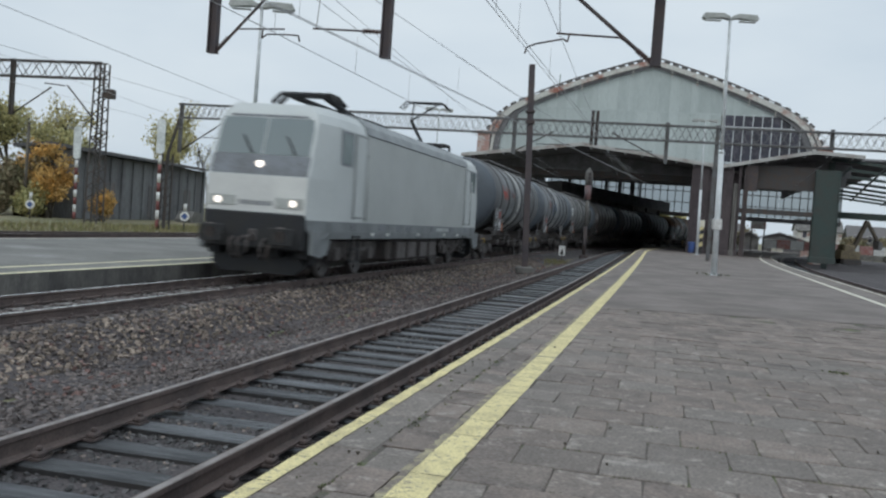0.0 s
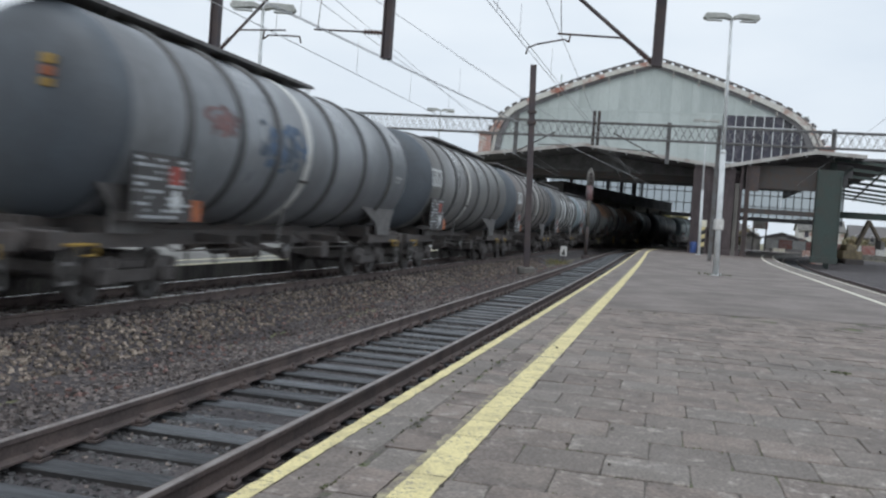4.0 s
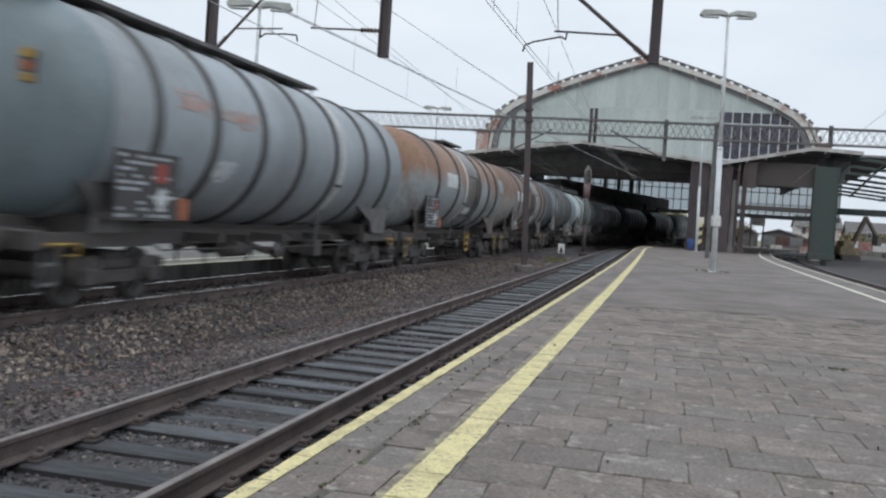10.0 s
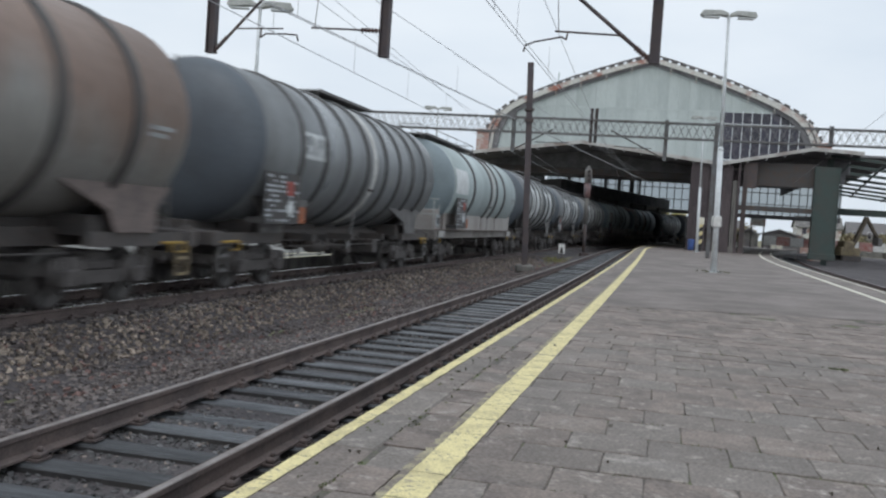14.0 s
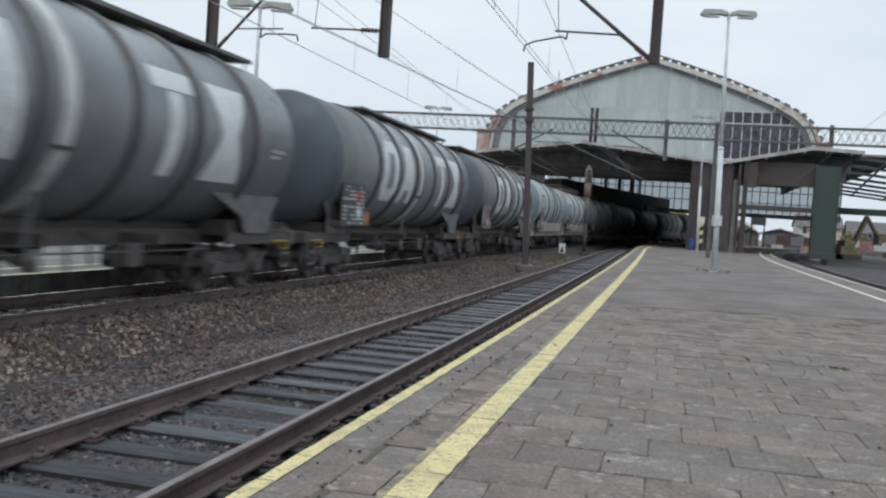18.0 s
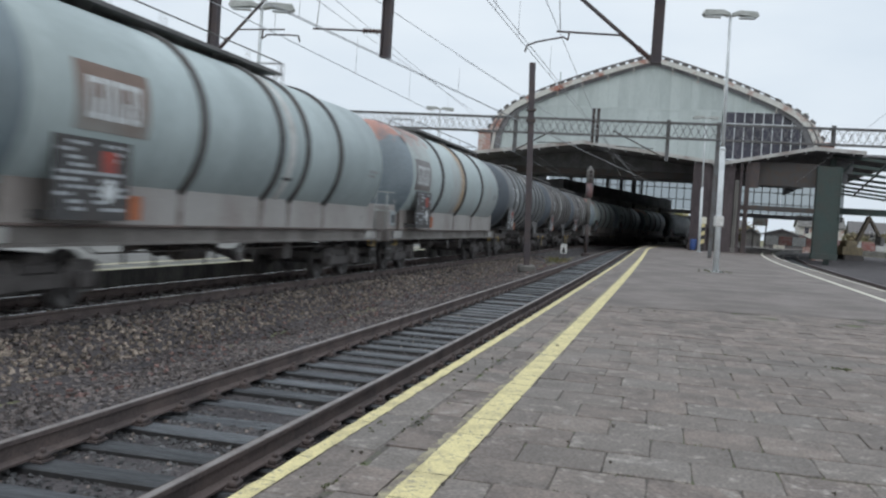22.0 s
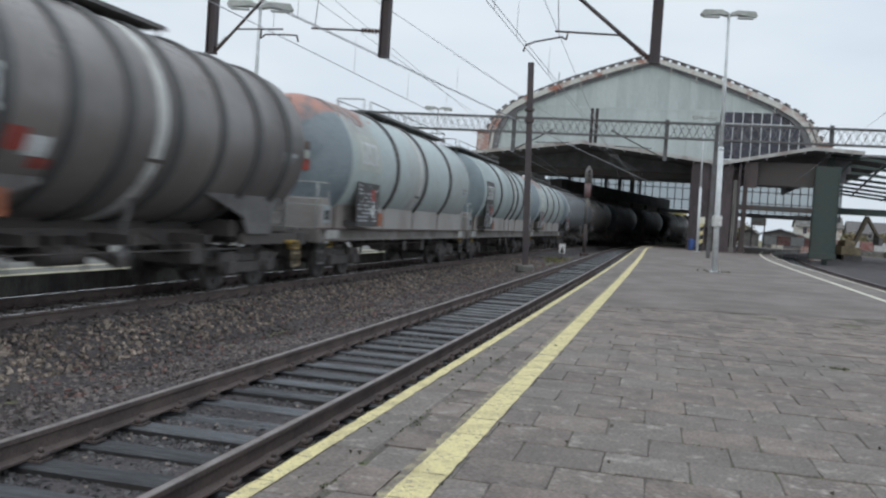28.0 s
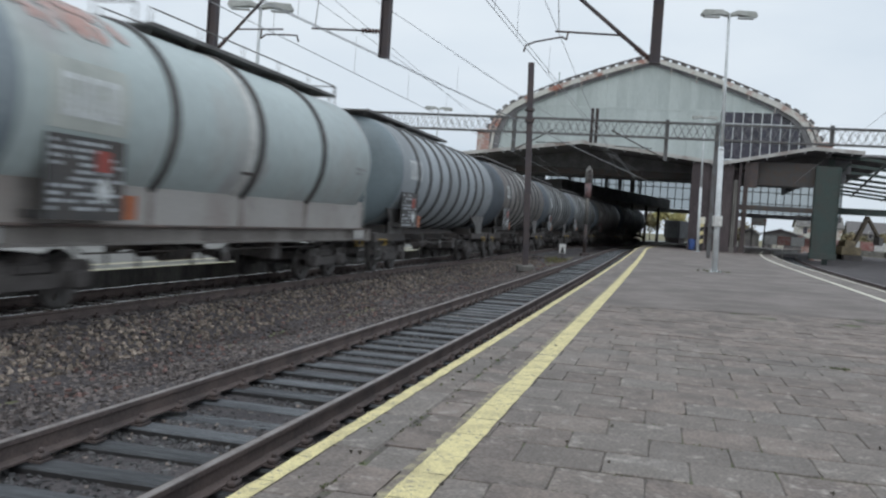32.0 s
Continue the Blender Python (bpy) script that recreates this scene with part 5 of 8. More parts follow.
B = LH - 0.5
bm = bmesh.new()
loft(bm, [level(1.48, B + 0.02, 1.49, 1.0, 0.22), level(2.45, B - 0.02, 1.49, 1.0, 0.2), level(3.78, B - 0.45, 1.46, 0.85, 0.2), level(4.0, B - 0.54, 1.36, 0.8, 0.2), level(4.2, B - 0.66, 1.16, 0.7, 0.2)])
body = part("body", bm, "loco_silver", loco, "smooth silver-grey body")
bm = bmesh.new()
loft(bm, [level(1.05, B - 0.55, 1.47, 0.1, 0.05), level(1.22, B - 0.1, 1.495, 0.95, 0.2), level(1.48, B + 0.03, 1.495, 1.0, 0.22)])
part("sole_frame", bm, "loco_frame", loco, "grey lower frame")
for sgn in (-1, 1):
    for sx in (-1, 1):
        bm = bmesh.new()
        prism(bm, [(sx * (B - 0.6), 0.6), (sx * (B - 0.1), 0.68), (sx * (B - 0.1), 1.25), (sx * (B - 1.4), 1.25), (sx * (B - 1.0), 0.68)], "y", sgn * 1.4 - 0.05, sgn * 1.4 + 0.05)
        part("corner_skirt", bm, "loco_frame", loco)
bm = bmesh.new()
prism(bm, [(-1.47, 3.82), (-1.39, 4.04), (-1.18, 4.24), (-0.9, 4.33), (0.9, 4.33), (1.18, 4.24), (1.39, 4.04), (1.47, 3.82)], "x", -B + 3.0, B - 3.4)
part("roof_hood", bm, "loco_roof", loco, "grey raised roof section")
for sx in (-1, 1):
    # windscreen lies on the raked front; white nose panel below it
    def front(z, y, out=0.012):
        x = np.interp(z, [1.48, 2.45, 3.78, 4.0, 4.18], [B + 0.02, B - 0.02, B - 0.45, B - 0.54, B - 0.66])
        return Vector((sx * (x + out), y, z))
    bm = bmesh.new()
    for y0, y1 in ((-1.19, -0.02), (0.02, 1.19)):
        for z0, z1, k in ((2.95, 3.6, 1.0), (3.6, 3.84, 0.955)):
            a, b = y0, y1
            q = [front(z0, a), front(z0, b), front(z1, b * k), front(z1, a * k)]
            face(bm, q if sx > 0 else q[::-1])
    part("windscreen", bm, "windscreen", loco, "dark greenish two-pane windscreen")
    bm = bmesh.new()
    for z0, z1, y0, y1 in ((2.47, 2.94, -1.24, 1.24), (3.86, 4.14, -1.0, 1.0)):
        face(bm, [front(z0, y0, 0.008), front(z0, y1, 0.008), front(z1, y1, 0.008), front(z1, y0, 0.008)] if sx > 0 else [front(z0, y1, 0.008), front(z0, y0, 0.008), front(z1, y0, 0.008), front(z1, y1, 0.008)])
    part("nose_band", bm, "loco_grey", loco, "dark grey band round the windscreen")
    bm = bmesh.new()
    face(bm, [front(1.6, -1.26, 0.01), front(1.6, 1.26, 0.01), front(2.45, 1.26, 0.01), front(2.45, -1.26, 0.01)] if sx > 0 else [front(1.6, 1.26, 0.01), front(1.6, -1.26, 0.01), front(2.45, -1.26, 0.01), front(2.45, 1.26, 0.01)])
    part("nose_panel", bm, "loco_white", loco, "white lower nose panel")
    for y in (-0.85, 0.85):
        c = front(1.76, y, 0.0)
        bm = bmesh.new()
        box(bm, c.x - 0.03, c.x + 0.03, y - 0.34, y + 0.34, 1.7, 1.96, bevel=0.01)
        hl = part("headlight_housing", bm, "lamp_grey", loco, "pale grey rectangular light housing")
        bm = bmesh.new()
        rod(bm, (c.x + sx * 0.02, y + 0.1 * (1 if y > 0 else -1), 1.83), (c.x + sx * 0.05, y + 0.1 * (1 if y > 0 else -1), 1.83), 0.08, 14)
        part("headlight", bm, "headlight" if sx > 0 else "loco_white", hl, "lit round headlight")
    c = front(2.72, 0, 0.0)
    bm = bmesh.new()
    rod(bm, (c.x - sx * 0.02, 0.0, 2.72), (c.x + sx * 0.05, 0, 2.72), 0.085, 14)
    part("headlight", bm, "headlight" if sx > 0 else "loco_white", loco, "lit upper headlight")
    bm = bmesh.new()
    for i in range(9):
        c = front(1.74, 0, 0.018)
        y = -0.4 + i * 0.095
        face(bm, [(c.x, y, 1.75), (c.x, y + 0.06, 1.75), (c.x, y + 0.06, 1.86), (c.x, y, 1.86)] if sx > 0 else [(c.x, y + 0.06, 1.75), (c.x, y, 1.75), (c.x, y, 1.86), (c.x, y + 0.06, 1.86)])
    tagged(part("number_bars", bm, "loco_grey", loco, "row of small grey bars"), kind="stuff")
    for y in (-0.55, 0.55):
        bm = bmesh.new()
        p, q = front(2.97, y + 0.3, 0.03), front(3.4, y, 0.03)
        bar(bm, p, q, 0.03, 0.03)
        part("wiper", bm, "loco_dark", loco)
    bm = bmesh.new()
    prism(bm, [(-0.95, 0.16), (0.95, 0.16), (1.2, 0.36), (1.05, 0.55), (-1.05, 0.55), (-1.2, 0.36)], "x", *sorted((sx * (B - 0.45), sx * (B - 0.3))))
    part("snow_plough", bm, "loco_dark", loco, "black snow plough")
    bm = bmesh.new()
    x0, x1 = sorted((sx * (B - 0.75), sx * (B - 0.5)))
    box(bm, x0, x1, -1.3, 1.3, 0.4, 1.3, bevel=0.04)
    for y in (-1.12, -0.45, 0.45, 1.12):
        xa, xb = sorted((sx * (B - 0.52), sx * (B - 0.2)))
        box(bm, xa, xb, y - 0.14, y + 0.14, 0.55, 0.95, bevel=0.03)
    part("front_apron", bm, "loco_dark", loco, "black apron below the nose")
    bm = bmesh.new()
    box(bm, *sorted((sx * (B + 0.06), sx * (B - 0.5))), -1.27, 1.27, 0.75, 1.585, bevel=0.03)
    part("buffer_beam", bm, "loco_dark", loco, "black buffer beam")
    for sgn in (-1, 1):
        b = part("buffer", buffer_mesh, "", loco, at=pose(sx * (B - 0.12), sgn * 0.875, 1.06, 0, 0, 0 if sx > 0 else 180))
        bm = bmesh.new()
        box(bm, 0.55, 0.6, -0.3, 0.3, -0.2, 0.2, bevel=0.02)
        part("buffer_plate", bm, "loco_dark", b, "wide black buffer plate")
    for y in (-0.5, -0.3, 0.32, 0.52):
        bm = bmesh.new()
        tube(bm, [(sx * (B + 0.05), y, 0.98), (sx * (B + 0.22), y, 0.9), (sx * (B + 0.26), y * 0.9, 0.62), (sx * (B + 0.12), y * 0.8, 0.5)], 0.032, 6)
        part("air_hose", bm, "under_black", loco)
    part("coupler", coupler_mesh, "", loco, at=pose(sx * (B - 0.08), 0, 1.05, 0, 0, 0 if sx > 0 else 180))
    for sgn in (-1, 1):
        bm = bmesh.new()
        x = sx * (B - 1.95)
        box(bm, x - 0.43, x + 0.43, sgn * 1.465 - 0.024, sgn * 1.465 + 0.024, 2.86, 3.74, bevel=0.02)
        cw = part("cab_window", bm, "loco_grey", loco, "dark rounded cab window frame")
        bm = bmesh.new()
        box(bm, x - 0.35, x + 0.35, sgn * 1.465 - 0.03, sgn * 1.465 + 0.03, 2.93, 3.67, bevel=0.01)
        part("pane", bm, "cab_glass", cw, "greenish side pane")
        x = sx * (B - 2.95)
        bm = bmesh.new()
        box(bm, x - 0.38, x + 0.38, sgn * 1.485 - 0.016, sgn * 1.485 + 0.016, 1.62, 3.7, bevel=0.006)
        door = part("cab_door", bm, "loco_silver", loco, "silver cab door")
        bm = bmesh.new()
        for z0, z1, xa, xb in ((1.58, 1.62, -0.42, 0.42), (3.7, 3.73, -0.42, 0.42), (1.58, 3.73, -0.42, -0.38), (1.58, 3.73, 0.38, 0.42)):
            box(bm, x + xa, x + xb, sgn * 1.483 - 0.013, sgn * 1.483 + 0.013, z0, z1)
        part("door_gap", bm, "loco_frame", door, "grey gap round the door")
        for xx in (x - 0.5, x + 0.5):
            bm = bmesh.new()
            rod(bm, (xx, sgn * 1.56, 1.55), (xx, sgn * 1.56, 3.3), 0.02, 6)
            for z in (1.6, 2.45, 3.25):
                rod(bm, (xx, sgn * 1.48, z), (xx, sgn * 1.56, z), 0.016, 6)
            part("grab_rail", bm, "loco_side", loco, "upright grab rail beside the door")
        bm = bmesh.new()
        for i in range(3):
            box(bm, x - 0.28, x + 0.28, sgn * 1.45 - 0.06, sgn * 1.45 + 0.06, 0.45 + 0.32 * i, 0.49 + 0.32 * i)
        for xx in (x - 0.28, x + 0.28):
            bar(bm, (xx, sgn * 1.46, 0.45), (xx, sgn * 1.46, 1.3), 0.03, 0.06)
        part("cab_steps", bm, "loco_dark", loco)
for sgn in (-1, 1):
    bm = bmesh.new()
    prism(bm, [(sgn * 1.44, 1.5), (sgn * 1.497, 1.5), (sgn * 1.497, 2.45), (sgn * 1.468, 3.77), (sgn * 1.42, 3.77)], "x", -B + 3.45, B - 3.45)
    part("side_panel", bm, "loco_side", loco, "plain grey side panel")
    bm = bmesh.new()
    box(bm, -B + 3.4, B - 3.4, sgn * 1.445 - 0.03, sgn * 1.44 + 0.03, 3.79, 3.815)
    part("gutter", bm, "loco_dark", loco, "dark roof gutter")
    bm = bmesh.new()
    for x in (-5.2, -3.1, 0.4, 3.7, 5.1):
        box(bm, x - 0.12, x + 0.12, sgn * 1.5 - 0.008, sgn * 1.5 + 0.008, 1.13, 1.22)
    part("frame_label", bm, "loco_white", loco, "small pale plates along the frame")
    bm = bmesh.new()
    box(bm, -3.7, -1.9, sgn * 1.5 - 0.006, sgn * 1.5 + 0.006, 1.3, 1.41)
    part("number_plate", bm, "rib_pale", loco, "long pale grey plate on the frame")
    for x in (-6.6, -4.1, -1.4, 1.6, 2.6, 4.3, 6.7):
        bm = bmesh.new()
        box(bm, x - 0.2, x + 0.2, sgn * 1.495 - 0.012, sgn * 1.495 + 0.012, 1.27, 1.44, bevel=0.01)
        part("frame_socket", bm, "loco_grey", loco, "dark recessed jacking point")
bm = bmesh.new()
box(bm, -2.6, 2.6, -1.2, 1.2, 0.35, 1.0, bevel=0.08)
part("transformer_box", bm, "under_black", loco)
for sgn in (-1, 1):
    for x in (-2.0, -0.8, 0.6, 1.8):
        bm = bmesh.new()
        box(bm, x - 0.45, x + 0.45, sgn * 1.28 - 0.12, sgn * 1.28 + 0.12, 0.42, 0.95, bevel=0.03)
        part("equipment_box", bm, "bogie_steel", loco)
bm = bmesh.new()
rod(bm, (0, -0.72, 0), (0, 0.72, 0), 0.1, 10)
for sgn in (-1, 1):
    lathe(bm, [(-0.065 * sgn, 0.3), (-0.07 * sgn, 0.62), (0.06 * sgn, 0.61), (0.06 * sgn, 0.54), (0.03 * sgn, 0.5), (0.05 * sgn, 0.25)], 24, pose(0, sgn * 0.75, 0, 0, 0, 90))
    for i in range(5):
        a = 2 * math.pi * i / 5
        rod(bm, (0.4 * math.cos(a), sgn * 0.78, 0.4 * math.sin(a)), (0.4 * math.cos(a), sgn * 0.83, 0.4 * math.sin(a)), 0.05, 6)
loco_wheel_mesh = mesh_of("wheelset", bm, "wheel_steel")
bm = bmesh.new()
for sgn in (-1, 1):
    prism(bm, [(-2.0, 0.75), (-1.9, 0.95), (1.9, 0.95), (2.0, 0.75), (0.8, 0.6), (0.5, 0.45), (-0.5, 0.45), (-0.8, 0.6)], "y", sgn * 1.1 - 0.06, sgn * 1.1 + 0.06)
    for x in (-1.3, 1.3):
        box(bm, x - 0.22, x + 0.22, sgn * 1.15 - 0.1, sgn * 1.15 + 0.1, 0.45, 0.78, bevel=0.03)
        for dx in (-0.45, 0.45):
            rod(bm, (x + dx, sgn * 1.12, 0.5), (x + dx, sgn * 1.12, 0.98), 0.11, 8)
    rod(bm, (-0.8, sgn * 1.22, 0.75), (0.5, sgn * 1.22, 0.6), 0.06, 8)
box(bm, -0.4, 0.4, -1.05, 1.05, 0.6, 0.95)
loco_bogie_mesh = mesh_of("bogie", bm, "bogie_steel")
LOCO_WHEELS = []
for sx in (-1, 1):
    bg = part("bogie", loco_bogie_mesh, "", loco, at=pose(sx * (B - 3.7), 0, 0.02))
    for dx in (-1.3, 1.3):
        LOCO_WHEELS.append(part("wheelset", loco_wheel_mesh, "", bg, at=pose(dx, 0, 0.6)))


def pantograph(name, x, rise, lean, label):
    """Base frame, two arms and the collector head."""
    base = 4.42
    p = bmesh.new()
    for sy in (-0.55, 0.55):
        bar(p, (x - 0.9, sy, base), (x + 0.9, sy, base), 0.07, 0.07)
        for dx in (-0.7, 0.7):
            rod(p, (x + dx, sy, 4.05), (x + dx, sy, base), 0.07, 8)
    for dx in (-0.9, 0.9):
        bar(p, (x + dx, -0.55, base), (x + dx, 0.55, base), 0.07, 0.07)
    ob = part(name, p, "loco_dark", loco, label)
    knee, head = (x - lean * (1.5 if rise > 1 else 2.0), 0, base + 0.1 + rise * 0.5), (x + lean * (0.3 if rise > 1 else 1.9), 0, base + 0.26 + rise)
    p = bmesh.new()
    rod(p, (x + lean * 0.5, 0, base), knee, 0.11 if rise < 1 else 0.06, 8)
    for sy in (-0.45, 0.45):
        rod(p, knee, (head[0], sy, head[2]), 0.075 if rise < 1 else 0.032, 6)
    part("arm", p, "loco_dark", ob)
    p = bmesh.new()
    for dx in (-0.2, 0.2):
        tube(p, [(head[0] + dx, -0.95, head[2] - 0.2), (head[0] + dx, -0.7, head[2] + 0.05), (head[0] + dx, 0.7, head[2] + 0.05), (head[0] + dx, 0.95, head[2] - 0.2)], 0.06 if rise < 1 else 0.03, 6)
    for sy in (-0.5, 0.5):
        bar(p, (head[0] - 0.2, sy, head[2] + 0.02), (head[0] + 0.2, sy, head[2] + 0.02), 0.04, 0.04)
    part("collector_head", p, "loco_dark", ob)


pantograph("pantograph", B - 4.7, -0.02, 1.0, "folded dark pantograph")
pantograph("pantograph", -B + 4.9, 1.35, -1.0, "raised dark pantograph")
bm = bmesh.new()
for x in (-0.1, 0.7, 1.5):
    lathe(bm, [(0, 0.16), (0.06, 0.2), (0.12, 0.12), (0.18, 0.19), (0.24, 0.11), (0.3, 0.17), (0.36, 0.06)], 10, pose(x, -0.1, 4.28, 0, -90, 0))
box(bm, -0.2, 1.7, -0.16, -0.04, 4.6, 4.68, bevel=0.02)
part("circuit_breaker", bm, "loco_dark", loco, "dark breaker on ribbed insulators")
bm = bmesh.new()
for sy in (-0.55, 0.55):
    tube(bm, [(-5.2, sy, 4.4), (-5.6, sy, 4.62), (-6.6, sy, 4.66), (-7.3, sy * 0.8, 4.55), (-7.6, sy * 0.4, 4.36)], 0.05, 6)
for x in (-5.6, -6.2, -6.8):
    bar(bm, (x, -0.55, 4.62), (x, 0.55, 4.62), 0.09, 0.06)
box(bm, -6.9, -5.4, -0.45, 0.45, 4.27, 4.5, bevel=0.04)
part("roof_frame", bm, "loco_dark", loco, "dark frame and springs on the rear roof")
bm = bmesh.new()
for x in (-3.6, -1.8, 2.6):
    for sy in (-0.4, 0.4):
        lathe(bm, [(0, 0.1), (0.04, 0.13), (0.08, 0.08), (0.12, 0.12), (0.18, 0.07)], 10, pose(x, sy, 4.29, 0, -90, 0))
for sy in (-0.4, 0.4):
    rod(bm, (-3.8, sy, 4.47), (3.6, sy, 4.47), 0.018, 6)
part("roof_line", bm, "loco_dark", loco, "dark roof conductors on insulators")
TRAIN.append((loco, (L_U0 + L_U1) / 2))

# ---- the train shed ----
def flat_frame(x, y, heading):
    """A frame at a place on the ground: x runs to the right across the tracks, y away."""
    return pose(x, y, 0, 0, 0, -heading)


HALL = flat_frame(23.95, 108.0, 15.0)
HALL_DEEP = 46.0
HC = -1.25                                 # middle of the arch in the hall's frame
ARCH = [(0, 21.9), (3, 21.05), (6, 20.1), (9, 19.1), (12, 17.98), (14.5, 16.93), (16.5, 15.85), (18, 14.65), (19, 12.7), (19.3, 10.5), (19.35, 9.0)]


def arch_z(d, drop=0.0):
    return float(np.interp(abs(d), [a for a, _ in ARCH], [z for _, z in ARCH])) - drop


hall = tagged(holder("train_shed", HALL), "large arched station train shed with pale sheet-metal gable", "train shed")


def arch_ring(bm, y0, y1, outer, inner):
    """An arch-shaped band between two drops below the outline."""
    pts = [(-d, z) for d, z in ARCH[::-1]] + [(d, z) for d, z in ARCH[1:]]
    for (a, za), (b, zb) in zip(pts[:-1], pts[1:]):
        def q(d, z, k):
            f = (abs(d) / 19.35) ** 2
            k *= 1 + 0.9 * f
            return d - math.copysign(k * f, d) if d else 0.0, z - k * (1 - 0.75 * f)
        (a0, z0), (b0, z1), (b1, z2), (a1, z3) = q(a, za, outer), q(b, zb, outer), q(b, zb, inner), q(a, za, inner)
        for y in (y0, y1):
            face(bm, [(HC + a0, y, z0), (HC + b0, y, z1), (HC + b1, y, z2), (HC + a1, y, z3)])
        face(bm, [(HC + a0, y0, z0), (HC + a0, y1, z0), (HC + b0, y1, z1), (HC + b0, y0, z1)])
        face(bm, [(HC + a1, y0, z3), (HC + a1, y1, z3), (HC + b1, y1, z2), (HC + b1, y0, z2)])


bm = bmesh.new()
arch_ring(bm, 0.0, HALL_DEEP, 0.05, 0.25)
part("vault", bm, "soffit", hall, "dark curved vault")
bm = bmesh.new()
arch_ring(bm, -0.55, 0.1, 0.0, 0.55)
part("gable_arch", bm, "white_weathered", hall, "white arch girder with rust stains")
# solid dark ring standing in for the shadowed gap below the arch
bm = bmesh.new()
arch_ring(bm, -0.25, 0.0, 0.55, 0.9)
part("gable_shadow_gap", bm, "soffit", hall, "dark strip put in for the shade below the arch")
bm = bmesh.new()
arch_ring(bm, -0.6, -0.2, -0.4, -0.27)
part("edge_rail", bm, "roof_felt", hall, "dark edge strip above the arch")
pts = [(-d, z) for d, z in ARCH[::-1]] + [(d, z) for d, z in ARCH[1:]]
block = bmesh.new()
box(block, -0.34, 0.34, -0.05, 0.4, -0.04, 0.29, bevel=0.02)
purlin_end = mesh_of("purlin_end", block, "roof_felt")
for (a, za), (b, zb) in zip(pts[:-1], pts[1:]):
    n = max(1, round(math.hypot(b - a, zb - za) / 1.15))
    for i in range(n):
        f = (i + 0.5) / n
        ang = math.degrees(math.atan2(zb - za, b - a))
        part("purlin_end", purlin_end, "", hall, at=pose(HC + a + (b - a) * f, -0.5, za + (zb - za) * f, 0, -ang, 0))
# sheet panels of the gable, in two tiers, with the glazed corner
G_L = 7.2
tiers = ((8.4, 15.95, 0), (15.98, 23.0, 1))
x = -19.18
while x < 16.0:
    x1 = x + 1.18
    for z0, z1, k in tiers:
        if k == 0 and x + 0.6 > G_L:
            continue
        d0, d1 = x - HC, x1 - HC
        t0, t1 = min(z1, arch_z(d0, 0.78)), min(z1, arch_z(d1, 0.78))
        if max(t0, t1) <= z0 + 0.1:
            continue
        bm = bmesh.new()
        prism(bm, [(x + 0.004, z0), (x1 - 0.004, z0), (x1 - 0.004, max(z0 + 0.02, t1)), (x + 0.004, max(z0 + 0.02, t0))], "y", 0.05, 0.1)
        part("sheet_panel", bm, "sheet_green", hall)
    x = x1
bm = bmesh.new()
box(bm, -17, 16, 0.02, 0.2, 15.9, 16.05)
for x in (-12, -6, 0.0, 6):
    box(bm, x - 0.06, x + 0.06, 0.1, 0.25, 8.4, 20)
part("gable_rail", bm, "sheet_green", hall, "pale green rail across the gable")
for i in range(6):
    for sgn in (-1, 1):
        d = sgn * (2.2 + 2.9 * i)
        bm = bmesh.new()
        box(bm, HC + d - 0.06, HC + d + 0.06, -0.3, 0.0, arch_z(d) - 1.3, arch_z(d) - 0.55)
        part("gable_strut", bm, "white_weathered", hall)
# glazing
x = G_L
while x < 16.4:
    x1 = x + 1.02
    for z0, z1 in ((10.6, 12.6), (12.6, 14.6), (14.6, 16.0)):
        t0, t1 = min(z1, arch_z(x - HC, 1.05)), min(z1, arch_z(x1 - HC, 1.05))
        if max(t0, t1) <= z0 + 0.1:
            continue
        bm = bmesh.new()
        prism(bm, [(x + 0.02, z0 + 0.02), (x1 - 0.02, z0 + 0.02), (x1 - 0.02, max(z0 + 0.04, t1)), (x + 0.02, max(z0 + 0.04, t0))], "y", 0.07, 0.09)
        part("pane", bm, "pane_dark", hall)
    bm = bmesh.new()
    box(bm, x - 0.05, x + 0.05, -0.02, 0.06, 10.5, min(16.1, arch_z(x - HC, 1.05)))
    part("mullion", bm, "galvanised", hall)
    x = x1
bm = bmesh.new()
for z in (10.55, 12.6, 14.6):
    box(bm, G_L, min(16.4, 17.4), -0.04, 0.06, z - 0.06, z + 0.06)
part("glazing_bar", bm, "galvanised", hall)
# brick pier at the foot of the arch
for d in (-19.3, 19.3):
    bm = bmesh.new()
    box(bm, HC + d - 0.75, HC + d + 0.75, -0.9, 0.6, -0.5, 12.4, bevel=0.03)
    box(bm, HC + d - 0.9, HC + d + 0.9, -1.05, 0.75, 12.4, 12.8, bevel=0.04)
    part("pier", bm, "brick_red", hall, "pale and red brick pier")
# inside: side walls, cross frames, far glazed gable
# left wall, its lower and front parts added to keep light out
for d in (-19.05,):
    bm = bmesh.new()
    box(bm, HC + d - 0.15, HC + d + 0.15, -14.0, HALL_DEEP, -0.5, 8.6)
    part("side_wall", bm, "soffit", hall)
for y in (12, 24, 36, 46):
    for d in (-19, 5.5):
        bm = bmesh.new()
        box(bm, HC + d - 0.25, HC + d + 0.25, y - 0.25, y + 0.25, -0.4, 9.5)
        part("shed_column", bm, "rusty_column", hall)
    if y > 40:
        continue
    bm = bmesh.new()
    box(bm, HC - 19, HC + 19, y - 0.2, y + 0.2, 10.2, 10.8)
    part("cross_beam", bm, "soffit", hall)
bm = bmesh.new()
box(bm, HC - 19, HC + 28, HALL_DEEP - 0.2, HALL_DEEP + 0.2, 5.1, 5.75)
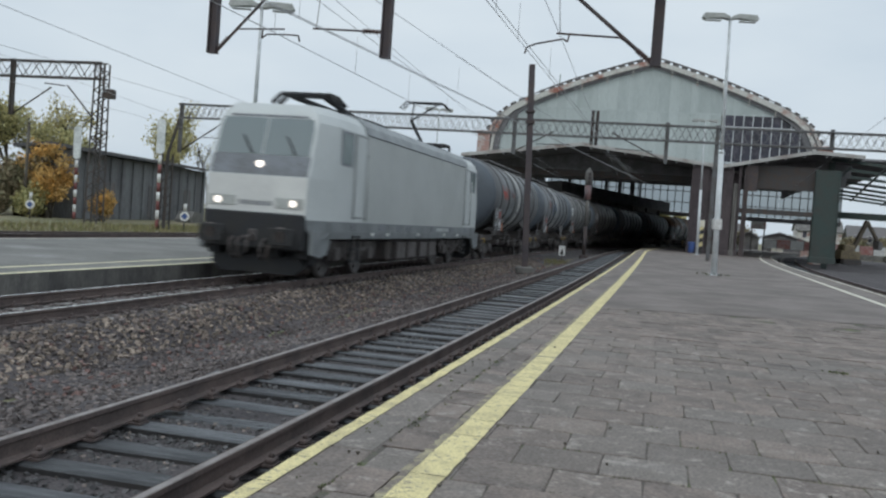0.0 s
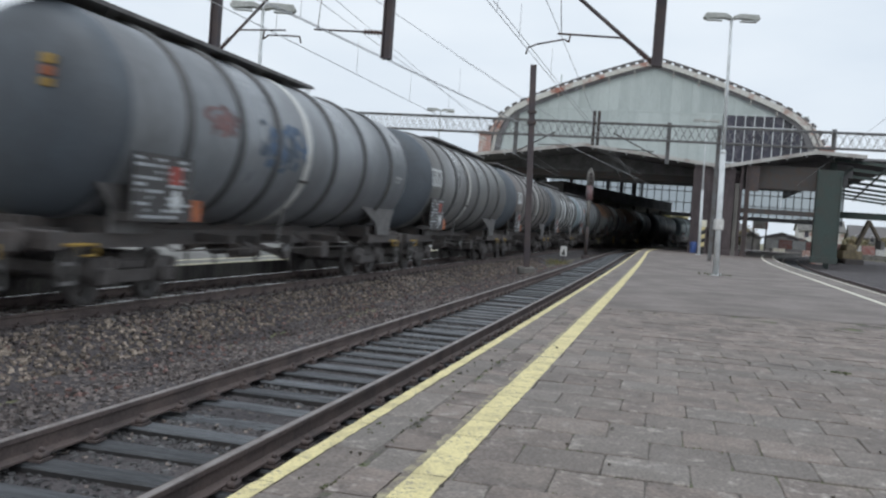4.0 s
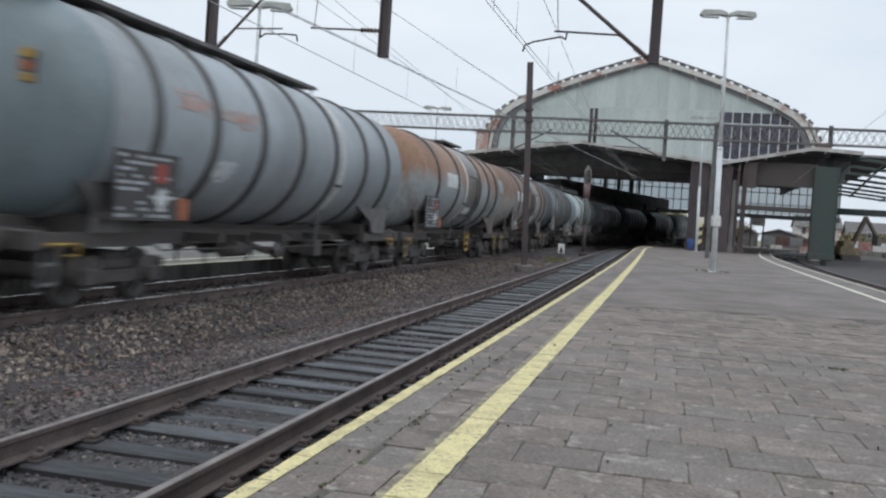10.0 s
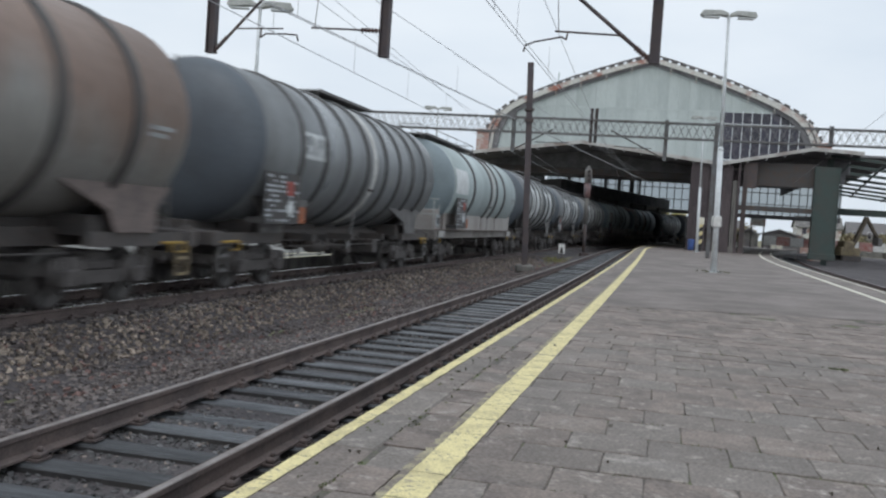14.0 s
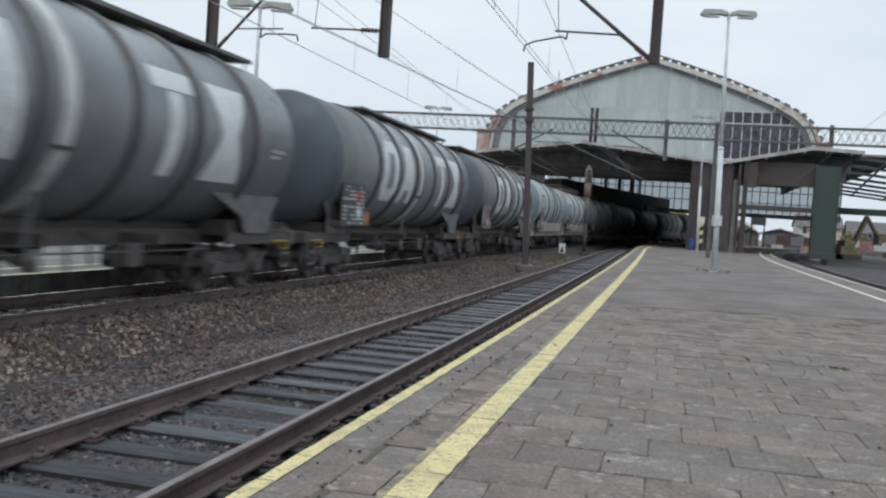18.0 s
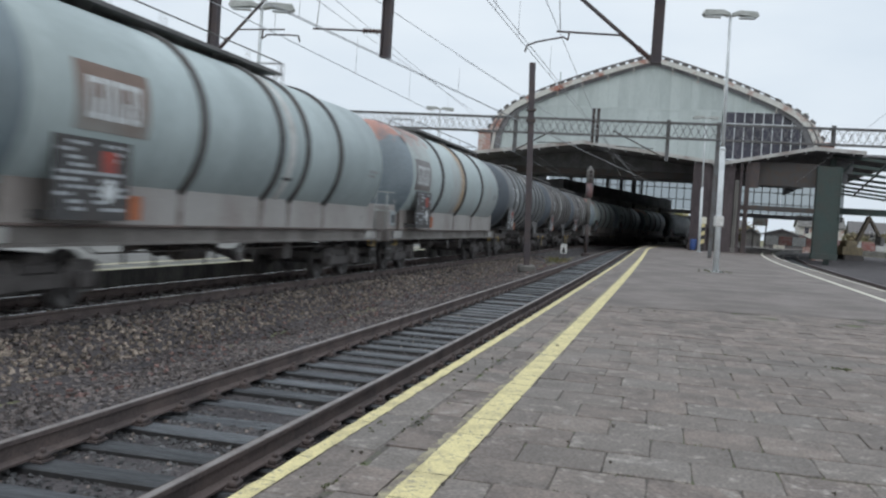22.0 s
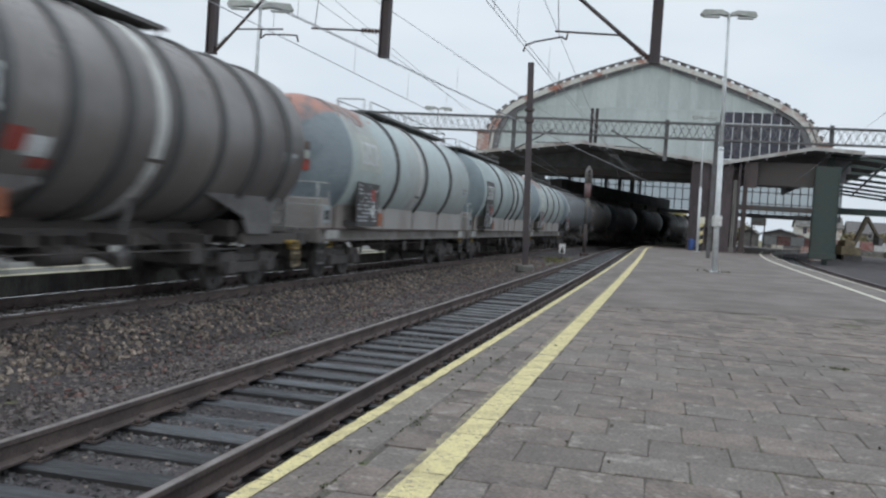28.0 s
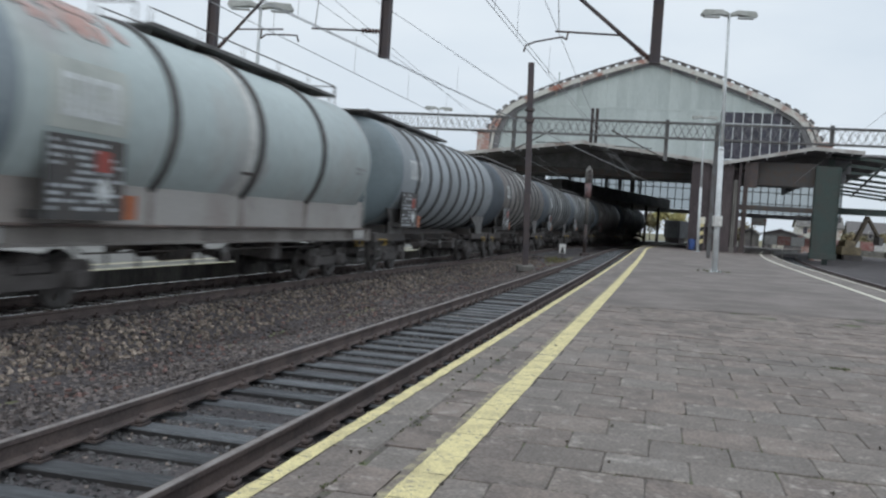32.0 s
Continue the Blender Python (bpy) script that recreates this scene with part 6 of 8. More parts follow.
part("end_beam", bm, "soffit", hall)
for x, w in ((-14.7, 0.55), (-11.2, 0.6), (-8.6, 0.5), (-6.35, 0.6), (-4.3, 0.75), (-3.0, 0.35)):
    bm = bmesh.new()
    box(bm, HC + x - w / 2, HC + x + w / 2, HALL_DEEP - 0.6, HALL_DEEP - 0.15, 5.7, 16.0)
    part("gable_pier", bm, "soffit", hall)
bars = []
x = -19.0
while x < 28.1:
    bars.append((x - 0.065, x + 0.065, 5.7, max(6.0, arch_z(x, 0.3)) if x < 19.1 else 11.4))
    x += 1.2
for z in (7.4, 9.2, 11.0, 12.8, 14.6, 16.4, 18.2):
    half = max([d for d, zz in ARCH if zz > z] + [0])
    bars.append((-half, 28.0 if z < 12 else half, z - 0.06, z + 0.06))
for x0, x1, z0, z1 in bars:
    bm = bmesh.new()
    box(bm, HC + x0, HC + x1, HALL_DEEP - 0.08, HALL_DEEP + 0.08, z0, z1)
    part("glazing_bar", bm, "lattice_steel", hall)
bm = bmesh.new()
prism(bm, [(HC + 18.7, 5.8), (HC + 28, 5.8), (HC + 28, 11.3), (HC + 18.7, 11.3)], "y", HALL_DEEP + 0.09, HALL_DEEP + 0.11)
part("end_glass", bm, "glass_clear", hall, "dirty clear glass of the far gable").visible_shadow = False
for x0, x1 in ((-18.5, -7.0), (-6.98, 7.99), (8.01, 18.68)):
    bm = bmesh.new()
    n = 8
    top = [(HC + x0 + (x1 - x0) * i / n, arch_z(x0 + (x1 - x0) * i / n, 0.4)) for i in range(n, -1, -1)]
    prism(bm, [(HC + x0, 5.8), (HC + x1, 5.8)] + top, "y", HALL_DEEP + 0.09, HALL_DEEP + 0.11)
    part("end_glass", bm, "glass_clear", hall, "dirty clear glass of the far gable").visible_shadow = False

# unseen flat roof added beside the vault to keep sky light out
bm = bmesh.new()
prism(bm, [(HC + 18.6, 11.5), (HC + 28.4, 11.5), (HC + 28.4, 11.75), (HC + 18.6, 11.75)], "y", 0.2, HALL_DEEP + 0.3)
part("aisle_roof", bm, "soffit", hall, "unseen flat roof added to block sky light")

# canopy in front of the gable
CAN = flat_frame(18.95, 85.5, 15.0)
CAN_DEEP = 22.8
canopy = tagged(holder("platform_canopy", CAN), "dark felt canopy with a pale fascia before the shed", "canopy")
EAVE = [(-18.54, 8.27), (-6.89, 9.85), (5.72, 8.45), (13.5, 10.12), (17.64, 9.89)]
for (xa, za), (xb, zb) in zip(EAVE[:-1], EAVE[1:]):
    bm = bmesh.new()
    prism(bm, [(xa, za - 0.22), (xb, zb - 0.22), (xb, zb), (xa, za)], "y", 0.1, CAN_DEEP)
    part("roof_slab", bm, "soffit", canopy, "dark boarded canopy roof")
    bm = bmesh.new()
    prism(bm, [(xa, za - 0.27), (xb, zb - 0.27), (xb, zb + 0.045), (xa, za + 0.045)], "y", 0.0, 0.09)
    part("fascia", bm, "fascia_board", canopy, "pale weathered fascia board")
    bm = bmesh.new()
    low = max(7.0, min(za, zb) - 1.53)
    prism(bm, [(xa, low), (xb, low), (xb, zb - 0.27), (xa, za - 0.27)], "y", 7.2, 7.42)
    part("truss_web", bm, "soffit", canopy, "dark girder below the canopy roof")
    bm = bmesh.new()
    prism(bm, [(xa, max(6.9, low - 0.72)), (xb, max(6.9, low - 0.72)), (xb, zb - 0.27), (xa, za - 0.27)], "y", 9.9, 10.12)
    part("truss_web", bm, "soffit", canopy, "dark girder below the canopy roof")
    n = max(2, int((xb - xa) / 1.5))
    for i in range(n):
        bm = bmesh.new()
        f = (i + 0.5) / n
        box(bm, -0.08, 0.08, 0.09, 1.2, -0.45, -0.25, pose(xa + (xb - xa) * f, 0, za + (zb - za) * f))
        part("bracket", bm, "soffit", canopy)
for x0, x1, z1, m, lb in ((3.24, 4.77, 8.5, "rusty_column", "broad rusty brown steel pier"), (6.03, 6.88, 8.5, "rusty_column", "riveted rusty brown column"), (6.94, 7.3, 6.9, "kerb", "narrow pale grey pier"), (7.34, 7.56, 8.5, "rusty_column", "narrow rusty brown column"), (7.8, 8.2, 8.5, "dark_steel", "dark steel pier"), (13.8, 15.9, 8.5, "green_steel", "dark green steel pier"), (-17.8, -17.1, 8.5, "rusty_column", "rusty column")):
    bm = bmesh.new()
    box(bm, x0, x1, 0.36, 0.9, 0.3, z1, bevel=0.035)
    col = part("column", bm, m, canopy, lb)
    bm = bmesh.new()
    for xx in (x0 + 0.08, x1 - 0.08):
        box(bm, xx - 0.06, xx + 0.06, 0.29, 0.38, 0.35, z1 - 0.25)
    box(bm, x0 - 0.08, x1 + 0.08, 0.27, 1.0, 0.3, 0.84, bevel=0.03)
    part("flange", bm, m, col)
bm = bmesh.new()
box(bm, 8.2, 14.0, 1.0, 1.3, 6.6, 8.7)
part("cross_girder", bm, "lattice_steel", canopy, "dark deep girder across the bay")
bm = bmesh.new()
box(bm, 7.3, 14.2, 0.45, 0.8, 4.3, 4.75)
part("cross_girder", bm, "lattice_steel", canopy)
bm = bmesh.new()
box(bm, -17.3, 3.4, 5.8, 6.05, 7.0, 7.65)
part("cross_girder", bm, "lattice_steel", canopy)
bm = bmesh.new()
box(bm, 8.2, 8.95, 0.4, 0.8, 6.3, 8.6)
part("knee_plate", bm, "dark_steel", canopy, "dark plate at the head of a pier")
bm = bmesh.new()
box(bm, 4.77, 6.03, 0.55, 0.72, 2.5, 8.25)
part("infill_wall", bm, "rusty_column", canopy, "rusty brown infill sheet")
# platform building behind the columns; unseen length added to shade the train
building = tagged(holder("platform_building", CAN), "dark brown platform building, its unseen length added to shade the train", "building")
bm = bmesh.new()
box(bm, 3.6, 7.6, 1.2, 54.0, 0.3, 7.9, bevel=0.03)
part("wall", bm, "rusty_column", building, "dark brown weathered wall")
bm = bmesh.new()
box(bm, 3.3, 7.85, 1.05, 54.3, 7.9, 8.1)
part("roof", bm, "roof_felt", building)
for x in (4.9, 5.75):
    bm = bmesh.new()
    box(bm, x - 0.4, x + 0.4, 1.14, 1.2, 0.36, 2.45, bevel=0.01)
    part("door", bm, "dark_steel", building, "dark panelled door")

# yellow and black striped post box beside the columns
post = tagged(holder("hazard_post", CAN @ pose(4.41, -2.7, P_Z)), "yellow and black striped post with a pale box", "post")
for i in range(6):
    bm = bmesh.new()
    prism(bm, [(-0.18, 0.22 + 0.36 * i), (0.18, 0.36 + 0.36 * i), (0.18, 0.72 + 0.36 * i), (-0.18, 0.58 + 0.36 * i)], "y", -0.11, 0.11)
    part("stripe", bm, "yellow_paint" if i % 2 else "black_paint", post)
bm = bmesh.new()
box(bm, -0.27, 0.27, -0.14, 0.14, 2.38, 2.97, bevel=0.03)
part("box", bm, "cream_paint", post)
bm = bmesh.new()
box(bm, -0.18, 0.18, -0.11, 0.11, 0, 0.29)
part("foot", bm, "black_paint", post)

bin_ = tagged(holder("litter_bin", pose(22.37, 84.06, P_Z)), "small blue litter bin beside the columns", "bin")
bm = bmesh.new()
lathe(bm, [(0.0, 0.24), (0.05, 0.27), (0.85, 0.32), (0.9, 0.3)], 14, pose(0, 0, 0, 0, -90, 0))
part("drum", bm, "blue_paint", bin_)
bm = bmesh.new()
lathe(bm, [(0.9, 0.33), (0.95, 0.33), (1.0, 0.2)], 14, pose(0, 0, 0, 0, -90, 0))
part("lid", bm, "blue_paint", bin_)

# long canopy over the platform beyond the train, inside the shed
inner = tagged(holder("inner_canopy"), "long dark platform roof running through the shed", "canopy")
bm = bmesh.new()
A, Bp = Vector((12.6, 103, 0)), Vector((35.5, 148, 0))
d = (Bp - A).normalized()
side = Vector((-d.y, d.x, 0))
L = (Bp - A).length
m = Matrix.Translation(A) @ Matrix.Rotation(math.atan2(d.y, d.x), 4, "Z")
prism(bm, [(0.0, 5.6), (7.0, 5.2), (7.0, 6.4), (0.0, 7.0)], "x", 0, L, m)
part("roof_slab", bm, "soffit", inner)
for i in range(7):
    bm = bmesh.new()
    box(bm, i * 7.5 + 1, i * 7.5 + 1.35, 0.5, 0.85, Q_Z, 5.6, m)
    part("column", bm, "rusty_column", inner)
    bm = bmesh.new()
    box(bm, i * 7.5 + 1, i * 7.5 + 1.35, 5.5, 5.85, Q_Z, 5.3, m)
    part("column", bm, "rusty_column", inner)


# ---- overhead line portals ----
def lattice_beam(bm, x0, x1, z0, z1, y0, y1, pitch, chord=0.1, crossed=False):
    for z in (z0, z1):
        for y in (y0, y1):
            bar(bm, (x0, y, z), (x1, y, z), chord, chord)
    n = max(2, int((x1 - x0) / pitch))
    for i in range(n):
        a, b = x0 + (x1 - x0) * i / n, x0 + (x1 - x0) * (i + 1) / n
        for y in (y0, y1):
            if crossed:
                bar(bm, (a, y, z0), (b, y, z1), 0.022, 0.022)
                bar(bm, (a, y, z1), (b, y, z0), 0.022, 0.022)
                continue
            bar(bm, (a, y, z0), ((a + b) / 2, y, z1), 0.045, 0.045)
            bar(bm, ((a + b) / 2, y, z1), (b, y, z0), 0.045, 0.045)
        bar(bm, (a, y0, z1), (b, y1, z1), 0.04, 0.04)


def drop_post(parent, x, z0, z1, w=0.2, material="purple_steel"):
    bm = bmesh.new()
    box(bm, x - w / 2, x + w / 2, -0.03, 0.03, z0, z1)
    for xx in (x - w / 2, x + w / 2):
        box(bm, xx - 0.02, xx + 0.02, -w / 2, w / 2, z0, z1)
    box(bm, x - w * 0.6, x + w * 0.6, -w * 0.6, w * 0.6, z0 - 0.03, z0)
    return part("drop_post", bm, material, parent, "hanging steel post")


def insulator(bm, p, q, n=5, r=0.07):
    p, q = Vector(p), Vector(q)
    rod(bm, p, q, r * 0.45, 6)
    for i in range(n):
        c = p.lerp(q, (i + 0.5) / n)
        d = (q - p).normalized() * 0.025
        rod(bm, c - d, c + d, r, 10)


NEARER = 0.852
PORTAL1 = flat_frame(-2.07 * NEARER, 27.0 * NEARER, 14.0)
portal = tagged(holder("catenary_portal", PORTAL1), "overhead line portal with hanging steel posts and cantilever arms", "catenary portal")
bm = bmesh.new()
lattice_beam(bm, -24.5, 16.0, 8.35, 9.3, -0.4, 0.4, 1.3)
part("beam", bm, "lattice_steel", portal, "steel lattice beam")
for x in (-24.5, 16.0):
    bm = bmesh.new()
    for dx, dy in ((-0.3, -0.4), (0.3, -0.4), (0.3, 0.4), (-0.3, 0.4)):
        bar(bm, (x + dx, dy, -0.9), (x + dx, dy, 9.4), 0.1, 0.1)
    for i in range(11):
        for dy in (-0.4, 0.4):
            bar(bm, (x - 0.3, dy, -0.4 + 0.85 * i), (x + 0.3, dy, 0.45 + 0.85 * i), 0.05, 0.05)
    part("mast", bm, "lattice_steel", portal, "lattice mast")
for x in (-5.52, -0.02, 7.63):
    drop_post(portal, x, 6.28, 8.6, 0.24)
# arm carrying the train's wire
bm = bmesh.new()
rod(bm, (-5.35, 0, 6.36), (-3.72, 0, 8.08), 0.045, 8)
part("bracket_arm", bm, "dark_steel", portal)
bm = bmesh.new()
rod(bm, (-3.72, 0, 8.05), (-4.75, 0, 7.0), 0.02, 6)
rod(bm, (-4.75, 0, 7.0), (-3.2, 0, 7.02), 0.025, 6)
tube(bm, [(-3.9, 0, 7.0), (-3.92, 0, 6.74), (-3.75, 0, 6.86), (-3.1, 0, 6.86), (-2.75, 0, 6.84), (-2.7, 0, 6.66)], 0.025, 6)
part("steady_arm", bm, "dark_steel", portal)
bm = bmesh.new()
insulator(bm, (-5.42, 0, 6.3), (-5.0, 0, 6.75), 6)
part("insulator", bm, "insulator", portal)
# arm to the left of the second post
bm = bmesh.new()
rod(bm, (-2.3, 0, 7.06), (-0.75, 0, 7.02), 0.03, 6)
rod(bm, (-2.2, 0, 7.06), (-2.1, 0, 8.4), 0.012, 5)
part("steady_arm", bm, "dark_steel", portal)
bm = bmesh.new()
insulator(bm, (-0.75, 0, 7.02), (-0.14, 0, 7.0), 6)
part("insulator", bm, "insulator", portal)
# arms over our track, on the third post
bm = bmesh.new()
rod(bm, (7.45, 0, 6.4), (5.35, 0, 8.12), 0.055, 8)
part("bracket_arm", bm, "dark_steel", portal)
bm = bmesh.new()
insulator(bm, (7.52, 0, 6.34), (7.1, 0, 6.68), 6, 0.08)
part("insulator", bm, "insulator", portal)
bm = bmesh.new()
rod(bm, (4.9, 0, 7.08), (6.65, 0, 7.0), 0.03, 6)
tube(bm, [(5.25, 0, 7.05), (5.22, 0, 6.85), (5.1, 0, 6.93), (4.35, 0, 6.78), (4.1, 0, 6.68), (4.05, 0, 6.5)], 0.025, 6)
rod(bm, (5.0, 0, 7.06), (4.9, 0, 8.3), 0.012, 5)
part("steady_arm", bm, "dark_steel", portal)
bm = bmesh.new()
rod(bm, (6.65, 0, 7.0), (7.1, 0, 6.68), 0.03, 6)
part("strut", bm, "dark_steel", portal)

for ob in portal.children:
    ob.data.transform(Matrix.Translation((0, 0, EYE[2] * (1 - NEARER))) @ Matrix.Scale(NEARER, 4))

PORTAL2 = flat_frame(10.71, 59.0, 14.5)
portal2 = tagged(holder("catenary_portal", PORTAL2), "long lattice overhead line portal crossing all the tracks", "catenary portal")
bm = bmesh.new()
lattice_beam(bm, -31.2, 22.0, 7.65, 8.6, -0.3, 0.3, 0.46, 0.085, True)
part("beam", bm, "lattice_grey", portal2, "long steel lattice beam")
for x, z0, z1 in ((-31.1, 5.2, 8.7), (-6.85, 6.4, 9.0), (2.83, 6.25, 8.8), (5.85, -0.3, 8.75), (12.45, 7.6, 8.8)):
    drop_post(portal2, x, z0, z1, 0.2, "lattice_grey")
for x in (-1.86, -1.56):
    drop_post(portal2, x, 7.2, 9.35, 0.15, "dark_steel")
for x in (-32.0, 22.0):
    bm = bmesh.new()
    for dx, dy in ((-0.25, -0.3), (0.25, -0.3), (0.25, 0.3), (-0.25, 0.3)):
        bar(bm, (x + dx, dy, -0.5), (x + dx, dy, 8.7 if x > 0 else 5.0), 0.1, 0.1)
    for i in range(8):
        for dy in (-0.3, 0.3):
            bar(bm, (x - 0.25, dy, -0.4 + 0.65 * i), (x + 0.25, dy, 0.25 + 0.65 * i), 0.05, 0.05)
    part("mast", bm, "lattice_steel", portal2, "lattice mast")
bm = bmesh.new()
bar(bm, (-32.0, 0, 5.0), (-31.1, 0, 8.0), 0.15, 0.15)
part("bracket_arm", bm, "lattice_steel", portal2)
bm = bmesh.new()
rod(bm, (-31.0, 0, 5.3), (-27.5, 0, 7.6), 0.05, 6)
part("bracket_arm", bm, "lattice_steel", portal2)
bm = bmesh.new()
rod(bm, (-29.3, 0, 6.3), (-26.8, 0, 6.3), 0.03, 6)
part("bracket_arm", bm, "lattice_steel", portal2)
bm = bmesh.new()
rod(bm, (2.7, 0, 6.4), (-0.6, 0, 8.0), 0.045, 6)
part("bracket_arm", bm, "lattice_steel", portal2)
bm = bmesh.new()
rod(bm, (-0.3, 0, 7.0), (2.0, 0, 6.95), 0.03, 6)
part("bracket_arm", bm, "lattice_steel", portal2)
bm = bmesh.new()
rod(bm, (-6.8, 0, 6.5), (-4.3, 0, 7.9), 0.045, 6)
part("bracket_arm", bm, "lattice_steel", portal2)
bm = bmesh.new()
rod(bm, (-5.4, 0, 7.05), (-3.2, 0, 7.1), 0.03, 6)
part("bracket_arm", bm, "lattice_steel", portal2)

PORTAL3 = flat_frame(-26.45, 70.0, 14.5)
portal3 = tagged(holder("catenary_portal", PORTAL3), "lattice mast and beam of an overhead line portal behind the platforms", "catenary portal")
bm = bmesh.new()
for dx, dy in ((-0.55, -0.4), (0.5, -0.4), (0.5, 0.4), (-0.55, 0.4)):
    bar(bm, (dx, dy, -0.5), (dx * 0.75, dy * 0.8, 11.5), 0.12, 0.12)
for i in range(13):
    k = 1 - 0.25 * i / 13
    for dy in (-0.4, 0.4):
        bar(bm, (-0.55 * k, dy * k, -0.4 + 0.9 * i), (0.5 * k, dy * k, 0.05 + 0.9 * i), 0.07, 0.07)
        bar(bm, (0.5 * k, dy * k, 0.05 + 0.9 * i), (-0.55 * k, dy * k, 0.5 + 0.9 * i), 0.07, 0.07)
part("mast", bm, "lattice_steel", portal3, "tall lattice mast")
bm = bmesh.new()
lattice_beam(bm, -24.0, 0.2, 10.35, 11.55, -0.35, 0.35, 1.7)
part("beam", bm, "lattice_steel", portal3, "steel lattice beam")
drop_post(portal3, -7.9, 7.4, 11.7, 0.28, "lattice_steel")
bm = bmesh.new()
for dx, dy in ((-0.4, -0.4), (0.4, -0.4), (0.4, 0.4), (-0.4, 0.4)):
    bar(bm, (-24 + dx, dy, -0.5), (-24 + dx, dy, 11.5), 0.12, 0.12)
part("mast", bm, "lattice_steel", portal3, "tall lattice mast")
bm = bmesh.new()
rod(bm, (-7.7, 0, 7.5), (-4.4, 0, 9.6), 0.06, 6)
part("bracket_arm", bm, "lattice_steel", portal3)
bm = bmesh.new()
rod(bm, (-3.2, 0, 9.75), (-5.0, 0, 9.9), 0.05, 6)
part("bracket_arm", bm, "lattice_steel", portal3)
bm = bmesh.new()
rod(bm, (-3.0, 0, 9.8), (-0.5, 0, 7.3), 0.06, 6)
part("bracket_arm", bm, "lattice_steel", portal3)
bm = bmesh.new()
box(bm, 0.4, 1.1, -0.3, 0.3, 8.9, 9.6, bevel=0.05)
part("bracket_arm", bm, "lattice_steel", portal3)

# lone steel pole between the tracks
pole = tagged(holder("steel_pole", pose(3.72, 41.9, 0, 0, -2.2, 0)), "dark rusty steel mast standing in the ballast between tracks", "mast")
bm = bmesh.new()
box(bm, -0.13, 0.13, -0.13, -0.1, -0.4, 8.95)
box(bm, -0.13, 0.13, 0.1, 0.13, -0.4, 8.95)
box(bm, -0.02, 0.02, -0.1, 0.1, -0.4, 8.95)
part("shaft", bm, "purple_steel", pole)
bm = bmesh.new()
box(bm, -0.4, 0.4, -0.4, 0.4, -0.45, -0.12, bevel=0.06)
part("footing", bm, "kerb", pole)
bm = bmesh.new()
box(bm, -0.2, 0.2, -0.2, 0.2, 6.3, 6.42)
box(bm, -0.2, 0.2, -0.2, 0.2, 6.8, 6.9)
part("clamp", bm, "dark_steel", pole)


# ---- lamps ----
def lamp(x, y, base, height, label, lean=0.0, plates=()):
    ob = tagged(holder("platform_lamp", pose(x, y, base, 0, lean, 0)), label, "lamp post", group="platform lamps")
    bm = bmesh.new()
    rod(bm, (0, 0, 0), (0, 0, height * 0.48), 0.115, 14, 0.105)
    rod(bm, (0, 0, height * 0.48), (0, 0, height), 0.075, 12, 0.05)
    lathe(bm, [(0, 0.118), (0.06, 0.112), (0.12, 0.08)], 14, pose(0, 0, height * 0.48 - 0.04, 0, -90, 0))
    part("pole", bm, "galvanised", ob, "pale grey tapering steel pole")
    bm = bmesh.new()
    box(bm, -0.2, 0.2, -0.2, 0.2, 0, 0.03)
    for dx in (-0.15, 0.15):
        for dy in (-0.15, 0.15):
            rod(bm, (dx, dy, 0.03), (dx, dy, 0.07), 0.02, 6)
    part("base_plate", bm, "galvanised", ob)
    for sgn in (-1, 1):
        bm = bmesh.new()
        prism(bm, [(sgn * 0.04, height - 0.08), (sgn * 0.3, height - 0.02), (sgn * 1.0, height - 0.1), (sgn * 1.05, height - 0.02), (sgn * 0.98, height + 0.12), (sgn * 0.3, height + 0.14), (sgn * 0.04, height + 0.03)], "y", -0.16, 0.16)
        hd = part("lamp_head", bm, "lamp_grey", ob, "long grey lamp housing")
        bm = bmesh.new()
        box(bm, min(sgn * 0.35, sgn * 0.95), max(sgn * 0.35, sgn * 0.95), -0.13, 0.13, height - 0.14, height - 0.1)
        part("lens", bm, "pane_milky", hd)
    for z, h, m in plates:
        bm = bmesh.new()
        box(bm, -0.15, 0.15, -0.15, 0.15, z, z + h, bevel=0.01)
        part("sign_plate", bm, m, ob, "small white plate")
    return ob


lamp(10.4, 35.55, P_Z, 9.8, "pale grey twin-headed platform lamp post", -1.0, ((1.75, 0.4, "white_paint"),))
lamp(20.86, 76.52, P_Z, 11.0, "pale grey twin-headed platform lamp post by the shed", -1.0)
lamp(-6.4, 30.0, Q_Z, 7.9, "pale grey twin-headed lamp post on the other platform", 0.3)
lamp(-1.1, 70.0, Q_Z, 9.7, "distant twin-headed lamp post on the other platform", 0.3)


# ---- wires ----
def wire(x0, heading, z, y0, y1, r, label, droop=0.0, mid=40.0, span=30.0):
    """A wire that runs straight over the tracks; droop between its supports."""
    ob = tagged(holder("overhead_wire"), label, "wire", group="overhead wires")
    bm = bmesh.new()
    pts = []
    y = y0
    while y <= y1:
        f = ((y - mid) % span) / span
        pts.append((x0 + y * math.tan(radians(heading)), y, z - droop * 4 * f * (1 - f)))
        y += 2.0 if droop else (y1 - y0) / 4
    tube(bm, pts, r * 0.66, 5)
    part("strand", bm, "wire", ob)
    return ob


def dropper(parent, x0, heading, y, z0, z1):
    bm = bmesh.new()
    x = x0 + y * math.tan(radians(heading))
    rod(bm, (x, y, z0), (x, y, z1), 0.006, 4)
    part("dropper", bm, "wire", parent)


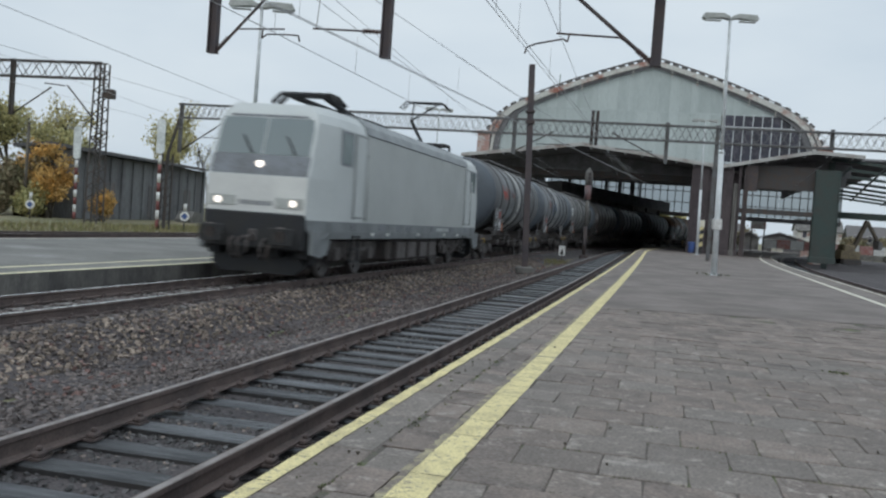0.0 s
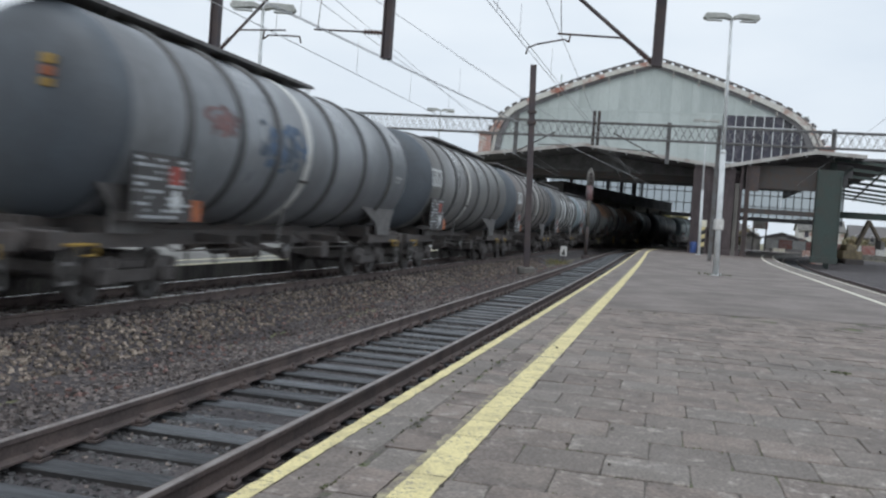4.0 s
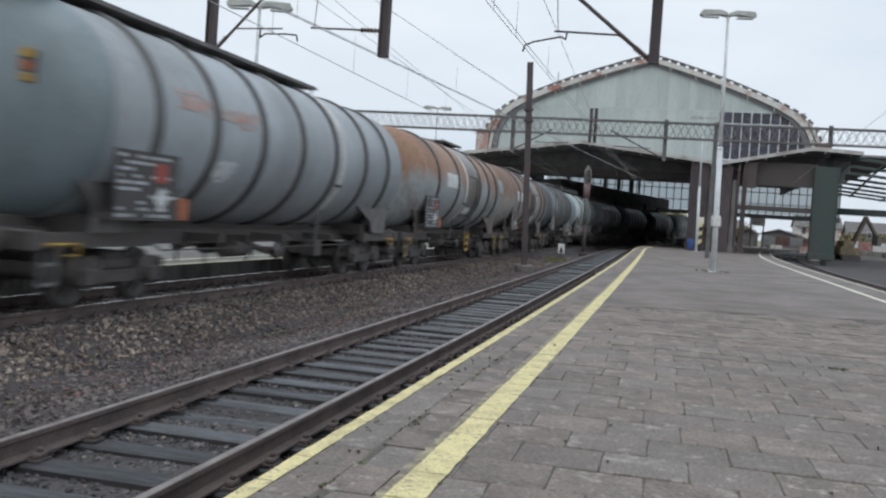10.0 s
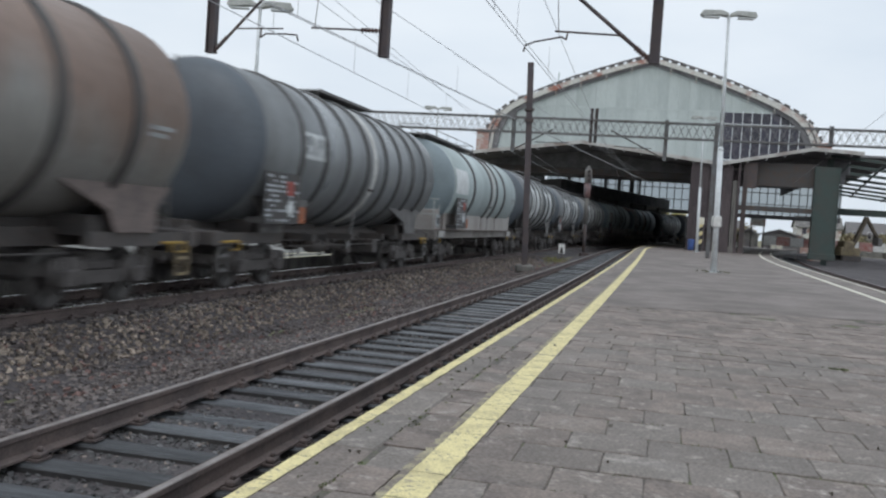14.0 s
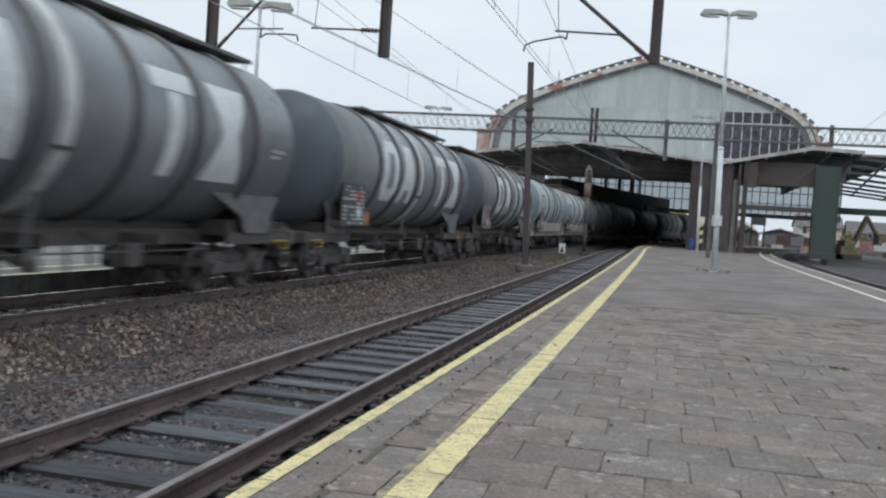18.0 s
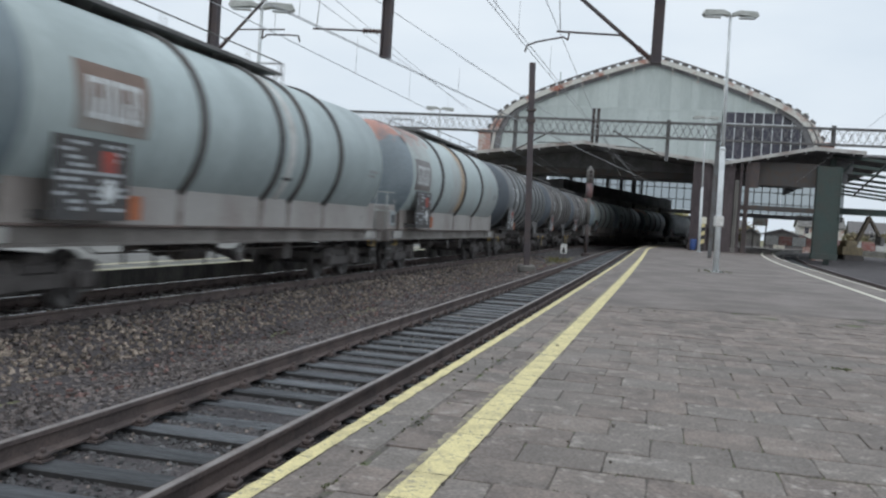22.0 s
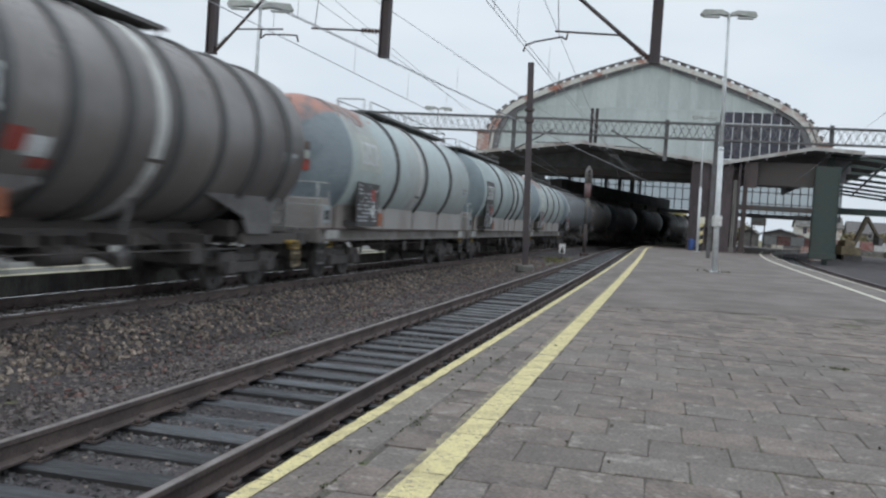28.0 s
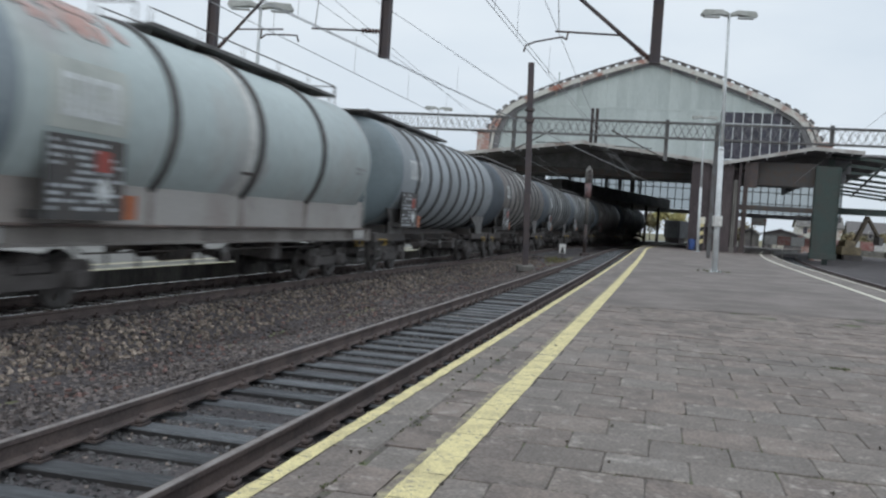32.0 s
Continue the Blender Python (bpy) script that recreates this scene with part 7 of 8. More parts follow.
CONTACT = "contact wire hanging over a track"
w = wire(-10.0, 14.0, 5.9, -10, 90, 0.017, CONTACT)
for y in (13.2, 17.6, 22.4, 28.0, 33.5, 39.0, 45.0):
    dropper(w, -10.0, 14.0, y, 5.9, 7.0)
w = wire(-11.55, 19.45, 6.2, -10, 88, 0.017, CONTACT)
for y in (22.0, 27.0, 33.0):
    dropper(w, -11.55, 19.45, y, 6.2, 7.1)
wire(-11.45, 19.45, 6.2, -10, 88, 0.017, CONTACT)
wire(-8.66, 12.11, 7.0, -10, 90, 0.012, "messenger wire over a track", 0.06, 23.0)
wire(-7.23, 9.94, 7.0, -10, 60, 0.011, "feeder wire beside a track")
wire(-10.0, 17.7, 7.3, -10, 90, 0.014, "messenger wire over a track", 0.06, 23.0)
wire(-9.79, 17.4, 7.2, 31, 90, 0.01, "feeder wire beside a track")
w = wire(-3.98, 14.18, 5.9, -10, 90, 0.013, CONTACT)
wire(-3.87, 14.2, 5.9, -10, 90, 0.013, CONTACT)
for y in (18.5, 21.0, 26.0, 32.0, 38.0):
    dropper(w, -3.98, 14.18, y, 5.9, 6.7)
wire(-2.48, 12.0, 6.6, -10, 90, 0.012, "messenger wire over a track", 0.05, 23.0)
wire(-15.05, 7.0, 6.5, 5, 110, 0.014, "wire over the third track")
wire(-22.65, 13.1, 6.5, 5, 110, 0.014, "wire over the third track")
wire(-15.48, 1.5, 6.0, 5, 110, 0.012, "wire over the third track")
wire(-22.3, 6.7, 6.0, 5, 110, 0.012, "wire over the third track")
wire(5.96, 16.7, 7.0, 10, 90, 0.014, "wire over the side track")

# ---- signals and small signs ----
sig = tagged(holder("colour_light_signal", pose(10.6, 70.0, -0.4, 0, -0.5, 0)), "grey colour-light signal with reddish section and pale post", "railway signal")
bm = bmesh.new()
rod(bm, (0, 0, 0), (0, 0, 2.5), 0.13, 10)
box(bm, -0.3, 0.3, -0.3, 0.3, -0.1, 0.25, bevel=0.05)
part("post", bm, "dark_steel", sig)
bm = bmesh.new()
rod(bm, (0, 0, 2.4), (0, 0, 4.5), 0.15, 10)
part("post_band", bm, "kerb", sig, "dirty pale post band")
bm = bmesh.new()
rod(bm, (0, 0, 4.4), (0, 0, 5.5), 0.25, 12)
part("lower_head", bm, "faded_red", sig, "faded red section")
bm = bmesh.new()
lathe(bm, [(5.5, 0.27), (6.35, 0.27), (6.55, 0.22), (6.6, 0.12), (6.78, 0.12)], 12, pose(0, 0, 0, 0, -90, 0))
hd = part("head", bm, "kerb", sig, "grey signal head")
for z in (5.7, 6.05, 6.35):
    bm = bmesh.new()
    rod(bm, (0, -0.24, z), (0, -0.36, z - 0.02), 0.12, 10)
    part("lamp_hood", bm, "dark_steel", hd)
sg = tagged(holder("track_sign", pose(7.42, 58.1, -0.42)), "small white triangular track sign in the ballast", "sign")
bm = bmesh.new()
rod(bm, (0, 0, 0), (0, 0, 0.5), 0.03, 6)
part("stake", bm, "dark_steel", sg)
bm = bmesh.new()
box(bm, -0.2, 0.2, -0.02, 0.02, 0.45, 1.05)
pl = part("plate", bm, "white_paint", sg)
bm = bmesh.new()
face(bm, [(-0.13, -0.025, 0.5), (0.13, -0.025, 0.5), (0, -0.025, 0.92)])
part("triangle", bm, "black_paint", pl)


def banded_post(x, y, height, panel_h, label):
    ob = tagged(holder("banded_post", pose(x, y, -0.4, 0, -0.6, 0)), label, "signal post", group="red and white signal posts")
    n = 8
    for i in range(n):
        bm = bmesh.new()
        rod(bm, (0, 0, height * i / n), (0, 0, height * (i + 1) / n), 0.125, 10)
        part("band", bm, "red_paint" if i % 2 == 0 else "white_paint", ob)
    bm = bmesh.new()
    out = []
    for i in range(16):
        a = 2 * math.pi * i / 16
        out.append((0.3 * math.cos(a), height + panel_h / 2 + 0.1 + (panel_h / 2 - 0.3) * (1 if math.sin(a) >= 0 else -1) + 0.3 * math.sin(a)))
    prism(bm, out, "y", -0.08, 0.08)
    part("panel", bm, "pane_milky", ob, "tall rounded whitish panel")
    return ob


banded_post(-20.45, 66.0, 5.2, 2.5, "red and white banded post with a tall whitish panel")
banded_post(-29.55, 74.0, 4.7, 2.6, "red and white banded post with a tall whitish panel")
for x, y in ((-31.3, 70.0), (-18.5, 66.0)):
    ob = tagged(holder("shunting_sign", pose(x, y, -0.5)), "round blue and white shunting sign on a short stake", "sign", group="shunting signs")
    bm = bmesh.new()
    rod(bm, (0, 0, 0), (0, 0, 1.0), 0.05, 6)
    part("stake", bm, "lattice_steel", ob)
    bm = bmesh.new()
    rod(bm, (0, 0.05, 1.1), (0, -0.05, 1.1), 0.34, 18)
    d = part("disc", bm, "white_paint", ob)
    bm = bmesh.new()
    face(bm, [(-0.24, -0.056, 1.1), (0, -0.056, 0.86), (0.24, -0.056, 1.1), (0, -0.056, 1.34)])
    part("diamond", bm, "blue_paint", d)
    bm = bmesh.new()
    rod(bm, (0, 0.02, 1.5), (0, 0.02, 2.0), 0.12, 8)
    part("cap", bm, "white_paint", ob)

# ---- behind the other platform: shed, trees, bushes ----
SHED = pose(-31.4, 79.1, -0.5, 0, 0, 84.8)
shed = tagged(holder("goods_shed", SHED), "long dark grey goods shed with a shallow felt roof", "shed")
bm = bmesh.new()
prism(bm, [(0, 0), (0, 5.7), (2.4, 6.0), (4.8, 5.7), (4.8, 0)], "x", 0.0, 31.0)
part("wall", bm, "shed_wall", shed, "dark weathered wall")
for y0, z0, y1, z1 in ((-0.9, 5.75, 2.4, 6.1), (5.7, 5.75, 2.4, 6.1)):
    bm = bmesh.new()
    prism(bm, [(y0, z0), (y1, z1), (y1, z1 + 0.3), (y0, z0 + 0.3)], "x", -0.5, 31.6)
    part("roof", bm, "shed_roof", shed, "dark felt roof")
for i in range(13):
    bm = bmesh.new()
    box(bm, 1.0 + i * 2.4, 1.2 + i * 2.4, -0.16, -0.01, 0, 5.6)
    part("wall_post", bm, "shed_wall", shed)
for x0 in (5.0, 14.6, 24.2):
    bm = bmesh.new()
    box(bm, x0, x0 + 2.0, -0.06, -0.005, 0.2, 3.4)
    part("door", bm, "roof_felt", shed, "dark plank door")
bm = bmesh.new()
prism(bm, [(0, 0), (3.5, 0), (3.2, 1.0), (1.2, 1.15), (0, 0.35)], "y", -4.2, -2.6, pose(15.5, 0, 0))
tagged(part("concrete_heap", bm, "kerb", None, at=SHED), "pale concrete block beside the shed", "concrete block")


def leaves(bm, centre, radius, count, size, rng, squash=0.8):
    for _ in range(count):
        while True:
            p = Vector((rng.uniform(-1, 1), rng.uniform(-1, 1), rng.uniform(-1, 1)))
            if p.length < 1:
                break
        c = Vector(centre) + Vector((p.x * radius, p.y * radius, p.z * radius * squash))
        e = Euler((rng.uniform(0, 6.28), rng.uniform(0, 6.28), rng.uniform(0, 6.28))).to_matrix()
        k = size * rng.uniform(0.6, 1.3)
        face(bm, [c + e @ Vector(v) for v in ((-k, -k * 0.5, 0), (k * 0.2, -k * 0.7, 0.1 * k), (k, k * 0.1, 0), (0, k * 0.7, -0.1 * k))])


def tree(x, y, height, spread, leaf, count, size, label, seed, bare=0.0, base=-0.5, kind="tree"):
    rng = random.Random(seed)
    ob = tagged(holder(kind, pose(x, y, base)), label, kind)
    bm = bmesh.new()
    tips = []

    def limb(p, d, length, r, deep):
        q = p + d * length
        rod(bm, p, q, r, 6, r * 0.62)
        if deep == 0 or r < 0.012:
            tips.append(q)
            return
        for _ in range(3 if deep > 1 else 3):
            e = (d + Vector((rng.uniform(-0.75, 0.75), rng.uniform(-0.75, 0.75), rng.uniform(-0.15, 0.6)))).normalized()
            limb(p.lerp(q, rng.uniform(0.5 if kind == "tree" else 0.15, 1.0)), e, length * rng.uniform(0.55, 0.8), r * 0.58, deep - 1)
            tips.append(q)

    trunks = 1 if kind == "tree" else 4
    for _ in range(trunks):
        limb(Vector((rng.uniform(-0.3, 0.3), rng.uniform(-0.3, 0.3), 0)), Vector((rng.uniform(-0.12, 0.12) * (1 if trunks == 1 else 2.4), rng.uniform(-0.1, 0.1) * (1 if trunks == 1 else 4), 1)).normalized(), height * 0.36, 0.02 * height, 4 if kind == "tree" else 2)
    part("trunk", bm, "bark", ob)
    bm = bmesh.new()
    per = max(1, int(count / max(1, len(tips))))
    for q in tips:
        if rng.random() < bare:
            continue
        leaves(bm, q, spread, per, size, rng)
    part("crown", bm, leaf, ob)
    return ob


tree(-42.6, 90.0, 14.2, 1.15, "leaf_green", 5500, 0.15, "half-bare tree with yellow-green autumn leaves", 21, 0.2)
tree(-39.8, 92.0, 12.8, 1.0, "leaf_yellow", 4200, 0.14, "thin birch with sparse yellowing leaves", 22, 0.25)
tree(-37.8, 89.0, 10.4, 1.0, "leaf_green", 3600, 0.14, "small yellow-green tree behind the shrubs", 34, 0.2)
tree(-37.2, 95.0, 12.6, 0.8, "leaf_green", 600, 0.11, "nearly bare tree behind the orange shrubs", 31, 0.75)
tree(-35.2, 115.0, 14.8, 1.5, "leaf_yellow", 6000, 0.16, "yellowing birch behind the goods shed", 23, 0.08)
tree(-29.6, 115.0, 12.4, 0.8, "leaf_green", 900, 0.12, "nearly bare tree behind the goods shed", 24, 0.6)
tree(-47.0, 92.0, 13.0, 1.3, "leaf_green", 4500, 0.16, "green and yellow autumn tree behind shrubs", 25, 0.2)
tree(-33.0, 76.8, 10.0, 0.65, "leaf_orange", 7000, 0.12, "tall orange autumn shrub by the tracks", 26, 0.0, kind="shrub")
tree(-32.2, 75.5, 5.6, 0.7, "leaf_orange", 3600, 0.11, "orange autumn shrub beside the shed", 27, 0.0, kind="shrub")
tree(-35.6, 77.5, 7.2, 1.2, "leaf_dark", 9000, 0.15, "dense dark green autumn shrub", 28, 0.0, kind="shrub")
tree(-33.6, 74.5, 3.4, 0.9, "leaf_green", 4000, 0.13, "low green bush among tall grass", 32, 0.0, kind="shrub")
tree(-36.6, 75.0, 3.6, 1.0, "leaf_dark", 4000, 0.13, "low dark bush among tall grass", 33, 0.0, kind="shrub")
tree(-28.4, 76.5, 3.4, 0.6, "leaf_orange", 2600, 0.11, "small orange bush before the shed wall", 29, 0.0, kind="shrub")
tree(-39.2, 78.0, 6.6, 1.2, "leaf_dark", 8000, 0.15, "dense dark green autumn shrub", 30, 0.0, kind="shrub")
bm = bmesh.new()
rng = random.Random(40)
for _ in range(14000):
    s, o = rng.uniform(15, 95), rng.uniform(-16, -2.6)
    c = THIRD.at(s, o, -0.5)
    h, a, wd = rng.uniform(0.08, 0.4), rng.uniform(0, 6.28), rng.uniform(0.02, 0.05)
    dx, dy = math.cos(a) * wd, math.sin(a) * wd
    face(bm, [c + Vector((-dx, -dy, 0)), c + Vector((dx, dy, 0)), c + Vector((rng.uniform(-0.1, 0.1), rng.uniform(-0.1, 0.1), h))])
for _ in range(500):
    c = Vector((6.9 + rng.gauss(0, 0.45), 58.5 + rng.gauss(0, 3.2), -0.46))
    h, a, wd = rng.uniform(0.06, 0.28), rng.uniform(0, 6.28), rng.uniform(0.015, 0.035)
    dx, dy = math.cos(a) * wd, math.sin(a) * wd
    face(bm, [c + Vector((-dx, -dy, 0)), c + Vector((dx, dy, 0)), c + Vector((rng.uniform(-0.1, 0.1), rng.uniform(-0.1, 0.1), h))])
tagged(part("rough_grass", bm, "weeds"), "tufts of dry grass behind the third track", "grass", kind="stuff")
post2 = tagged(holder("wooden_pole", pose(-34.0, 75.0, -0.5)), "dark wooden pole among the shrubs", "pole")
bm = bmesh.new()
rod(bm, (0, 0, 0), (0, 0, 7.6), 0.15, 10, 0.12)
part("shaft", bm, "bark", post2)

# ---- right of the platform: green canopy, machines, town ----
SIDE = flat_frame(34.0, 84.0, 21.0)
side_can = tagged(holder("green_canopy", SIDE), "dark green skeletal platform roof without its glass", "canopy")
for i in range(8):
    y = i * 9.0
    bm = bmesh.new()
    bar(bm, (0.3, y, 9.7), (17.0, y, 8.0), 0.2, 0.3)
    part("rafter_beam", bm, "green_steel", side_can)
for i in range(4):
    x = 0.6 + 4.2 * i
    bm = bmesh.new()
    bar(bm, (x, -0.5, 9.55 - 0.1 * x), (x, 63.0, 9.55 - 0.1 * x), 0.14, 0.2)
    part("purlin", bm, "green_steel", side_can)
for x, y in ((0.4, 1), (0.4, 22), (0.4, 42), (16.0, 1), (16.0, 22), (16.0, 42), (16.0, 62)):
    bm = bmesh.new()
    top = 9.5 - 0.1 * x
    box(bm, x - 0.25, x + 0.25, y - 0.25, y + 0.25, -0.5, top)
    bar(bm, (x, y, top - 2.0), (x + (1.6 if x < 5 else -1.6), y, top - (0.4 if x < 5 else -0.2)), 0.2, 0.2)
    part("column", bm, "green_steel", side_can)
bm = bmesh.new()
box(bm, -0.2, 17.4, 63.2, 63.6, 6.3, 7.3)
part("end_girder", bm, "green_steel", side_can)

ex = tagged(holder("excavator", pose(53.2, 123.0, -0.4, 0, 0, 20)), "yellow-orange excavator with a raised boom on the track works", "excavator")
for nm, m, mk in (("crawler_track", "under_black", [(-1.6, 1.6, -1.3, -0.8, 0, 0.8)]), ("crawler_track", "under_black", [(-1.6, 1.6, 0.8, 1.3, 0, 0.8)]), ("cab", "yellow_machine", [(-1.4, 0.4, -1.2, 0.1, 0.9, 2.7)]), ("house", "yellow_machine", [(-1.9, 1.4, -1.2, 1.2, 0.8, 1.9)])):
    bm = bmesh.new()
    for b in mk:
        box(bm, *b, bevel=0.1)
    part(nm, bm, m, ex)
bm = bmesh.new()
bar(bm, (1.0, 0.2, 1.6), (3.3, 0.2, 6.0), 0.4, 0.5)
part("boom", bm, "boom_brown", ex, "dull brown boom")
bm = bmesh.new()
bar(bm, (3.3, 0.2, 6.0), (5.4, 0.2, 3.4), 0.3, 0.4)
part("stick", bm, "boom_brown", ex, "dull brown stick")
bm = bmesh.new()
prism(bm, [(5.1, 3.5), (5.9, 3.3), (5.8, 2.3), (5.1, 2.4)], "y", -0.3, 0.7)
part("bucket", bm, "under_grey", ex)


def house(x, y, w, d, h, wall, roofm, label, turn, nwin, storeys):
    ob = tagged(holder("house", pose(x, y, -0.5, 0, 0, turn)), label, "house")
    bm = bmesh.new()
    prism(bm, [(0, 0), (0, h), (d / 2, h + d * 0.25), (d, h), (d, 0)], "x", 0, w)
    part("wall", bm, wall, ob)
    for a, b in ((-0.4, d / 2), (d + 0.4, d / 2)):
        bm = bmesh.new()
        za, zb = h - 0.15, h + d * 0.25 + 0.1
        prism(bm, [(a, za), (b, zb), (b, zb + 0.2), (a, za + 0.2)], "x", -0.4, w + 0.4)
        part("roof", bm, roofm, ob)
    for k in range(storeys):
        for i in range(nwin):
            xx = (i + 0.5) * w / nwin
            zz = 1.0 + k * 3.0
            bm = bmesh.new()
            box(bm, xx - 0.5, xx + 0.5, -0.06, -0.01, zz, zz + 1.5)
            win = part("window", bm, "white_paint", ob)
            bm = bmesh.new()
            box(bm, xx - 0.42, xx + 0.42, -0.08, -0.062, zz + 0.08, zz + 1.42)
            part("pane", bm, "pane_dark", win)
    return ob


house(76.5, 202.0, 9, 9, 5.6, "white_weathered", "kerb", "white two-storey house beyond the shed", -15, 3, 2)
house(92.0, 212.0, 12, 10, 5.0, "kerb", "roof_felt", "grey house beyond the green canopy", -18, 4, 2)
house(60.0, 225.0, 12, 9, 4, "kerb", "roof_felt", "grey low house beyond the shed", -10, 3, 1)
for x, y, w, hh, m, lb in ((61.4, 170.5, 6.0, 3.3, "under_grey", "dark grey platform hut with a shallow gable"), (56.4, 172.5, 3.4, 3.1, "kerb", "pale grey trackside hut with a shallow gable"), (67.4, 177.0, 3.6, 2.6, "brick_red", "low brick trackside hut")):
    ob = tagged(holder("trackside_hut", pose(x, y, -0.5, 0, 0, -20)), lb, "hut", group="huts beyond the shed")
    bm = bmesh.new()
    prism(bm, [(-w / 2, 0), (w / 2, 0), (w / 2, hh), (0, hh + 0.9), (-w / 2, hh)], "y", 0, 4.0)
    part("wall", bm, m, ob)
    for sgn in (-1, 1):
        bm = bmesh.new()
        prism(bm, [(sgn * (w / 2 + 0.4), hh - 0.05), (0, hh + 0.92), (0, hh + 1.1), (sgn * (w / 2 + 0.4), hh + 0.12)], "y", -0.5, 4.5)
        part("roof", bm, "soffit", ob)
    bm = bmesh.new()
    box(bm, -0.5, 0.5, -0.06, -0.01, 0.1, 2.2)
    part("door", bm, "roof_felt", ob)
board = tagged(holder("station_board", pose(50.1, 149.0, 0.2)), "white board on two posts beyond the shed", "board")
bm = bmesh.new()
box(bm, -1.2, 1.2, -0.1, 0.1, 3.7, 4.9, bevel=0.03)
part("panel", bm, "white_weathered", board)
for x in (-1.0, 1.0):
    bm = bmesh.new()
    box(bm, x - 0.08, x + 0.08, -0.08, 0.08, -0.6, 3.7)
    part("post", bm, "lattice_steel", board)
for i, (x, y, hgt, seed) in enumerate(((52, 235, 8, 51), (46, 195, 9.2, 52), (68, 245, 8, 53), (100, 240, 9, 54), (51, 196, 6.6, 55), (125, 235, 9, 56), (57, 192, 6.4, 57), (63, 194, 6.8, 58), (69, 190, 6, 59), (73.5, 194, 4.2, 60), (84, 190, 6.5, 61), (91, 192, 6.8, 62))):
    tree(x, y, hgt, 1.3, "leaf_yellow" if seed == 52 else "leaf_dark", 2200, 0.26, "distant autumn tree beyond the station", seed, kind="shrub" if hgt < 7 else "tree")
wag = tagged(holder("parked_wagon", flat_frame(41.5, 160.0, 38)), "dark grey parked goods wagon beyond the shed", "wagon")
bm = bmesh.new()
box(bm, -1.4, 1.4, -6, 6, 1.0, 3.9, bevel=0.08)
part("body", bm, "shed_wall", wag)
for y in (-4.5, 4.5):
    bm = bmesh.new()
    box(bm, -1.2, 1.2, y - 1.2, y + 1.2, -0.4, 1.0, bevel=0.05)
    part("bogie", bm, "under_black", wag)
for x, y in ((60.5, 140.0), (64.0, 150.0), (57.0, 160.0), (70.0, 138.0)):
    bx = tagged(holder("equipment_cabinet", pose(x, y, -0.5, 0, 0, 10)), "pale trackside equipment cabinet", "cabinet", group="trackside cabinets")
    bm = bmesh.new()
    box(bm, -1.2, 1.2, -0.6, 0.6, 0, 2.2, bevel=0.06)
    part("body", bm, "kerb", bx)
    bm = bmesh.new()
    box(bm, -1.1, 1.1, -0.64, -0.605, 0.2, 2.0)
    part("door", bm, "cream_paint" if x < 62 else "brick_red", bx)
barrier = tagged(holder("barrier_fence", pose(52, 151.5, -0.5, 0, 0, -12)), "red and white works barrier of upright panels", "barrier")
for i in range(16):
    bm = bmesh.new()
    box(bm, i * 2.1, i * 2.1 + 2.0, 0, 0.12, 1.5, 2.9, bevel=0.02)
    part("panel", bm, "barrier_red" if i % 2 else "white_paint", barrier)
    bm = bmesh.new()
    box(bm, i * 2.1 - 0.08, i * 2.1 - 0.02, 0.02, 0.1, 0, 3.0)
    part("post", bm, "lattice_grey", barrier)

# ---- slabs of our platform, the nearest as single pieces ----
slab_meshes = []
for k in range(8):
    bm = bmesh.new()
    rng = random.Random(70 + k)
    h = SLAB / 2
    outline = []
    for cx, cy, ex, ey in ((-1, -1, 1, 0), (1, -1, 0, 1), (1, 1, -1, 0), (-1, 1, 0, -1)):
        for i in range(4):
            f = i / 4 * 2
            inset = (0.005 if ex == 0 else 0.0008) + (rng.uniform(0.002, 0.009) if i == 0 else rng.uniform(0, 0.004))
            x, y = cx + ex * f, cy + ey * f
            outline.append((x * h - (inset * x if ex == 0 or i == 0 else 0), y * h - (inset * y if ey == 0 or i == 0 else 0)))
    rings = []
    for shrink, z in ((0.0, -0.05), (0.0, -0.005), (0.006, rng.uniform(-0.0006, 0.0006))):
        rings.append([bm.verts.new((x * (1 - shrink / h), y * (1 - shrink / h), z)) for x, y in outline])
    for lower, upper in zip(rings[:-1], rings[1:]):
        for i in range(16):
            bm.faces.new((lower[i], lower[(i + 1) % 16], upper[(i + 1) % 16], upper[i]))
    bm.faces.new(rings[-1])
    slab_meshes.append(mesh_of("slab", bm, "slab"))
rng = random.Random(5)
far_slabs = bmesh.new()
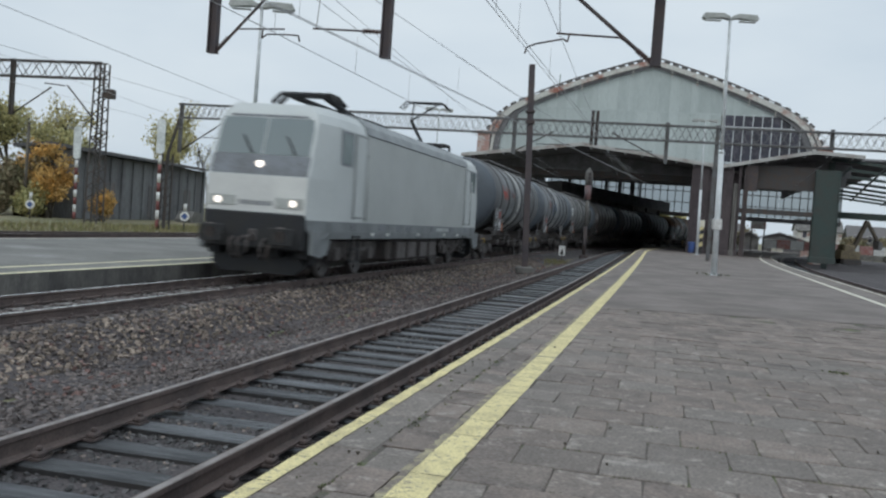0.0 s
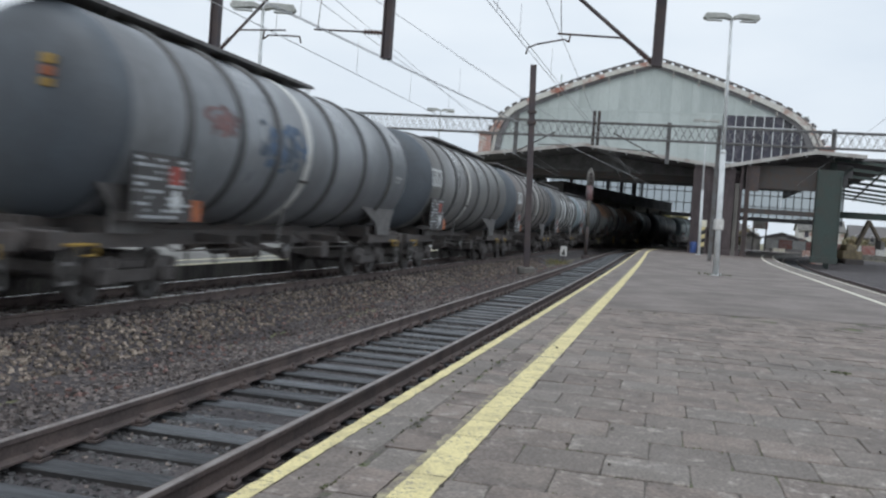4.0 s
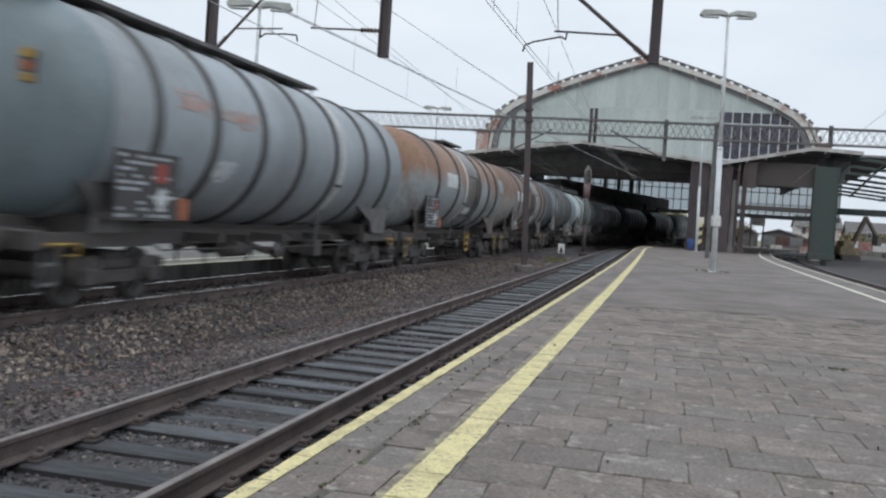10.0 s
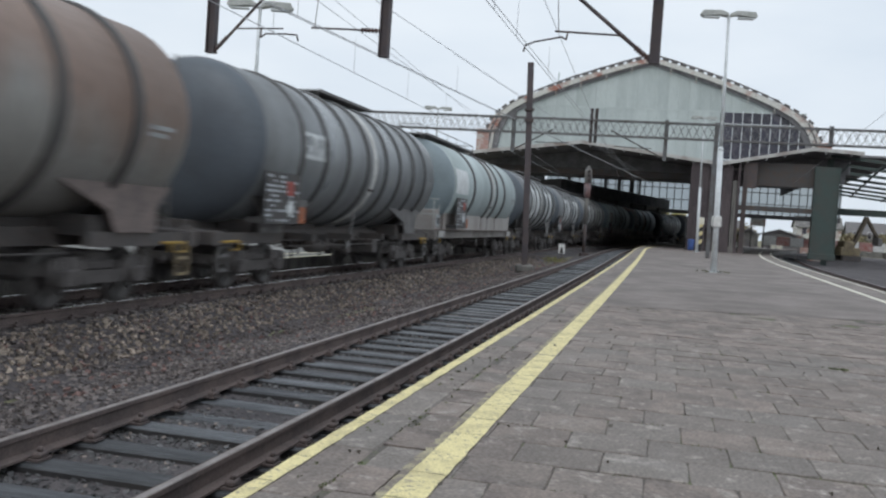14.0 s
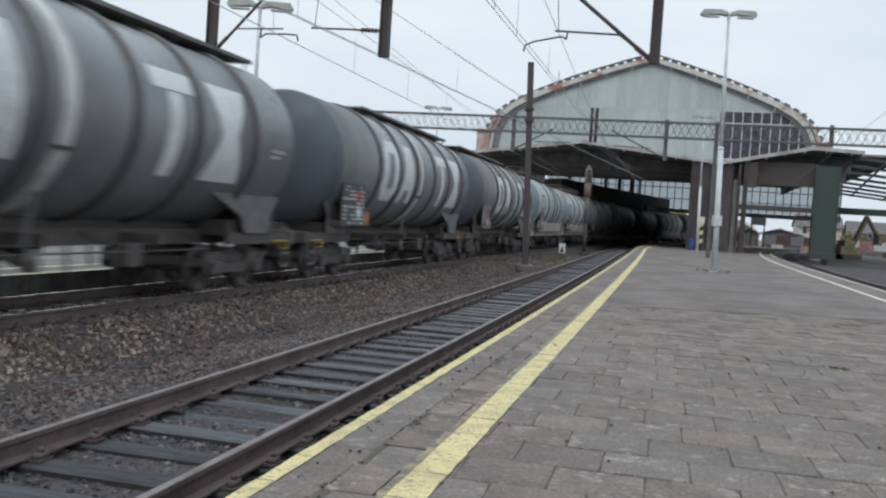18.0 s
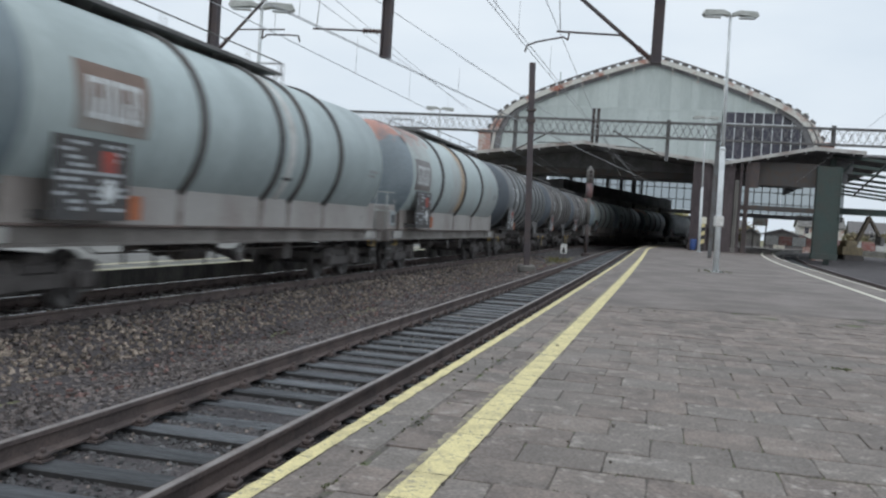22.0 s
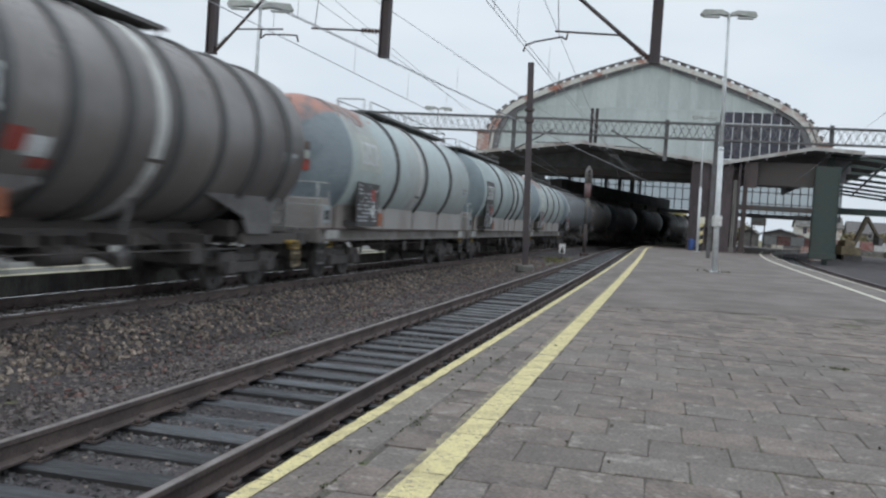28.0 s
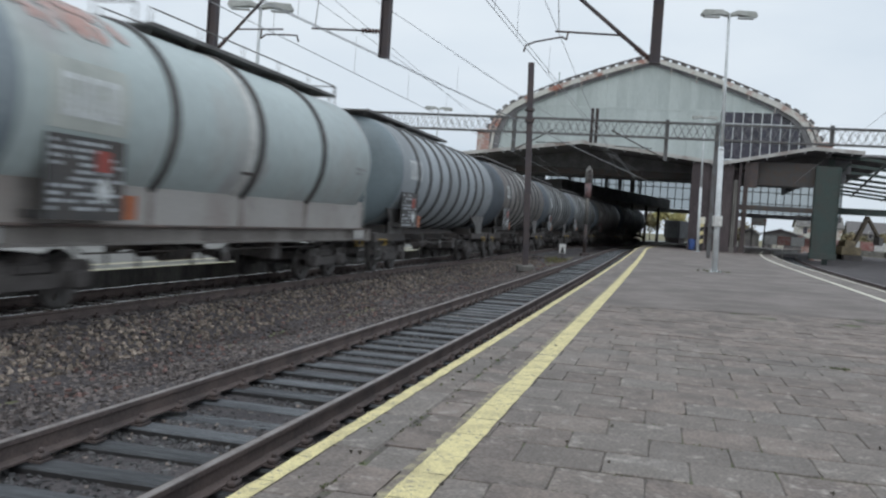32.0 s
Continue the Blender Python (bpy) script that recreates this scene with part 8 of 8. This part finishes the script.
for i in range(-7, int(SLAB_END / SLAB) + 5):
    s = (i + 0.5) * SLAB + 0.16
    width = (RIGHT.at(s, -2.05) - NEAR.at(s, 2.06)).length
    shift = (0.0 if i % 2 else 0.25) + rng.uniform(-0.04, 0.04)
    for j in range(-1, int(width / SLAB) + 1):
        o = 2.06 + (j + 0.5) * SLAB + shift
        if o + SLAB / 2 < 2.12 or o > 2.06 + width - SLAB / 2:
            continue
        if o - SLAB / 2 < 2.05:
            lo = 2.046
            box(far_slabs, -SLAB / 2 + 0.005, SLAB / 2 - 0.005, -(o + SLAB / 2 - 0.005 - lo), 0, -0.05, 0, NEAR.stance(s, lo, P_Z + rng.uniform(-0.005, 0.002)))
            continue
        m = NEAR.stance(s, o, P_Z + rng.uniform(-0.006, 0.003) - (0.006 if s > SLAB_END else 0.0)) @ pose(0, 0, 0, rng.uniform(-0.35, 0.35), rng.uniform(-0.7, 0.7), rng.uniform(-0.7, 0.7))
        if 3.0 < s < 13.0 and o < 8.6:
            part("slab", slab_meshes[rng.randrange(8)], "", platform, at=m)
        else:
            h = SLAB / 2 - 0.004
            box(far_slabs, -h, h, -h - 0.003, h + 0.003, -0.05, 0, m)
tagged(part("slab_field", far_slabs, "slab_far", platform), kind="stuff")
# moss in the joints
bm = bmesh.new()
for _ in range(640):
    i, j = rng.randrange(5, 30), rng.randrange(0, 16)
    if rng.random() < 0.5:
        s, o = i * SLAB + 0.16, 2.06 + j * SLAB + rng.uniform(0, SLAB)
    else:
        s, o = i * SLAB + 0.16 + rng.uniform(0, SLAB), 2.06 + j * SLAB + (0 if i % 2 else 0.25)
    if (s * 0.37 + o * 0.61) % 1.0 > 0.42:
        continue
    for _ in range(10):
        leaves(bm, NEAR.at(s + rng.gauss(0, 0.012), o + rng.gauss(0, 0.04), P_Z - 0.006), 0.01, 2, 0.007, rng, 0.5)
for s, o, n in ((11.78, 5.5, 24), (17.4, 3.1, 6), (17.4, 3.6, 4), (17.3, 6.3, 3)):
    for k in range(n):
        leaves(bm, NEAR.at(s + rng.gauss(0, 0.03), o + rng.gauss(0, 0.13), P_Z + 0.008), 0.03, 4, 0.014, rng, 0.4)
for k in range(16):
    leaves(bm, (10.4 + rng.gauss(0, 0.28), 35.45 + rng.gauss(0, 0.2), P_Z + 0.03), 0.06, 5, 0.035, rng, 0.7)
cracks = bmesh.new()
for i in range(6, 60):
    for o0, o1 in ((2.345, 2.57), (1.685, 1.79)):
        if rng.random() < 0.2:
            continue
        s, prev = i * SLAB + 0.16 + rng.uniform(-0.02, 0.02), None
        for k in range(6):
            w = rng.uniform(0.0015, 0.006)
            o = o0 + (o1 - o0) * k / 5
            c = s + rng.uniform(-0.004, 0.004)
            cur = (cracks.verts.new(NEAR.at(c - w, o, P_Z + 0.0075)), cracks.verts.new(NEAR.at(c + w, o, P_Z + 0.0075)))
            if prev:
                cracks.faces.new((prev[0], cur[0], cur[1], prev[1]))
            prev = cur
tagged(part("paint_cracks", cracks, "joint_soil", platform, "dark cracks across the painted lines"), kind="stuff")
for k in range(70):
    s = rng.uniform(3.5, 11)
    leaves(bm, NEAR.at(s, rng.choice((1.86, 2.05, 2.06)) + rng.gauss(0, 0.02), P_Z + 0.004), 0.02, 3, 0.01, rng, 0.4)
litter = bmesh.new()
for k in range(45):
    s, o = 3.5 + 11 * rng.random() ** 1.3, 1.9 + 5.5 * rng.random() ** 2
    leaves(litter, NEAR.at(s, o, P_Z + 0.012), 0.012, 3, 0.014, rng, 0.3)
tagged(part("leaf_litter", litter, "bark"), "dark specks of litter and dead leaves on the platform", "litter", kind="stuff")
tagged(part("joint_moss", bm, "moss", platform), kind="stuff")
bm = bmesh.new()
prev = None
for k in range(11):
    f = k / 14
    w = 0.022 * math.sin(math.pi * k / 10) ** 0.6 + 0.003
    a, b = NEAR.at(11.95 - 0.2 * f + 0.03 * math.sin(9 * f) - w, 4.75 + 0.85 * f, P_Z + 0.004), NEAR.at(11.95 - 0.2 * f + 0.03 * math.sin(9 * f) + w, 4.75 + 0.85 * f, P_Z + 0.004)
    cur = (bm.verts.new(a), bm.verts.new(b))
    if prev:
        bm.faces.new((prev[0], cur[0], cur[1], prev[1]))
    prev = cur
part("crack", bm, "ballast", platform, "dark crack filled with soil")


def motions():
    """The train rolls past at a steady speed; its wheels turn with it."""
    for ob, u in TRAIN:
        rows = []
        for i in range(17):
            t = 2.0 * i
            s = u - SPEED * t
            rows.append((t, FAR.stance(s) @ pose(0, 0, 0, 0, 0, 180)))
        walk(ob, rows)
    walk_wheels()


def walk_wheels():
    """Wheelsets of one kind and place in their bogie roll alike, so they share one set of keys."""
    for group, radius in ((WHEELS, 0.455), (LOCO_WHEELS, 0.615)):
        done = {}
        for ob in group:
            x = ob.matrix_basis.translation.x
            if x not in done:
                turn = math.degrees(SPEED / radius) / FPS
                place = ob.matrix_basis.translation.copy()
                walk(ob, [(i / FPS, pose(*place, 0, turn * i, 0)) for i in range(32 * FPS + 1)])
                done[x] = ob
            else:
                src = done[x].animation_data
                ob.rotation_mode = "QUATERNION"
                ob.animation_data_create()
                ob.animation_data.action = src.action
                ob.animation_data.action_slot = src.action_slot


motions()
